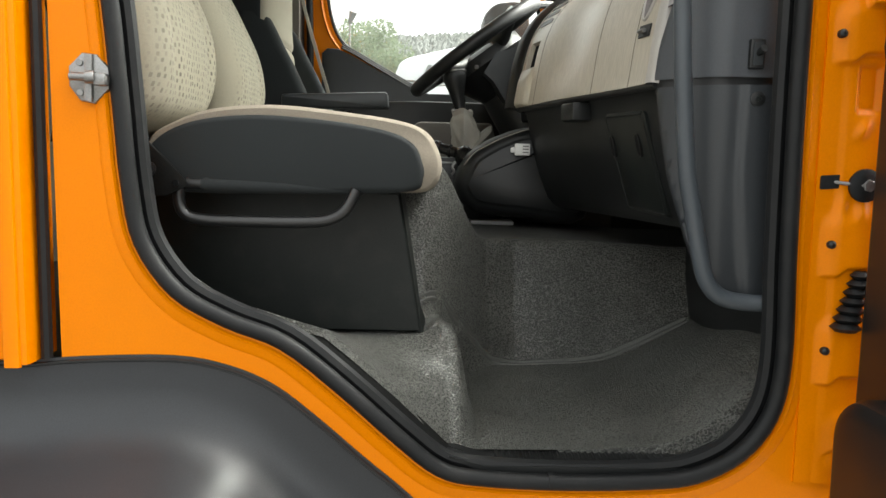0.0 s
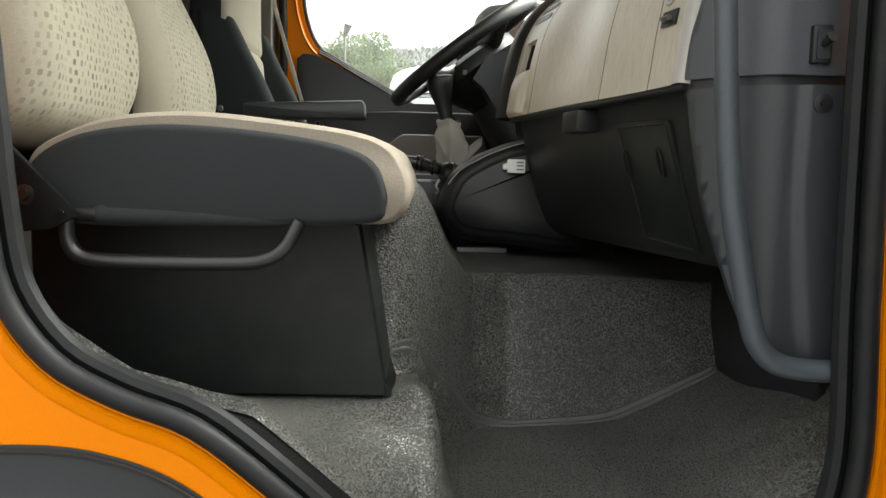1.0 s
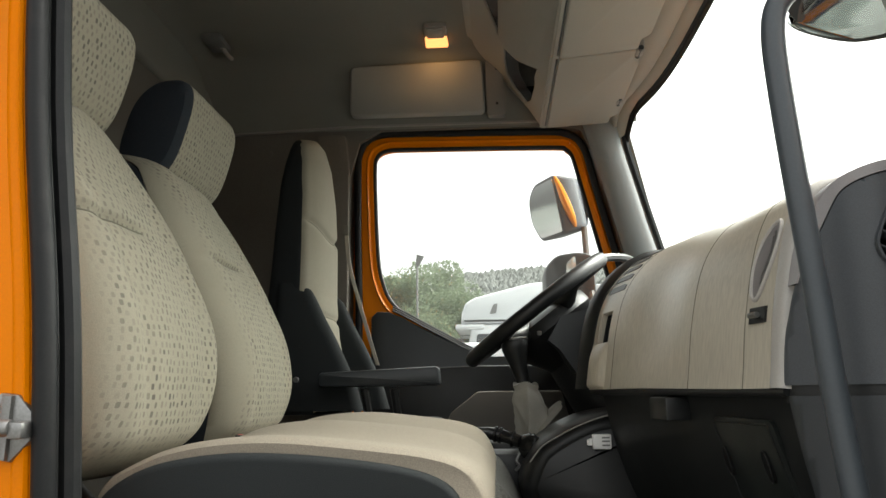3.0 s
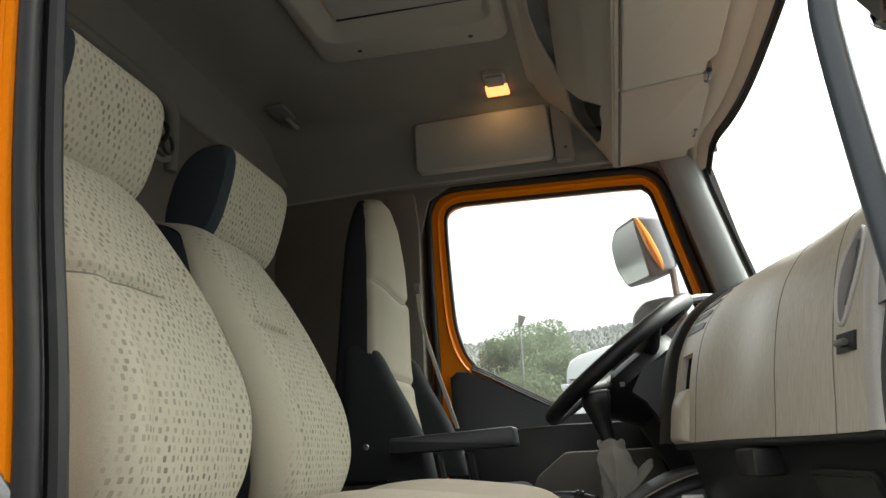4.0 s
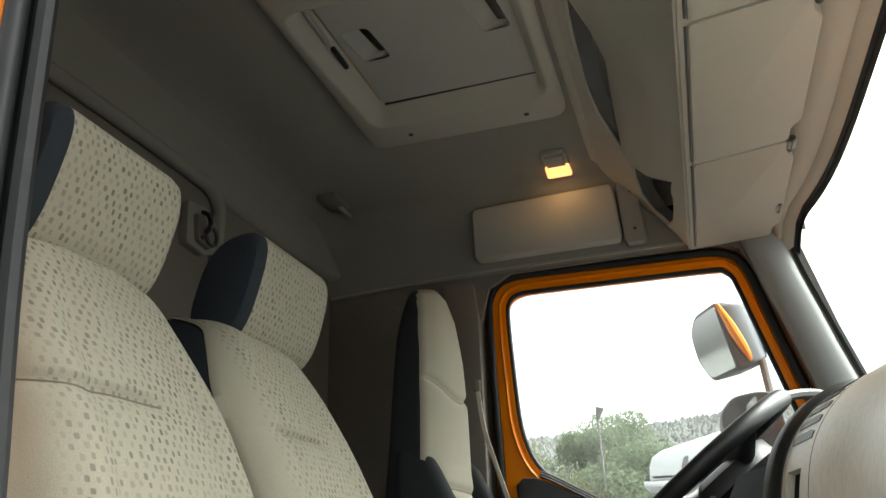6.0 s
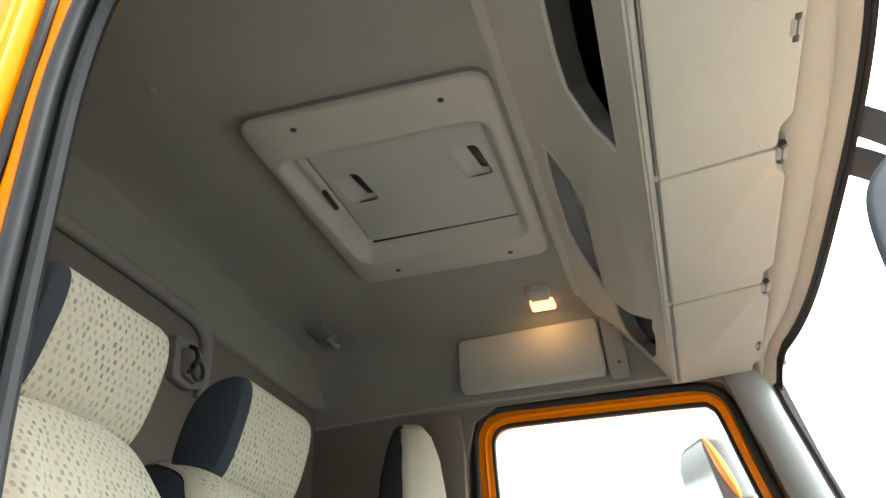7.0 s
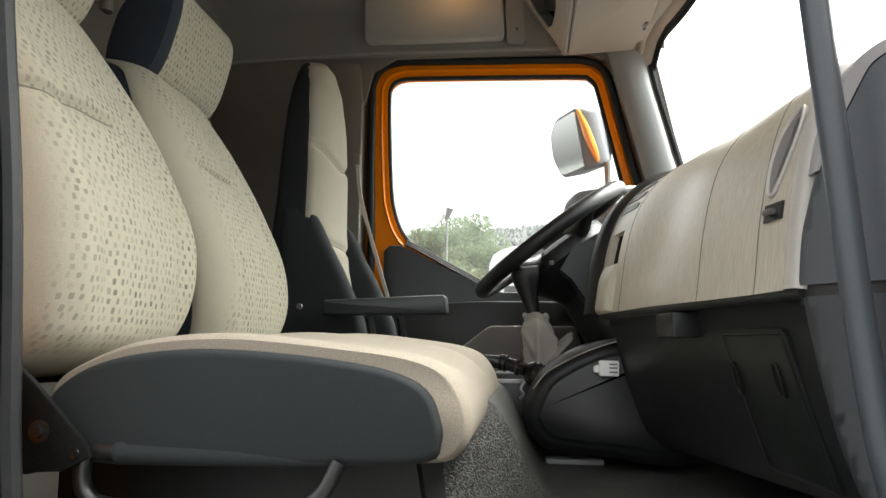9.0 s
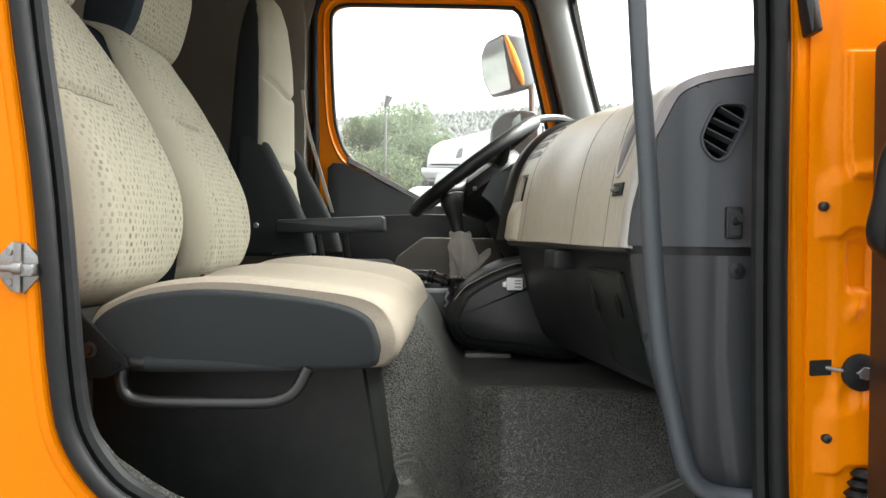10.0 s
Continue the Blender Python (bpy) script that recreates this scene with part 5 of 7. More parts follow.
    # dark groove and lower end panel
    low = spline([(x, z, 0) for x, z in ((0.371, 0.594), (0.376, 0.545), (0.382, 0.500), (0.390, 0.450), (0.400, 0.410), (0.410, 0.374), (0.420, 0.340), (0.437, 0.302), (0.47, 0.272), (0.536, 0.250), (0.60, 0.24))], 5)
    low = [(p.x, p.y) for p in low] + [(0.60, 0.594)]
    bm = bmesh.new()
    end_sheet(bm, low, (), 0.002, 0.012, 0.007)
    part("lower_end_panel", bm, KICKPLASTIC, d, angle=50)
    quick("foot_panel", d, BLACK, box, 0.592, 0.606, 0.20, 0.60, 0.05, 0.50, 0.003)
    bm = bmesh.new()
    end_sheet(bm, [(0.372, 0.586), (0.545, 0.586), (0.545, 0.615), (0.372, 0.615)], (), -0.008)
    part("groove", bm, BLACK, d)
    quick("screw_well", d, BLACK, disc, (0.499, 0.0595, 0.573), (0, -1, 0), 0.0112, 0.003, 24)
    quick("screw", d, BLACKSTEEL, disc, (0.499, 0.0575, 0.573), (0, -1, 0), 0.0042, 0.003, 6)
    # lower face under the beige shell
    bm = bmesh.new()
    rings = []
    for s in (0.014, 0.1, 0.3, 0.5, 0.70):
        rings.append([dash(s, f, z) for f, z in ((0.012, 0.600), (0.022, 0.592), (0.030, 0.555), (0.043, 0.50), (0.063, 0.44), (0.086, 0.385), (0.110, 0.362), (0.40, 0.38), (0.40, 0.60))])
    loft(bm, rings)
    part("lower_face", bm, BLACK, d, angle=50)
    bm = bmesh.new()
    tube(bm, [dash(s, 0.008, interp(s, [0.05, 0.5], [0.600, 0.604])) for s in (0.0, 0.1, 0.25, 0.4, 0.55, 0.72)], 0.0075, 10)
    part("shell_lip", bm, BLACK, d)
    bm = bmesh.new()
    loft(bm, [[dash(s, f, z) for f, z in ((0.030, 0.598), (0.050, 0.575), (0.36, 0.62), (0.36, 0.80), (0.06, 0.80))] for s in (0.0, 0.70)])
    part("carcass", bm, BLACK, d)
    # fuse cover in the lower face
    bm = bmesh.new()
    fz = lambda z: interp(z, [0.362, 0.385, 0.44, 0.50, 0.555, 0.592], [0.110, 0.086, 0.063, 0.043, 0.030, 0.022])  # noqa: E731
    out = rounded([(0.068, 0.564), (0.226, 0.566), (0.222, 0.386), (0.070, 0.378)], 0.014)
    loft(bm, [[dash(s, fz(z) - 0.009, z) for s, z in inset_outline(out, 0.005)], [dash(s, fz(z) - 0.006, z) for s, z in out], [dash(s, fz(z) + 0.01, z) for s, z in out]])
    fc = part("fuse_cover", bm, BLACKSTEEL, d)
    rim = [Vector(dash(q, fz(z) - 0.0085, z)) for q, z in inset_outline(out, 0.006)]
    bm = bmesh.new()
    tube(bm, rim, 0.0016, 6, closed=True)
    part("raised_edge", bm, TUBEBLACK, fc)
    for q0 in (0.107, 0.212):
        o2 = [(q0 + 0.0065 * math.cos(a), 0.505 + 0.020 * math.sin(a)) for a in [2 * math.pi * k / 20 for k in range(20)]]
        bm = bmesh.new()
        loft(bm, [[dash(q, fz(z) - 0.0092, z) for q, z in inset_outline(o2, 0.001)], [dash(q, fz(z) - 0.004, z) for q, z in o2]])
        fg = part("finger_hole", bm, EDGING, fc)
        bm = bmesh.new()
        tube(bm, [dash(q, fz(z) - 0.0092, z) for q, z in o2], 0.0011, 6, closed=True)
        part("hole_lip", bm, TUBEBLACK, fg)
    # latch block under the shell
    bm = bmesh.new()
    box(bm, -0.074, -0.006, -0.012, 0.03, -0.020, 0.016, 0.004)
    ob = part("latch_block", bm, BLACK, d)
    ob.matrix_basis = Matrix.Translation(dash(0.377, 0.016, 0.577)) @ pose(0, 0, 0, 0, 0, 101.1)
    bm = bmesh.new()
    box(bm, -0.016, -0.0045, -0.0135, 0.02, -0.0205, 0.0165, 0.003)
    part("end_cap", bm, ENDPLASTIC, ob)
    # grip slot of the glove box, with its oval trim

    def pr_at(s, i):
        ring = dash_strip(None, s, s, 1, 0.0015)[0]
        k = int(i)
        return Vector(ring[k]).lerp(Vector(ring[k + 1]), i - k)

    bm = bmesh.new()
    path = [(0.066, 11.6), (0.050, 13), (0.036, 15), (0.032, 17.5), (0.040, 19.2), (0.056, 18.6), (0.072, 16.5), (0.082, 14), (0.079, 12)]
    loop = [Vector(pr_at(s, i)) for s, i in path]
    loop = spline(loop, 5, closed=True)
    c = sum(loop, Vector()) / len(loop)
    tube(bm, loop, 0.0028, 8, closed=True)
    g = part("oval_trim", bm, ENDRIM, d)
    bm = bmesh.new()
    vs = [bm.verts.new(p + (c - p) * 0.04) for p in loop]
    vc = bm.verts.new(c + Vector((-0.004, -0.002, 0.002)))
    for i in range(len(vs)):
        bm.faces.new((vs[i], vs[(i + 1) % len(vs)], vc))
    part("oval_plate", bm, MAUVEGREY, g)
    for k in (0.26, 0.42):
        bm = bmesh.new()
        tube(bm, [p.lerp(c, k) + DF * -0.002 for p in loop[2:20]], 0.0013, 6)
        part("chrome_line", bm, STEEL, g)
    bm = bmesh.new()
    pts = [Vector(pr_at(s, i)) for s, i in ((0.040, 9.5), (0.040, 10.9), (0.078, 10.9), (0.078, 9.5))]
    pts = [p + (DF * -0.0015) for p in pts]
    loft(bm, [pts, [p + DF * 0.012 for p in pts]])
    lw = part("latch_well", bm, BLACK, d)
    bm = bmesh.new()
    m = sum(pts, Vector()) / 4
    tube(bm, [m + DS * -0.008 - DF * 0.004, m + DS * 0.010 - DF * 0.004], 0.004, 8)
    part("latch_tongue", bm, STEEL, lw)
    # black rim towards the driver
    bm = bmesh.new()
    a0, a1 = dash_strip(bm, 0.724, 0.725, 1, 0.002)[0], dash_strip(bm, 0.742, 0.743, 1, 0.012)[0]
    b1, b0 = dash_strip(bm, 0.785, 0.786, 1, 0.012)[0], dash_strip(bm, 0.790, 0.791, 1, -0.05)[0]
    c0 = dash_strip(bm, 0.724, 0.725, 1, -0.05)[0]
    loft(bm, [c0, a0, a1, b1, b0], closed=False)
    part("driver_rim", bm, BLACK, d, angle=50)
    # demister slots across the strip
    for k in range(6):
        bm = bmesh.new()
        i = 16 + 2 * k
        rows = []
        for m in range(7):
            q = 0.612 + 0.094 * m / 6
            A = dash_strip(bm, q, q, 1, 0.0012)[0]
            e = 0.8 if m in (0, 6) else 1.15
            rows.append([A[i], A[i] + (A[i + 1] - A[i]) * e, A[i] + (A[i + 1] - A[i]) * e + DF * 0.004, A[i] + DF * 0.004])
        loft(bm, rows)
        part("demist_slot", bm, BLACK, d)
    # soft pad under the cubby
    bm = bmesh.new()
    rows = []
    for a in range(13):
        u = a / 12
        ring = dash_strip(bm, 0.628 + 0.096 * u, 0.629 + 0.096 * u, 1, 0.0)[0]
        row = []
        for k in range(13):
            w = 0.2 + 8.6 * k / 12
            p = ring[int(w)].lerp(ring[int(w) + 1], w - int(w))
            row.append(p - DF * (0.0005 + 0.013 * (1 - abs(2 * u - 1) ** 5) * (1 - abs(k / 6 - 1) ** 5)))
        rows.append(row)
    loft(bm, rows, closed=False)
    part("corner_pad", bm, DASHBEIGE, d)
    # driver's side of the dash: dark top and binnacle
    bm = bmesh.new()
    loft(bm, [[(0.30, y, 0.60), (0.27, y, 0.80), (0.33, y, 0.89), (0.42, y, 0.915), (0.50, y, 0.915), (0.70, y, 0.90), (0.75, y, 0.60)] for y in (0.93, 1.2, 1.6, 1.90)])
    part("driver_dash", bm, BLACK, d)
    bm = bmesh.new()
    loft(bm, [[(0.20, y, 0.715), (0.17, y, 0.74), (0.205, y, 0.802), (0.27, y, 0.82), (0.36, y, 0.80), (0.36, y, 0.66), (0.24, y, 0.655)] for y in (1.26, 1.40, 1.56)])
    part("column_shroud", bm, GREYPLASTIC, d)
    bm = bmesh.new()
    tube(bm, spline([(0.335, 1.62, 1.010), (0.40, 1.70, 1.035), (0.47, 1.78, 1.045), (0.52, 1.86, 1.04)], 4), 0.014, 8)
    part("dash_top_roll", bm, BLACK, d)


make_dash()


def make_console():
    c = thing("centre_console", "black plastic centre console below the dashboard", "console")
    out = [(0.092, 0.370), (0.077, 0.405), (0.083, 0.438), (0.098, 0.472), (0.115, 0.495), (0.142, 0.515), (0.190, 0.541), (0.250, 0.561), (0.36, 0.572), (0.42, 0.55), (0.42, 0.33), (0.24, 0.328), (0.14, 0.338), (0.112, 0.350)]
    O = [(p.x, p.y) for p in spline([(x, z, 0) for x, z in out], 4, closed=True)]
    bm = bmesh.new()
    rings = []
    for d, y in ((0.0, 1.16), (0.0, 0.905), (0.004, 0.882), (0.012, 0.866), (0.024, 0.856), (0.030, 0.855), (0.032, 0.851), (0.036, 0.848)):
        rings.append([to3(p, "y", y) for p in inset_outline(O, d)])
    loft(bm, rings)
    part("body", bm, BLACK, c, angle=60)
    bm = bmesh.new()
    tube(bm, spline([(0.098, 0.868, 0.462), (0.122, 0.864, 0.492), (0.150, 0.862, 0.510), (0.195, 0.862, 0.533), (0.250, 0.862, 0.553), (0.30, 0.862, 0.562)], 6), 0.0016, 6)
    part("piping", bm, DASHTRIM, c)
    bm = bmesh.new()
    box(bm, 0.224, 0.262, 0.832, 0.850, 0.489, 0.519, 0.003)
    tg = part("tag", bm, WHITEPLASTIC, c, "small white plastic tag with grey bars")
    for z in (0.497, 0.505, 0.512):
        bm = bmesh.new()
        box(bm, 0.243, 0.258, 0.8308, 0.833, z - 0.0015, z + 0.0015, 0)
        part("print_bar", bm, GREYPANEL, tg)
    bm = bmesh.new()
    slab(bm, rounded([(0.214, 0.496), (0.226, 0.496), (0.226, 0.512), (0.214, 0.508)], 0.003), "y", 0.836, 0.848, bevel=0.002)
    part("tag_loop", bm, WHITEPLASTIC, tg)
    # white strip on the driver's side tunnel floor imitates light leaking behind the console
    bm = bmesh.new()
    box(bm, 0.125, 0.245, 0.99, 1.06, 0.300, 0.312, 0.003)
    part("light_leak_strip", bm, WHITEPLASTIC, c, "pale strip standing in for light at the console foot")
    # cables and clamp beside the gear lever
    k = thing("gear_linkage", "black gear-lever linkage with a clamp", "linkage")
    bm = bmesh.new()
    tube(bm, spline([(-0.02, 1.04, 0.512), (0.02, 1.05, 0.511), (0.055, 1.04, 0.503), (0.085, 1.02, 0.494)], 5), 0.0145, 12)
    part("hose", bm, GLOSSBLACK, k)
    for x, y, z in ((0.026, 1.05, 0.510), (0.036, 1.047, 0.508), (0.064, 1.035, 0.500)):
        quick("clamp", k, GLOSSBLACK, disc, (x, y, z), (1, -0.3, -0.2), 0.0185, 0.006, 16)
    bm = bmesh.new()
    rings = []
    for t in [q / 10 for q in range(11)]:
        r = 0.011 + 0.018 * math.sin(math.pi * t) ** 0.8 + 0.0016 * math.sin(28 * t)
        rings.append([(0.080 + 0.052 * t + 0.3 * r * math.sin(a), 1.02 - 0.03 * t + r * math.cos(a), 0.494 - 0.022 * t + r * math.sin(a)) for a in [2 * math.pi * q / 20 for q in range(20)]])
    loft(bm, rings)
    part("ball_boot", bm, GLOSSBLACK, k)
    bm = bmesh.new()
    tube(bm, spline([(0.080, 1.0, 0.470), (0.072, 0.99, 0.455), (0.078, 0.985, 0.445), (0.070, 0.98, 0.435)], 4), 0.0035, 6)
    part("clip_wire", bm, STEEL, k)
    bm = bmesh.new()
    box(bm, -0.03, 0.11, 1.05, 1.18, 0.30, 0.47, 0.02)
    part("tower", bm, BLACK, k)


make_console()


def make_gear_lever():
    g = thing("gear_lever", "black gear lever with a grey leather gaiter", "gear lever")
    bm = bmesh.new()
    rings = []
    for z, r, dx in ((0.606, 0.0175, 0.024), (0.640, 0.018, 0.018), (0.672, 0.022, 0.010), (0.698, 0.029, 0.004), (0.718, 0.0345, 0.0), (0.732, 0.036, 0.0), (0.743, 0.033, 0.0), (0.7495, 0.022, 0.0), (0.7515, 0.010, 0.0)):
        rings.append([(0.082 + dx + r * math.cos(a), 1.28 + r * math.sin(a), z + 0.10 * r * math.cos(a)) for a in [2 * math.pi * j / 24 for j in range(24)]])
    loft(bm, rings)
    kn = part("knob", bm, BLACK, g)
    # steel ring stands in for the highlight round the knob's top
    bm = bmesh.new()
    tube(bm, [(0.082 + 0.0325 * math.cos(a), 1.28 + 0.0325 * math.sin(a), 0.7445 + 0.003 * math.cos(a)) for a in [2 * math.pi * j / 24 for j in range(24)]], 0.0032, 6, closed=True)
    part("highlight_ring", bm, STEEL, kn, "silver ring in place of the knob's highlight")
    bm = bmesh.new()
    rings = []
    for k in range(25):
        t = k / 24
        z = 0.628 - 0.150 * t
        ring = []
        for j in range(64):
            a = 2 * math.pi * j / 64
            r = 0.029 + 0.002 * t - 0.005 * math.exp(-((t - 0.10) / 0.05) ** 2)
            pleat = (1 - abs(math.sin(2.5 * a + 1.4 * t + 0.4))) ** 1.6
            cross = (1 - abs(math.sin(1.5 * a - 3.2 * t + 2.0))) ** 2
            r += (0.004 + 0.016 * t) * pleat + 0.012 * t * (1 - t) * 2 * cross
            ring.append((0.106 + 0.026 * t + r * 1.08 * math.cos(a), 1.28 + r * math.sin(a), z + 0.010 * math.sin(2 * a + 4 * t) * t + 0.005 * math.sin(3 * a) * (1 - t)))
        rings.append(ring)
    loft(bm, rings)
    part("gaiter", bm, LEATHER, g, angle=70)
    # loose fold slumped towards the dashboard
    bm = bmesh.new()
    blob = []
    for k in range(15):
        t = k / 14
        r = 0.033 * math.sin(math.pi * (0.10 + 0.82 * t)) + 0.004
        blob.append([(0.142 + 0.046 * t + (r + 0.004 * math.sin(4 * a + 6 * t)) * math.cos(a) * 0.8, 1.262 + r * 0.9 * math.sin(a), 0.515 + 0.056 * t + (r + 0.005 * math.sin(3 * a + 5 * t)) * 0.75 * math.sin(a + 1)) for a in [2 * math.pi * j / 30 for j in range(30)]])
    loft(bm, blob)
    part("gaiter_fold", bm, LEATHER, g, angle=70)
    bm = bmesh.new()
    slab(bm, rounded([(0.0, 1.19), (0.24, 1.19), (0.24, 1.37), (0.0, 1.37)], 0.03), "z", 0.484, 0.30, bevel=0.01)
    part("base", bm, BLACK, g)


make_gear_lever()


def make_steering():
    w = thing("steering_wheel", "black plastic steering wheel edge-on above the column", "steering wheel")
    c, R = Vector((0.150, 1.43, 0.838)), 0.232
    n = Vector((-0.60, -0.02, 0.80)).normalized()
    v = (Vector((0, 1, 0)) - n * n.y).normalized()
    u = v.cross(n).normalized()
    bm = bmesh.new()
    tube(bm, [c + R * (math.cos(a) * u + math.sin(a) * v) for a in [2 * math.pi * k / 64 for k in range(64)]], 0.0205, 14, closed=True)
    part("rim", bm, BLACK, w)
    bm = bmesh.new()
    rings = []
    for d, r in ((0.004, 0.06), (0.000, 0.11), (-0.012, 0.135), (-0.045, 0.140), (-0.085, 0.115), (-0.13, 0.085), (-0.17, 0.07)):
        rings.append([c - n * 0.02 + n * d + r * (math.cos(a) * u + math.sin(a) * v) for a in [2 * math.pi * k / 28 for k in range(28)]])
    loft(bm, rings)
    part("hub", bm, BLACK, w)
    for a in (0.5, math.pi - 0.5, math.pi + 0.6, -0.6):
        bm = bmesh.new()
        d = math.cos(a) * v + math.sin(a) * u
        tube(bm, [c - n * 0.035 + d * 0.09, c - n * 0.030 + d * 0.16, c - n * 0.006 + d * 0.226], [0.030, 0.022, 0.015], 10, flat=0.7)
        part("spoke", bm, BLACK, w)
    bm = bmesh.new()
    tube(bm, [c - n * 0.06, c - n * 0.20, c - n * 0.34], [0.065, 0.085, 0.10], 18)
    part("column", bm, BLACK, w)
    # row of small grey keys on the spoke that faces the passenger
    for k in range(4):
        bm = bmesh.new()
        q = c - n * 0.058 - v * 0.125 + u * (0.02 - 0.022 * k)
        box(bm, q.x - 0.006, q.x + 0.006, q.y - 0.010, q.y + 0.004, q.z - 0.006, q.z + 0.006, 0.002)
        part("key", bm, GREYPANEL, w)
    for s, e in ((1, 0.17), (-1, 0.16)):
        bm = bmesh.new()
        b = c - n * 0.085
        tube(bm, [b + v * 0.03 * s, b + v * 0.10 * s + u * 0.02, b + v * e * s + u * 0.035], [0.008, 0.007, 0.010], 8)
        part("stalk", bm, GREYPANEL if s < 0 else BLACK, w)


make_steering()


# ---- seats ----
def grid_pillow(bm, front, back, nu, nv, wrap=0.5):
    """A padded sheet: front(u, v) and back(u, v) joined at the rim; the UV map is laid in metres along the front."""
    layer = bm.loops.layers.uv.new("UVMap")
    F = [[bm.verts.new(front(i / nu, j / nv)) for j in range(nv + 1)] for i in range(nu + 1)]
    B = [[bm.verts.new(back(i / nu, j / nv)) for j in range(nv + 1)] for i in range(nu + 1)]
    U = [[None] * (nv + 1) for _ in range(nu + 1)]
    for j in range(nv + 1):
        run = 0.0
        for i in range(nu + 1):
            if i:
                run += (F[i][j].co - F[i - 1][j].co).length
            U[i][j] = run
        mid = run / 2
        for i in range(nu + 1):
            U[i][j] -= mid
    Vv = [0.0]
    m = nu // 2
    for j in range(nv):
        Vv.append(Vv[-1] + (F[m][j + 1].co - F[m][j].co).length)
    for i in range(nu):
        for j in range(nv):
            f = bm.faces.new((F[i][j], F[i + 1][j], F[i + 1][j + 1], F[i][j + 1]))
            for lp, (a, b) in zip(f.loops, ((i, j), (i + 1, j), (i + 1, j + 1), (i, j + 1))):
                lp[layer].uv = (U[a][b], Vv[b])
            bm.faces.new((B[i][j], B[i][j + 1], B[i + 1][j + 1], B[i + 1][j]))
    rim = [(i, 0) for i in range(nu)] + [(nu, j) for j in range(nv)] + [(i, nv) for i in range(nu, 0, -1)] + [(0, j) for j in range(nv, 0, -1)]
    for k in range(len(rim)):
        (a, b), (c, d) = rim[k], rim[(k + 1) % len(rim)]
        f = bm.faces.new((F[a][b], B[a][b], B[c][d], F[c][d]))
        for lp in f.loops:
            lp[layer].uv = (U[a][b], Vv[b])


BACK_Z = [0.48, 0.55, 0.62, 0.72, 0.85, 0.98, 1.08, 1.12]
BACK_X = [-0.474, -0.452, -0.447, -0.463, -0.530, -0.603, -0.672, -0.712]


def back_edge_x(z):
    return sum(interp(z + 0.014 * k, BACK_Z, BACK_X) for k in range(-3, 4)) / 7


def make_backrest(parent, y_near, y_far, crease_z, crease_y, crisp=False):
    """Leaning padded back with full bolsters, a stitched cross seam and a dark cloth shell behind."""
    z0, z1 = 0.50, 1.10

    def edges(b):
        """The near and far edge at the height b, drawn in towards the round top."""
        z = z0 + (z1 - z0) * b
        top = smoothstep(0.62, 1.0, b)
        t2 = max(0.0, (b - 0.84) / 0.16)
        foot = max(0.0, (0.26 - b) / 0.26) ** 2
        yn = y_near + (0.100 if crisp else 0.040) * top + 0.060 * t2 ** 2.4 + 0.014 * foot
        yf = y_far + (0.0 if crisp else 0.018 * smoothstep(0.60, 0.70, z) * smoothstep(0.95, 0.83, z)) - 0.016 * top - 0.110 * t2 ** 2.2 - 0.064 * foot
        return z, yn, yf

    def crest_at(b):
        return -0.085 * max(0.0, (b - 0.88) / 0.12) ** 2

    def front(a, b):
        u = 2 * a - 1
        z, yn, yf = edges(b)
        pad = 0.046 * (1 - abs(u) ** (2.8 if u > 0 else 14.0 if crisp else 4.0))
        bol = 0.013 * math.exp(-((abs(u) - 0.74) / 0.13) ** 2) * smoothstep(0.02, 0.22, b) * smoothstep(0.95, 0.62, b)
        valley = -0.006 * math.exp(-((abs(u) - 0.52) / 0.07) ** 2) * smoothstep(0.05, 0.25, b) * smoothstep(0.9, 0.6, b)
        y = (yn + yf) / 2 + (yf - yn) / 2 * u
        fade = smoothstep(crease_y[0] - 0.05, crease_y[0] + 0.02, y) * smoothstep(crease_y[1] + 0.05, crease_y[1] - 0.03, y)
        dz = z - crease_z - 0.0015 * math.sin(9 * y)
        seam = (-0.010 * math.exp(-(dz / 0.007) ** 2) + 0.006 * math.exp(-((dz - 0.030) / 0.022) ** 2) + 0.004 * math.exp(-((dz + 0.032) / 0.024) ** 2)) * fade
        crest = crest_at(b)
        tuck = -0.05 * max(0.0, (0.10 - b) / 0.10) ** 2
        x = back_edge_x(z) + pad + bol + valley + seam + crest + tuck - (0.060 if u > 0 else 0.0 if crisp else 0.024) * smoothstep(0.80 if u > 0 else 0.84, 1.0, abs(u)) ** 1.6
        x += 0.0022 * noise.noise(Vector((u * 4 + y_near * 9, b * 6, 1)))
        return (x, y, z)

    def back(a, b):
        u = 2 * a - 1
        z, yn, yf = edges(b)
        return (back_edge_x(z) + crest_at(b) - (0.004 if crisp else 0.028) - 0.052 * smoothstep(-0.9, 0.2, u), (yn + yf) / 2 + (yf - yn) / 2 * u * 0.99, z)

    bm = bmesh.new()
    grid_pillow(bm, front, back, 72, 100)
    part("front_cover", bm, DOTTED, parent, angle=60)

    def shell(x_off, wide, drop):
        def at(a, b):
            u = 2 * a - 1
            z, yn, yf = edges(b)
            return (back_edge_x(z) + crest_at(b) + x_off + (0.0215 * smoothstep(-0.90, -0.98, u) if crisp and x_off > -0.1 else 0.0) - (0.034 * smoothstep(-0.9, 0.2, u) if x_off > -0.1 else -0.02 * abs(u) ** 3), (yn + yf) / 2 + (yf - yn) / 2 * u * (wide + (0.014 if crisp and u < 0 else 0.0)), z - drop)
        return at

    bm = bmesh.new()
    grid_pillow(bm, shell(-0.024, 0.994, 0.004), shell(-0.135, 0.95, 0.016), 40, 40)
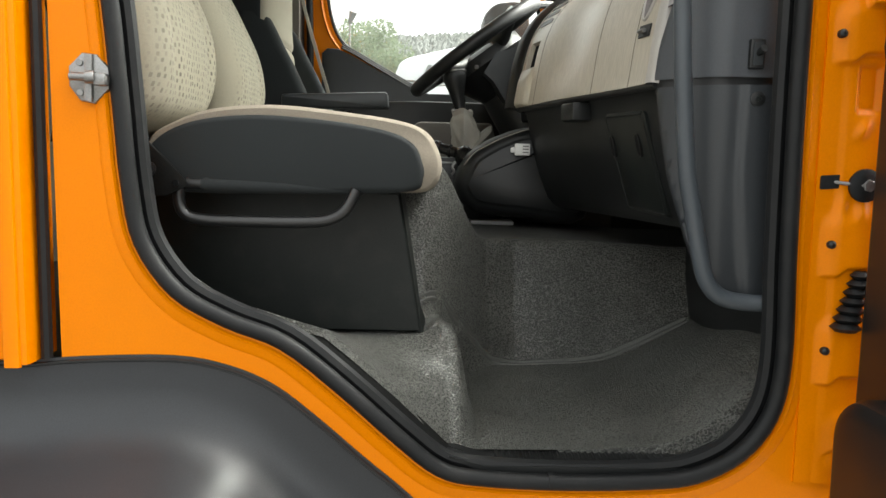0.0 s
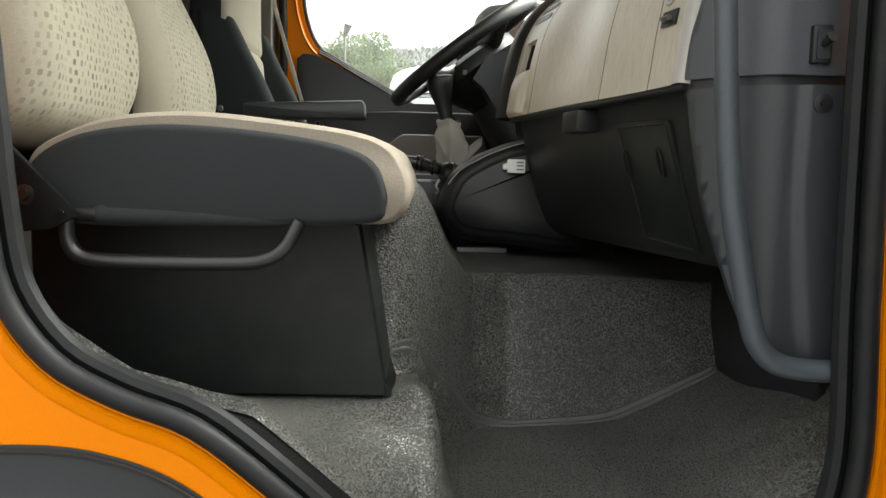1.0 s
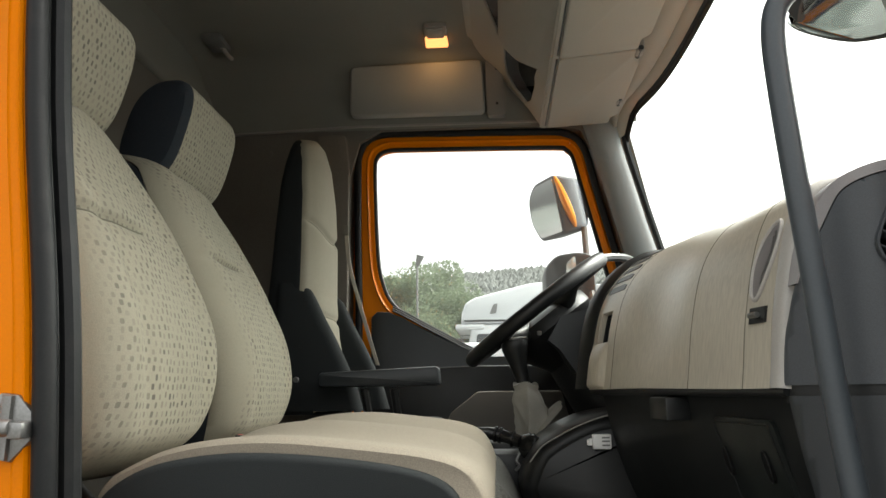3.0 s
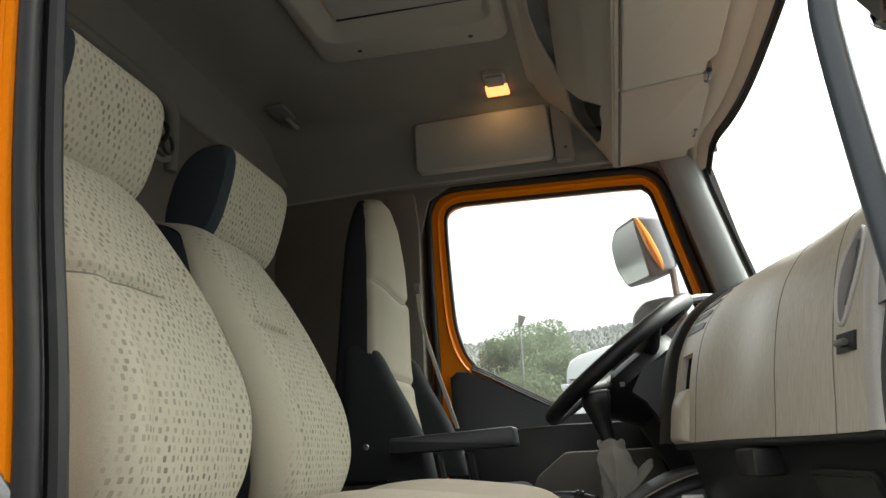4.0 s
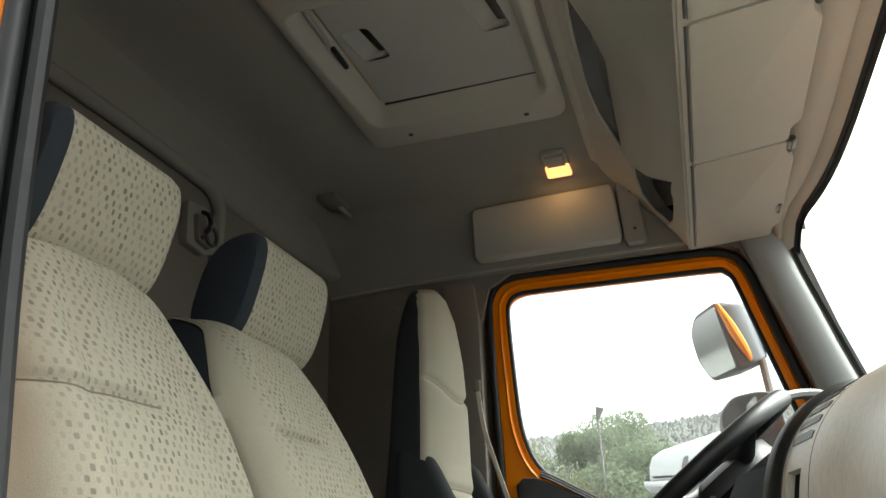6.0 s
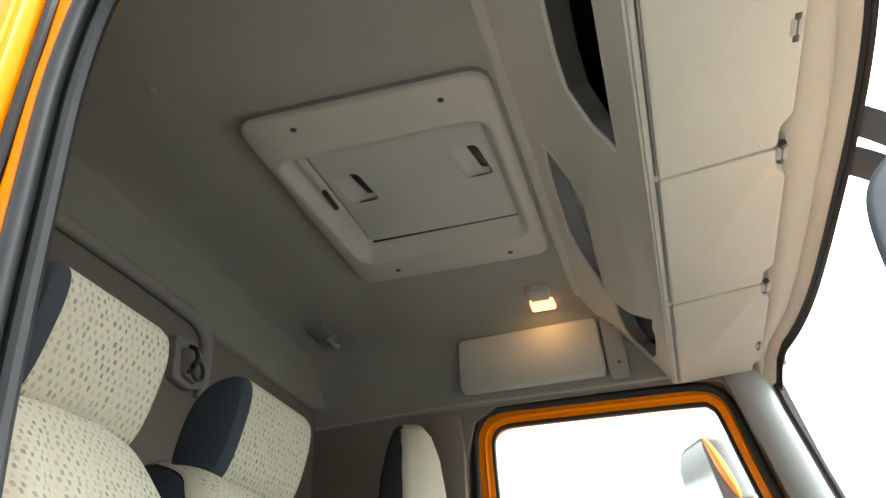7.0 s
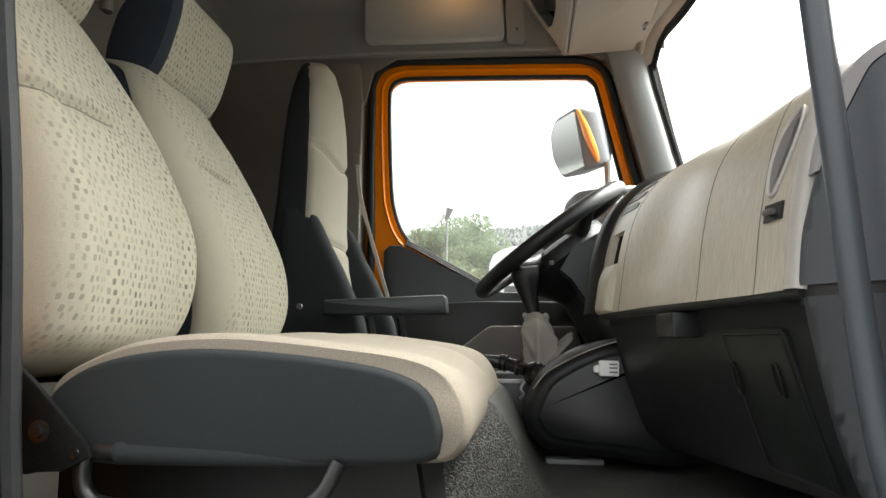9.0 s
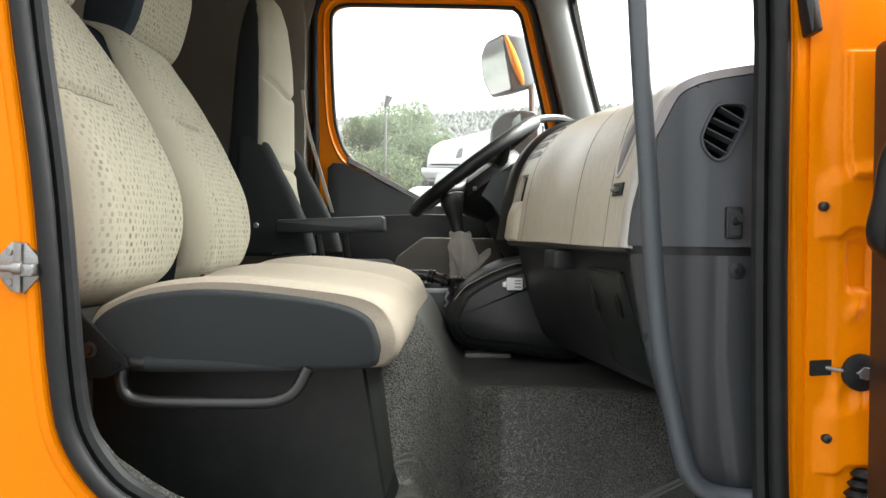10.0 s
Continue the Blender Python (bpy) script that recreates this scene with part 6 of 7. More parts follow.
    part("back_shell", bm, NAVY, parent, "dark blue cloth side and back")
    # stitched seam lying in the crease
    bm = bmesh.new()
    _, yn, yf = edges((crease_z - z0) / (z1 - z0))
    line = []
    for k in range(31):
        y = crease_y[0] + (crease_y[1] - crease_y[0]) * k / 30
        a = (y - yn) / (yf - yn)
        b = (crease_z + 0.0015 * math.sin(9 * y) - z0) / (z1 - z0)
        line.append(Vector(front(a, b)) + Vector((0.0004, 0, 0)))
    tube(bm, line, 0.0015, 5)
    part("cross_seam", bm, SEAM, parent)


def make_headrest(name, label, cy, w, x, z0, z1):
    h = thing(name, label, "headrest", group="passenger headrests", at=(0, 0, 0))
    zc, hz, hx = (z0 + z1) / 2, (z1 - z0) / 2, 0.062
    lean = -0.26

    def ring(y, s, flat=1.0):
        out = []
        for k in range(36):
            a = 2 * math.pi * k / 36
            c, sn = math.cos(a), math.sin(a)
            px = math.copysign(abs(c) ** 0.74, c) * hx * s
            pz = math.copysign(abs(sn) ** 0.70, sn) * hz * s * (0.96 + 0.09 * c)
            out.append((x - hx + px - lean * pz, y, zc + pz))
        return out

    cut = cy - w / 2 + 0.030
    bm = bmesh.new()
    layer = bm.loops.layers.uv.new("UVMap")
    ys = [(cut, 1.0)] + [(cut + (cy + w / 2 - 0.03 - cut) * t, 1.0) for t in (0.2, 0.4, 0.6, 0.8, 1.0)] + [(cy + w / 2 - 0.012, 0.965), (cy + w / 2 - 0.003, 0.89), (cy + w / 2, 0.74)]
    loft(bm, [ring(y, s) for y, s in ys])
    for f in bm.faces:
        for lp in f.loops:
            p = lp.vert.co
            lp[layer].uv = (p.y - cy, p.z - z0 + 0.13 + (p.x if abs(f.normal.z) > 0.7 else 0))
    part("cover", bm, DOTTED, h, angle=60)
    bm = bmesh.new()
    loft(bm, [ring(y, s) for y, s in ((cy - w / 2, 0.74), (cy - w / 2 + 0.003, 0.89), (cy - w / 2 + 0.012, 0.965), (cut + 0.0005, 0.998))])
    part("end_cap", bm, NAVY, h, "dark blue cloth end")
    # dark cloth wraps the rear half as well
    bm = bmesh.new()
    rs = []
    for y in (cut - 0.002, cut + 0.02, cy, cy + w / 2 - 0.03):
        full = ring(y, 1.006)
        rs.append([p for k, p in enumerate(full) if 12 <= k <= 24])
    loft(bm, rs, closed=False)
    part("rear_cover", bm, NAVY, h)
    for dy in (-0.05, 0.05):
        bm = bmesh.new()
        tube(bm, [(x - 0.070, cy + dy, z0 + 0.02), (x - 0.09, cy + dy, z0 - 0.06)], 0.006, 8)
        part("post", bm, STEEL, h)


def make_passenger_seat():
    s = thing("passenger_bench", "beige and charcoal cloth double passenger bench on a black box", "seat")
    # cushion sections run across the cab
    prof = [(-0.455, 0.425), (-0.452, 0.470), (-0.438, 0.500), (-0.405, 0.520), (-0.36, 0.538), (-0.30, 0.548), (-0.23, 0.550), (-0.14, 0.543), (-0.05, 0.532), (0.000, 0.515), (0.022, 0.485),
            (0.028, 0.455), (0.018, 0.428), (-0.010, 0.416), (-0.10, 0.416), (-0.25, 0.412), (-0.40, 0.412)]
    P = [(p.x, p.y) for p in spline([(x, z, 0) for x, z in prof], 4, closed=True)]
    c = Vector((-0.21, 0.475))

    def ring(y, s, hump):
        out = []
        for x, z in P:
            f = smoothstep(0.46, 0.55, z)
            out.append((c.x + (x - c.x) * (1 - 0.35 * (1 - s)), y, c.y + (z - c.y) * s + hump * f + 0.0012 * noise.noise(Vector((x * 7, y * 7, z * 5)))))
        return out

    rings = []
    ys = [0.136, 0.139, 0.143, 0.148, 0.154, 0.161, 0.170] + [0.18 + 0.04 * k for k in range(19)] + [0.93, 0.945, 0.955, 0.96]
    for y in ys:
        e = min((y - 0.130) / 0.03, (0.966 - y) / 0.03)
        sc = 1.0 - 0.15 * max(0.0, 1 - max(e, 0)) ** 2
        hump = 0.002 - 0.010 * math.exp(-((y - 0.32) / 0.07) ** 2) + 0.009 * math.exp(-((y - 0.50) / 0.06) ** 2) - 0.012 * math.exp(-((y - 0.66) / 0.05) ** 2) + 0.015 * math.exp(-((y - 0.84) / 0.08) ** 2)
        rings.append(ring(y, sc, hump))
    bm = bmesh.new()
    loft(bm, rings)
    cu = part("cushion", bm, CUSHION, s, angle=60)
    # charcoal side panel set into the near end
    side = [(-0.443, 0.425), (-0.441, 0.470), (-0.417, 0.500), (-0.37, 0.522), (-0.30, 0.533), (-0.23, 0.534), (-0.14, 0.527), (-0.06, 0.514), (-0.018, 0.494), (-0.003, 0.462), (-0.002, 0.440), (-0.016, 0.420), (-0.10, 0.415), (-0.25, 0.410), (-0.38, 0.410)]
    S = [(p.x, p.y) for p in spline([(x, z, 0) for x, z in side], 4, closed=True)]
    bm = bmesh.new()
    rs = []
    for d, y in ((0.0, 0.142), (0.0, 0.134), (0.004, 0.129), (0.012, 0.125), (0.03, 0.121), (0.05, 0.120)):
        rs.append([(c.x + (x - c.x) * (1 - d * 0.9), y, c.y + (z - c.y) * (1 - d * 3.2)) for x, z in S])
    loft(bm, rs)
    part("side_panel", bm, CHARCOAL, cu, "charcoal cloth side")
    make_backrest(s, 0.088, 0.474, 0.836, (0.10, 0.29))
    make_backrest(s, 0.508, 0.938, 0.852, (0.56, 0.74), crisp=True)
    # black sheet-steel box under the cushion
    bm = bmesh.new()
    rs = []
    for y in (0.250, 0.256, 0.94, 0.946):
        e = 0.004 if y in (0.250, 0.946) else 0.0
        rs.append([(-0.50 + e, y, 0.162 + e), (0.0 - e, y, 0.162 + e), (-0.042 - e, y, 0.412 - e), (-0.50 + e, y, 0.412 - e)])
    loft(bm, rs)
    bx = part("seat_box", bm, BLACKSTEEL, s, angle=20)
    bm = bmesh.new()
    slab(bm, [(-0.004, 0.185), (0.005, 0.162), (0.008, 0.154), (0.001, 0.152), (-0.010, 0.165)], "y", 0.252, 0.90, bevel=0.002)
    part("toe_flange", bm, BLACKSTEEL, bx)
    # pivot bracket, bolt, tube and fold handle
    bm = bmesh.new()
    slab(bm, [(-0.50, 0.549), (-0.440, 0.500), (-0.374, 0.434), (-0.370, 0.420), (-0.40, 0.405), (-0.50, 0.400)], "y", 0.100, 0.106, bevel=0.0015)
    br = part("pivot_bracket", bm, EDGING, s, "matt black steel plate")
    bm = bmesh.new()
    box(bm, -0.50, -0.44, 0.106, 0.30, 0.40, 0.412, 0.002)
    part("bracket_foot", bm, EDGING, br)
    quick("bolt", br, GLOSSBLACK, disc, (-0.428, 0.101, 0.446), (0, -1, 0), 0.008, 0.008, 6)
    quick("washer", br, TUBEBLACK, disc, (-0.428, 0.1005, 0.446), (0, -1, 0), 0.012, 0.002, 18)
    quick("pivot_pin", br, GLOSSBLACK, disc, (-0.386, 0.104, 0.424), (0, -1, 0), 0.006, 0.006, 10)
    bm = bmesh.new()
    tube(bm, [(-0.376, 0.124, 0.424), (-0.350, 0.124, 0.4235)], 0.0098, 14)
    part("pivot_tube", bm, TUBEBLACK, s)
    bm = bmesh.new()
    tube(bm, [(-0.352, 0.125, 0.4235), (-0.344, 0.125, 0.4235), (-0.340, 0.126, 0.423), (-0.26, 0.127, 0.4215), (-0.15, 0.129, 0.420), (-0.04, 0.132, 0.420)], [0.0118, 0.0122, 0.0112, 0.0108, 0.0085, 0.004], 14)
    part("rolled_edge", bm, CHARCOAL, s)
    bm = bmesh.new()
    tube(bm, spline([(-0.386, 0.120, 0.424), (-0.388, 0.120, 0.398), (-0.380, 0.120, 0.377), (-0.358, 0.120, 0.368), (-0.30, 0.120, 0.366), (-0.19, 0.120, 0.367), (-0.150, 0.120, 0.372), (-0.125, 0.121, 0.388), (-0.108, 0.124, 0.420)], 6), 0.0095, 14)
    part("fold_handle", bm, TUBEBLACK, s, "black bent steel tube handle")


make_passenger_seat()
make_headrest("headrest", "dotted beige cloth headrest with a dark blue end", 0.272, 0.268, -0.574, 1.012, 1.222)
make_headrest("headrest", "dotted beige cloth headrest with a dark blue end", 0.797, 0.302, -0.590, 1.030, 1.250)


def make_driver_seat():
    s = thing("driver_seat", "tall beige driver's seat with black sides and an armrest", "seat")
    zs = [0.56, 0.66, 0.78, 0.90, 1.05, 1.20, 1.32, 1.38, 1.405]
    xs = [-0.44, -0.455, -0.480, -0.490, -0.490, -0.495, -0.508, -0.525, -0.545]
    CY = 1.555

    def half(z):
        return interp(z, [0.56, 0.90, 1.10, 1.25, 1.34, 1.38, 1.405], [0.185, 0.180, 0.168, 0.145, 0.112, 0.085, 0.045])

    def front(a, b):
        u, z = 2 * a - 1, 0.56 + 0.845 * b
        x = interp(z, zs, xs) + 0.018 * (1 - u * u) - 0.028 * abs(u) ** 6
        x -= 0.010 * math.exp(-((z - 1.075 - 0.045 * u * u) / 0.011) ** 2) + 0.008 * math.exp(-((z - 0.835) / 0.011) ** 2)
        return (x, CY + half(z) * u, z)

    def back(a, b):
        u, z = 2 * a - 1, 0.56 + 0.845 * b
        return (interp(z, zs, xs) - 0.040, CY + half(z) * u, z - 0.004)

    bm = bmesh.new()
    grid_pillow(bm, front, back, 36, 170)
    part("front_cover", bm, BEIGE, s, angle=60)
    for z0, bend in ((1.075, 0.045), (0.835, 0.0)):
        bm = bmesh.new()
        tube(bm, [Vector(front(k / 30, (z0 + bend * (2 * k / 30 - 1) ** 2 - 0.56) / 0.845)) for k in range(1, 30)], 0.0014, 5)
        part("cross_seam", bm, SEAM, s)
    # dark cloth side and back, full depth
    bm = bmesh.new()
    rings = []
    for z in (0.55, 0.62, 0.70, 0.78, 0.86, 0.95, 1.05, 1.15, 1.24, 1.31, 1.36, 1.385, 1.400):
        xf = interp(z, zs, xs) - 0.028
        xb = interp(z, [0.55, 0.79, 0.955, 1.22, 1.336, 1.40], [-0.66, -0.640, -0.626, -0.614, -0.604, -0.592])
        h = half(z) + 0.004
        rings.append([(x, y, z) for x, y in rounded([(xf, CY - h), (xf, CY + h), (xb, CY + h * 0.9), (xb, CY - h * 0.9)], 0.026, 4)])
    loft(bm, rings)
    part("back_shell", bm, CHARCOAL, s, "dark cloth side and back")
    # side bolsters standing forward of the cushioned face
    for sy in (-1, 1):
        bm = bmesh.new()
        rs = []
        for z, xf in ((0.56, -0.345), (0.62, -0.362), (0.69, -0.392), (0.76, -0.425), (0.82, -0.458), (0.875, -0.484), (0.905, -0.500), (0.925, -0.520)):
            w = 0.036 - 0.014 * smoothstep(0.84, 0.925, z)
            cy = CY + sy * (half(z) - 0.026)
            if sy > 0:
                xf += 0.030
            rs.append([(x, y, z) for x, y in rounded([(xf, cy - w), (xf, cy + w), (-0.60, cy + w + 0.004), (-0.60, cy - w - 0.004)], 0.030, 5)])
        loft(bm, rs)
        part("bolster", bm, CHARCOAL, s)
    bm = bmesh.new()
    box(bm, -0.50, -0.12, 1.27, 1.73, 0.42, 0.535, 0.04, 4)
    part("cushion", bm, CHARCOAL, s)
    bm = bmesh.new()
    box(bm, -0.48, -0.08, 1.30, 1.70, 0.12, 0.45, 0.02)
    part("pedestal", bm, BLACK, s)
    bm = bmesh.new()
    slab(bm, rounded([(-0.445, 0.624), (-0.118, 0.627), (-0.123, 0.677), (-0.445, 0.663)], 0.010), "y", 1.27, 1.335, bevel=0.007)
    ar = part("armrest", bm, GREYPLASTIC, s, "dark grey padded armrest")
    quick("pivot_screw", ar, STEEL, disc, (-0.505, 1.272, 0.645), (0, -1, 0), 0.008, 0.006, 10)
    for x in (-0.325, -0.245):
        bm = bmesh.new()
        tube(bm, [(x, 1.30, 0.62), (x + 0.01, 1.31, 0.55)], 0.012, 8)
        part("lever", bm, BLACK, s)
    b = thing("seat_belt", "beige seat belt webbing beside the driver's seat", "seat belt")
    bm = bmesh.new()
    pts = spline([(-0.47, 1.745, 1.15), (-0.455, 1.74, 1.03), (-0.42, 1.745, 0.90), (-0.36, 1.75, 0.70)], 5)
    loft(bm, [[(p.x - 0.006, p.y + 0.003, p.z), (p.x - 0.006, p.y - 0.003, p.z), (p.x + 0.006, p.y - 0.003, p.z), (p.x + 0.006, p.y + 0.003, p.z)] for p in pts])
    part("webbing", bm, BELT, b)
    bm = bmesh.new()
    box(bm, -0.482, -0.460, 1.735, 1.753, 1.14, 1.175, 0.004)
    part("guide", bm, REARCLOTH, b)


make_driver_seat()


def make_grab_rail():
    g = thing("grab_rail", "dark grey painted steel grab rail beside the door opening", "grab rail")
    pts = [(0.565, 0.072, 0.252), (0.510, 0.078, 0.252), (0.472, 0.08, 0.260), (0.449, 0.08, 0.283), (0.436, 0.08, 0.320), (0.419, 0.08, 0.396), (0.405, 0.08, 0.470), (0.392, 0.08, 0.60), (0.384, 0.08, 0.71), (0.374, 0.08, 0.83), (0.366, 0.08, 0.95),
           (0.365, 0.08, 1.015), (0.374, 0.08, 1.050), (0.400, 0.08, 1.074), (0.44, 0.078, 1.086), (0.53, 0.07, 1.10)]
    bm = bmesh.new()
    pts = [(0.1 + (x - 0.1) * 0.958, y - 0.036, 0.57 + (z - 0.57) * 0.958) for x, y, z in pts]
    tube(bm, spline(pts, 6), 0.0132, 16)
    part("tube", bm, TUBE, g)
    for p, ax in (((0.532, 0.038, 0.265), (1, 0, 0)), ((0.50, 0.036, 1.076), (1, -0.1, 0.15))):
        quick("flange", g, BLACK, disc, p, ax, 0.022, 0.012, 18)


make_grab_rail()


# ---- mirrors outside ----
def make_door_mirror():
    m = thing("door_mirror", "grey door mirror with an amber indicator strip", "mirror")
    # turned so that the glass looks back along the lorry
    fr = Matrix.Translation((0.296, 2.20, 1.34)) @ Matrix.Rotation(radians(28), 4, "Z") @ Matrix.Rotation(radians(-11.2), 4, "Y")

    def at(a, d, z):
        return fr @ Vector((d, a, z))

    shape = rounded([(0.0, -0.118), (0.185, -0.118), (0.235, -0.03), (0.225, 0.07), (0.165, 0.122), (0.0, 0.127)], 0.03)
    bm = bmesh.new()
    loft(bm, [[at(a, d, z) for a, z in inset_outline(shape, i)] for d, i in ((0.0, 0.006), (0.006, 0.0), (0.09, 0.004), (0.135, 0.03), (0.15, 0.07))])
    part("housing", bm, MIRRORGREY, m, angle=50)
    bm = bmesh.new()
    loft(bm, [[at(a, d, z) for a, z in inset_outline(shape, i)] for d, i in ((-0.003, 0.014), (0.002, 0.012))])
    part("glass", bm, MIRROR, m, "mirror glass", smooth=False)
    bm = bmesh.new()
    pts = spline([at(-0.004, 0.0, 0.118), at(-0.010, 0.012, 0.06), at(-0.012, 0.024, 0.0), at(-0.010, 0.040, -0.06), at(-0.004, 0.050, -0.095)], 6)
    tube(bm, pts, [0.005 + 0.012 * math.sin(math.pi * k / (len(pts) - 1)) for k in range(len(pts))], 8)
    part("indicator", bm, AMBER, m, "amber indicator lens")
    bm = bmesh.new()
    tube(bm, spline([(0.395, 2.26, 1.26), (0.398, 2.25, 1.15), (0.402, 2.22, 1.05), (0.41, 2.15, 0.92), (0.44, 2.06, 0.86)], 5), 0.013, 8)
    part("arm", bm, GREYPANEL, m)
    bm = bmesh.new()
    slab(bm, rounded([(0.228, 0.93), (0.225, 1.085), (0.272, 1.135), (0.36, 1.148), (0.42, 1.135), (0.425, 0.95)], 0.025), "y", 2.18, 2.36, bevel=0.02)
    lo = part("wide_angle_housing", bm, BLACK, m)
    bm = bmesh.new()
    slab(bm, rounded([(0.305, 0.99), (0.31, 1.10), (0.345, 1.130), (0.35, 1.02)], 0.012), "y", 2.172, 2.181)
    part("wide_angle_glass", bm, MIRROR, lo)


make_door_mirror()


def make_front_mirror():
    m = thing("front_mirror", "front close-view mirror on two grey arms ahead of the windscreen", "mirror")
    for pts in (((0.66, 1.06, 1.87), (0.69, 0.98, 1.78), (0.72, 0.86, 1.63), (0.77, 0.80, 1.50)), ((0.66, 1.21, 1.86), (0.69, 1.12, 1.77), (0.72, 0.98, 1.62), (0.77, 0.92, 1.48))):
        bm = bmesh.new()
        rows = []
        for p in spline(pts, 5):
            c = Vector(p)
            rows.append([c + Vector((dx, dy, dz)) for dx, dy, dz in ((-0.010, 0.030, -0.024), (-0.014, 0.0, 0.0), (-0.010, -0.030, 0.024), (0.010, -0.030, 0.024), (0.014, 0.0, 0.0), (0.010, 0.030, -0.024))])
        loft(bm, rows)
        part("arm", bm, MIRRORGREY, m)
    out = [(p.x, p.y) for p in spline([(y, z, 0) for y, z in ((1.02, 1.486), (0.94, 1.515), (0.82, 1.545), (0.66, 1.51), (0.59, 1.40), (0.65, 1.295), (0.787, 1.325), (0.92, 1.40))], 5, closed=True)]
    lean = lambda z: 0.80 - 0.35 * (z - 1.40)  # noqa: E731
    bm = bmesh.new()
    loft(bm, [[(lean(z) + d, y, z) for y, z in inset_outline(out, i)] for d, i in ((-0.004, 0.004), (0.0, 0.0), (0.03, 0.004), (0.055, 0.02), (0.065, 0.035))])
    part("housing", bm, BLACK, m)
    bm = bmesh.new()
    loft(bm, [[(lean(z) - d, y, z) for y, z in inset_outline(out, i)] for d, i in ((0.003, 0.005), (0.007, 0.016), (0.010, 0.032))])
    part("glass", bm, MIRROR, m, "convex mirror glass")


make_front_mirror()


# ---- the yard beyond the driver's window ----
def leafy(bm, centre, radii, count, size, rng):
    """Leaf clusters scattered through an uneven crown."""
    for _ in range(count):
        while True:
            p = Vector((rng.uniform(-1, 1), rng.uniform(-1, 1), rng.uniform(-1, 1)))
            if 0.15 < p.length < 1.0 + 0.25 * noise.noise(p * 2.3 + Vector(centre)):
                break
        c = Vector(centre) + Vector((p.x * radii[0], p.y * radii[1], p.z * radii[2]))
        q = Euler((rng.uniform(0, 6.3), rng.uniform(0, 6.3), rng.uniform(0, 6.3))).to_matrix()
        s = size * rng.uniform(0.6, 1.4)
        vs = [bm.verts.new(c + q @ Vector(k) * s) for k in ((-1, -0.4, 0), (0, -0.6, 0.2), (1, 0, 0), (0, 0.6, 0.2))]
        bm.faces.new(vs)


def make_tree(x, y, h, w, seed, label):
    rng = random.Random(seed)
    t = thing("tree", label, "tree", group="trees at the yard edge", at=(x, y, -1.0))
    bm = bmesh.new()
    tube(bm, [(0, 0, 0), (0.1, 0, h * 0.3), (0.0, 0.1, h * 0.6), (0.1, 0, h * 0.85)], [0.16, 0.12, 0.08, 0.03], 8)
    for _ in range(9):
        a, z = rng.uniform(0, 6.3), h * rng.uniform(0.2, 0.6)
        tube(bm, [(0.05, 0, z), (w * 0.18 * math.cos(a), w * 0.18 * math.sin(a), z + h * 0.08), (w * 0.28 * math.cos(a), w * 0.28 * math.sin(a), z + h * 0.13)], [0.06, 0.04, 0.015], 5)
    part("trunk", bm, BARK, t)
    bm = bmesh.new()
    for _ in range(16):
        a, r = rng.uniform(0, 6.3), w * rng.uniform(0.05, 0.45)
        z = h * rng.uniform(0.22, 0.86)
        s = w * rng.uniform(0.24, 0.38) * (1.15 - 0.5 * z / h)
        leafy(bm, (r * math.cos(a), r * math.sin(a), z), (s, s, s * 1.1), 1100, 0.06, rng)
    part("crown", bm, LEAF, t, smooth=False)


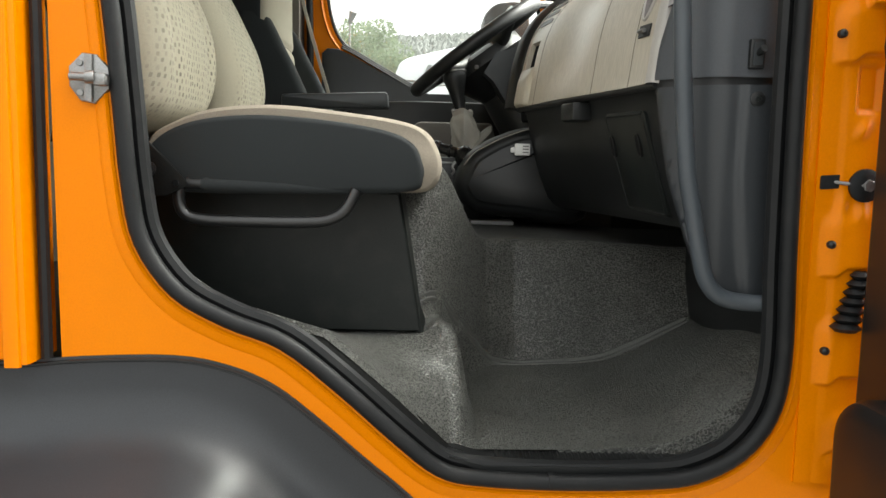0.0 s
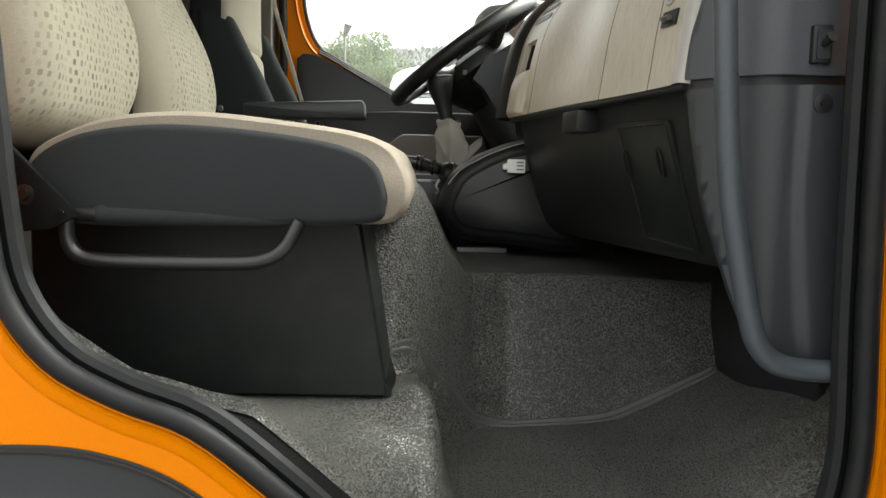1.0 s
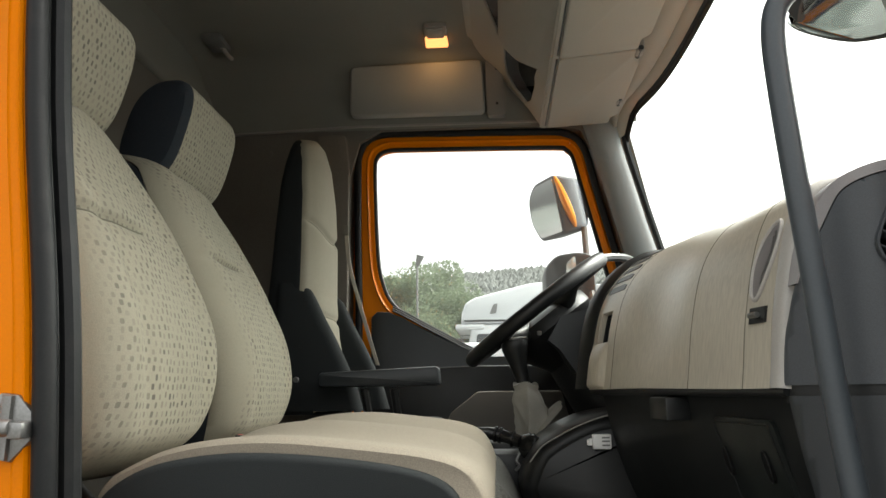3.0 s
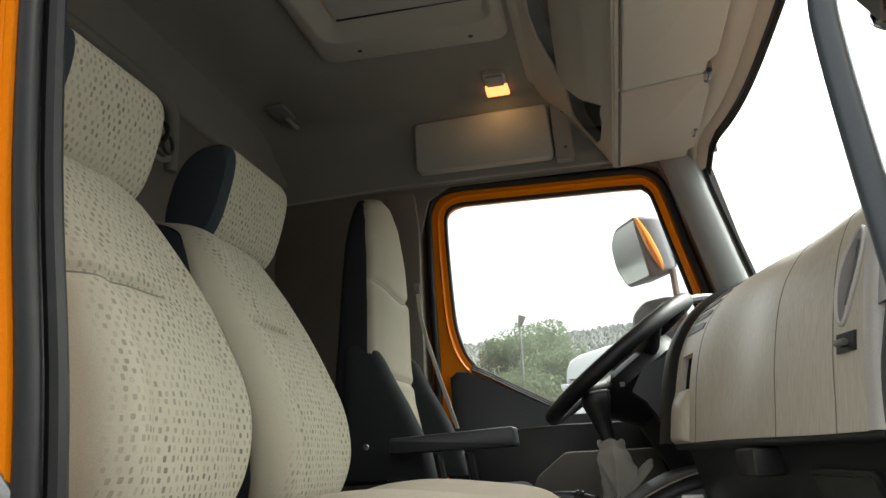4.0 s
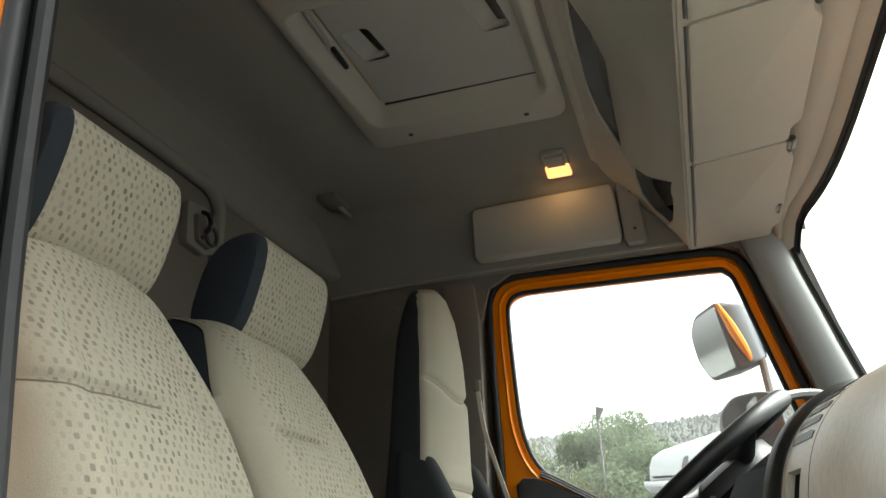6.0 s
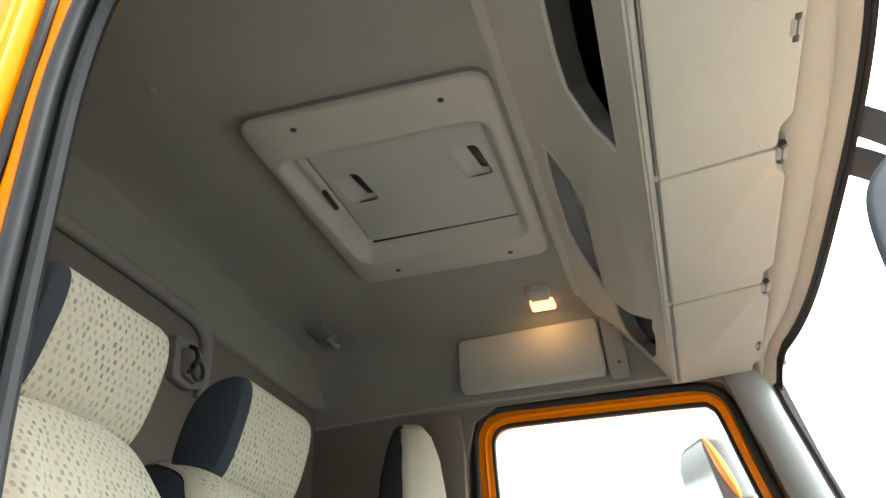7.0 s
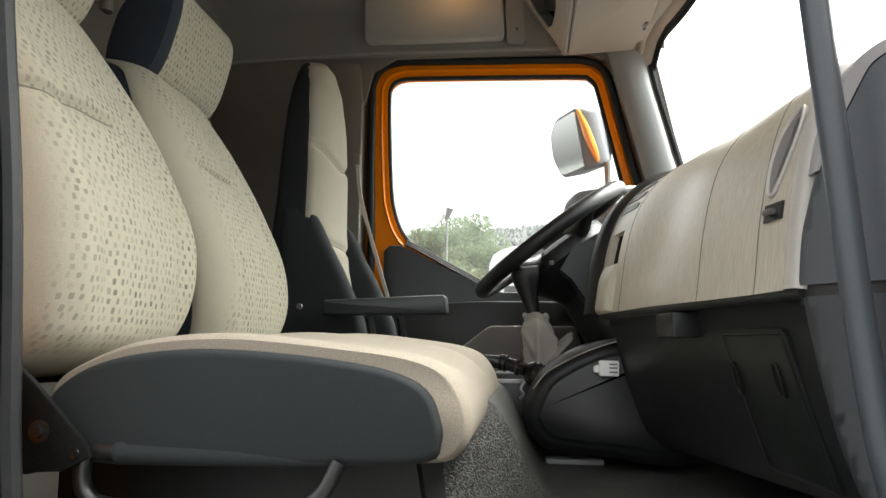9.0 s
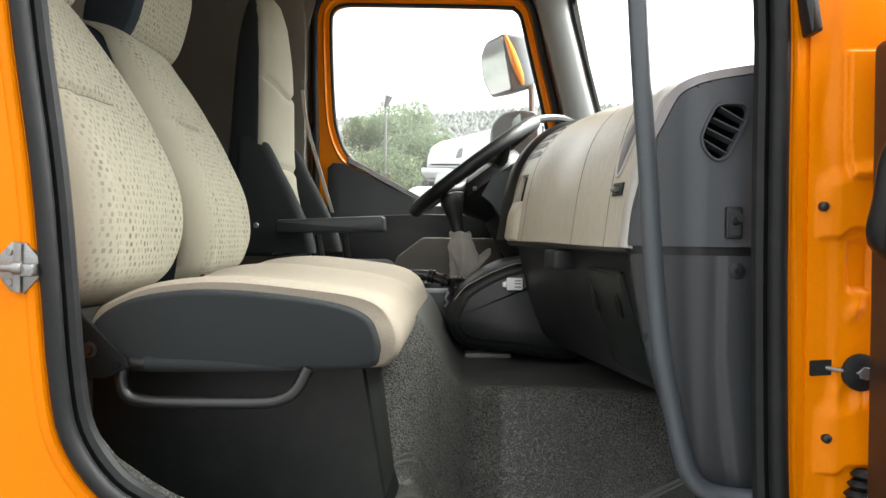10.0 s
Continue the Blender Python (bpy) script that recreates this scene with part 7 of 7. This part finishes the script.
def make_yard():
    for x, y, h, w, sd in ((-3.3, 31, 7.6, 3.4, 1), (-4.6, 32, 7.0, 3.4, 2), (-2.1, 30, 6.4, 3.4, 3), (-6.0, 31.5, 6.0, 3.8, 4), (-0.9, 30, 6.0, 3.6, 5), (-3.0, 29, 5.4, 4.4, 6), (0.4, 30.5, 5.6, 3.8, 7), (2.4, 31, 5.2, 4.0, 8), (-8.5, 33, 5.4, 4.5, 9)):
        make_tree(x, y, h, w, sd, "bushy green broadleaf tree at the yard edge")
    # forested ridge
    rng = random.Random(11)
    bm = bmesh.new()
    xs = [-1040 + 13 * k for k in range(101)]
    crest = lambda x: (73.5 + 3 * smoothstep(-120, 120, x) + 3 * math.sin(x / 47.0)) * (1 - 0.74 * smoothstep(-280, -480, x))  # noqa: E731
    V = [[bm.verts.new((x, 300 + 160 * t, -1 + crest(x) * t ** 0.8)) for t in (0, 0.25, 0.5, 0.75, 1.0)] for x in xs]
    for a, b in zip(V, V[1:]):
        for j in range(4):
            bm.faces.new((a[j], b[j], b[j + 1], a[j + 1]))
    for k in range(13000):
        x, t = rng.uniform(-250, 255) if k < 11000 else rng.uniform(-1030, -250), rng.random() ** 0.6
        z = -1 + crest(x) * t ** 0.8
        h, r = rng.uniform(1.2, 3.4), rng.uniform(1.6, 3.2)
        if k >= 11000:
            h, r = 3 * h, 2 * r
        c = Vector((x, 300 + 160 * t, z))
        n = 6
        base = [bm.verts.new(c + Vector((r * math.cos(2 * math.pi * k / n), r * math.sin(2 * math.pi * k / n), 0))) for k in range(n)]
        top = bm.verts.new(c + Vector((rng.uniform(-0.4, 0.4), 0, h)))
        for k in range(n):
            bm.faces.new((base[k], base[(k + 1) % n], top))
    me = bpy.data.meshes.new("forest_ridge")
    bm.to_mesh(me)
    bm.free()
    me.materials.append(CONIFER)
    tagged(new("forest_ridge", me), "hazy conifer-covered ridge far behind the yard", "forest", kind="stuff")
    # lamp post
    p = thing("street_lamp", "slim grey lamp post with a floodlight head", "street lamp", at=(0, 0, 0))
    bm = bmesh.new()
    tube(bm, [(-2.87, 27, -1.0), (-2.87, 27, 5.38)], [0.06, 0.035], 8)
    part("post", bm, GREYPANEL, p)
    bm = bmesh.new()
    tube(bm, [(-2.87, 27, 5.34), (-2.74, 26.9, 5.72)], [0.07, 0.15], 8, flat=0.5)
    part("lamp_head", bm, GREYPANEL, p)
    # white lorry: roof fairing, windscreen below it, side door
    t = thing("white_lorry", "parked white lorry cab across the yard", "lorry", at=(0, 0, 0))
    bm = bmesh.new()
    prof = [(-0.52, -0.3), (-0.60, 0.9), (-0.46, 1.78), (-0.44, 1.90), (1.6, 1.90), (1.6, -0.3)]
    slab(bm, rounded(prof, 0.10), "y", 13.4, 15.7, bevel=0.06)
    part("cab", bm, TRUCKWHITE, t)
    bm = bmesh.new()
    prof = [(-0.64, 1.90), (-0.62, 2.12), (-0.55, 2.30), (-0.38, 2.40), (0.03, 2.50), (0.6, 2.64), (1.6, 2.76), (1.6, 1.90)]
    slab(bm, rounded(prof, 0.05), "y", 13.40, 15.70, bevel=0.08)
    part("roof_fairing", bm, TRUCKWHITE, t)
    bm = bmesh.new()
    slab(bm, rounded([(-0.10, 2.08), (0.02, 2.10), (0.05, 2.28), (-0.03, 2.26)], 0.02), "y", 13.385, 13.43)
    part("fairing_window", bm, GREYPANEL, t)
    bm = bmesh.new()
    box(bm, -0.74, -0.20, 13.38, 15.70, 1.80, 1.90, 0.03)
    part("sun_shield", bm, TRUCKWHITE, t)
    bm = bmesh.new()
    loft(bm, [[(-0.615, y, 0.92), (-0.455, y, 1.72), (-0.43, y, 1.72), (-0.59, y, 0.92)] for y in (13.55, 15.55)])
    part("windscreen", bm, DARKGLASS, t)
    bm = bmesh.new()
    slab(bm, rounded([(-0.40, 0.95), (0.75, 0.95), (0.75, 1.70), (-0.34, 1.72)], 0.06), "y", 13.385, 13.42)
    part("side_window", bm, DARKGLASS, t)
    bm = bmesh.new()
    box(bm, -0.72, -0.58, 13.05, 13.30, 1.15, 1.62, 0.04)
    part("mirror", bm, BLACK, t)
    bm = bmesh.new()
    box(bm, -0.72, -0.40, 13.4, 15.7, -0.75, -0.15, 0.06)
    part("bumper", bm, GREYPANEL, t)
    bm = bmesh.new()
    box(bm, 1.75, 7.5, 13.35, 15.75, 0.1, 2.6, 0.04)
    part("box_body", bm, TRUCKWHITE, t)
    for x in (0.5, 5.8):
        quick("wheel", t, RUBBER, disc, (x, 13.4, -0.5), (0, 1, 0), 0.5, 0.3, 28)
    c = thing("white_van", "parked white van in front of the lorry", "van", at=(0, 0, 0))
    bm = bmesh.new()
    prof = [(-1.9, -0.75), (-1.95, -0.1), (-1.5, 0.25), (-0.95, 1.10), (-0.70, 1.36), (2.4, 1.40), (2.5, -0.75)]
    slab(bm, rounded(prof, 0.12), "y", 10.4, 12.2, bevel=0.12)
    part("body", bm, TRUCKWHITE, c)
    bm = bmesh.new()
    slab(bm, rounded([(-1.15, 0.35), (-0.75, 1.02), (-0.1, 1.05), (-0.1, 0.35)], 0.04), "y", 10.38, 10.42)
    part("side_glass", bm, DARKGLASS, c)
    bm = bmesh.new()
    loft(bm, [[(-1.46, y, 0.34), (-0.95, y, 1.14), (-0.92, y, 1.14), (-1.43, y, 0.34)] for y in (10.6, 12.0)])
    part("windscreen", bm, DARKGLASS, c)
    for x in (-1.2, 1.6):
        quick("wheel", c, RUBBER, disc, (x, 10.4, -0.66), (0, 1, 0), 0.34, 0.2, 24)


make_yard()


def make_buckle():
    b = thing("belt_buckle", "seat belt buckle with a red release button between the backrests", "buckle")
    at = Matrix.Translation((-0.366, 0.500, 0.531)) @ pose(0, 0, 0, 0, 4, 12)
    bm = bmesh.new()
    box(bm, -0.034, 0.024, -0.014, 0.014, -0.010, 0.006, 0.003)
    body = part("body", bm, BLACK, b)
    bm = bmesh.new()
    box(bm, -0.030, -0.022, -0.010, 0.008, -0.004, 0.0064, 0.001)
    part("release_button", bm, REDPLASTIC, body, "red release button")
    bm = bmesh.new()
    box(bm, 0.000, 0.036, -0.012, 0.012, -0.002, 0.0055, 0.0015)
    part("tongue", bm, STEEL, b)
    for ob in b.children:
        ob.matrix_basis = at


make_buckle()
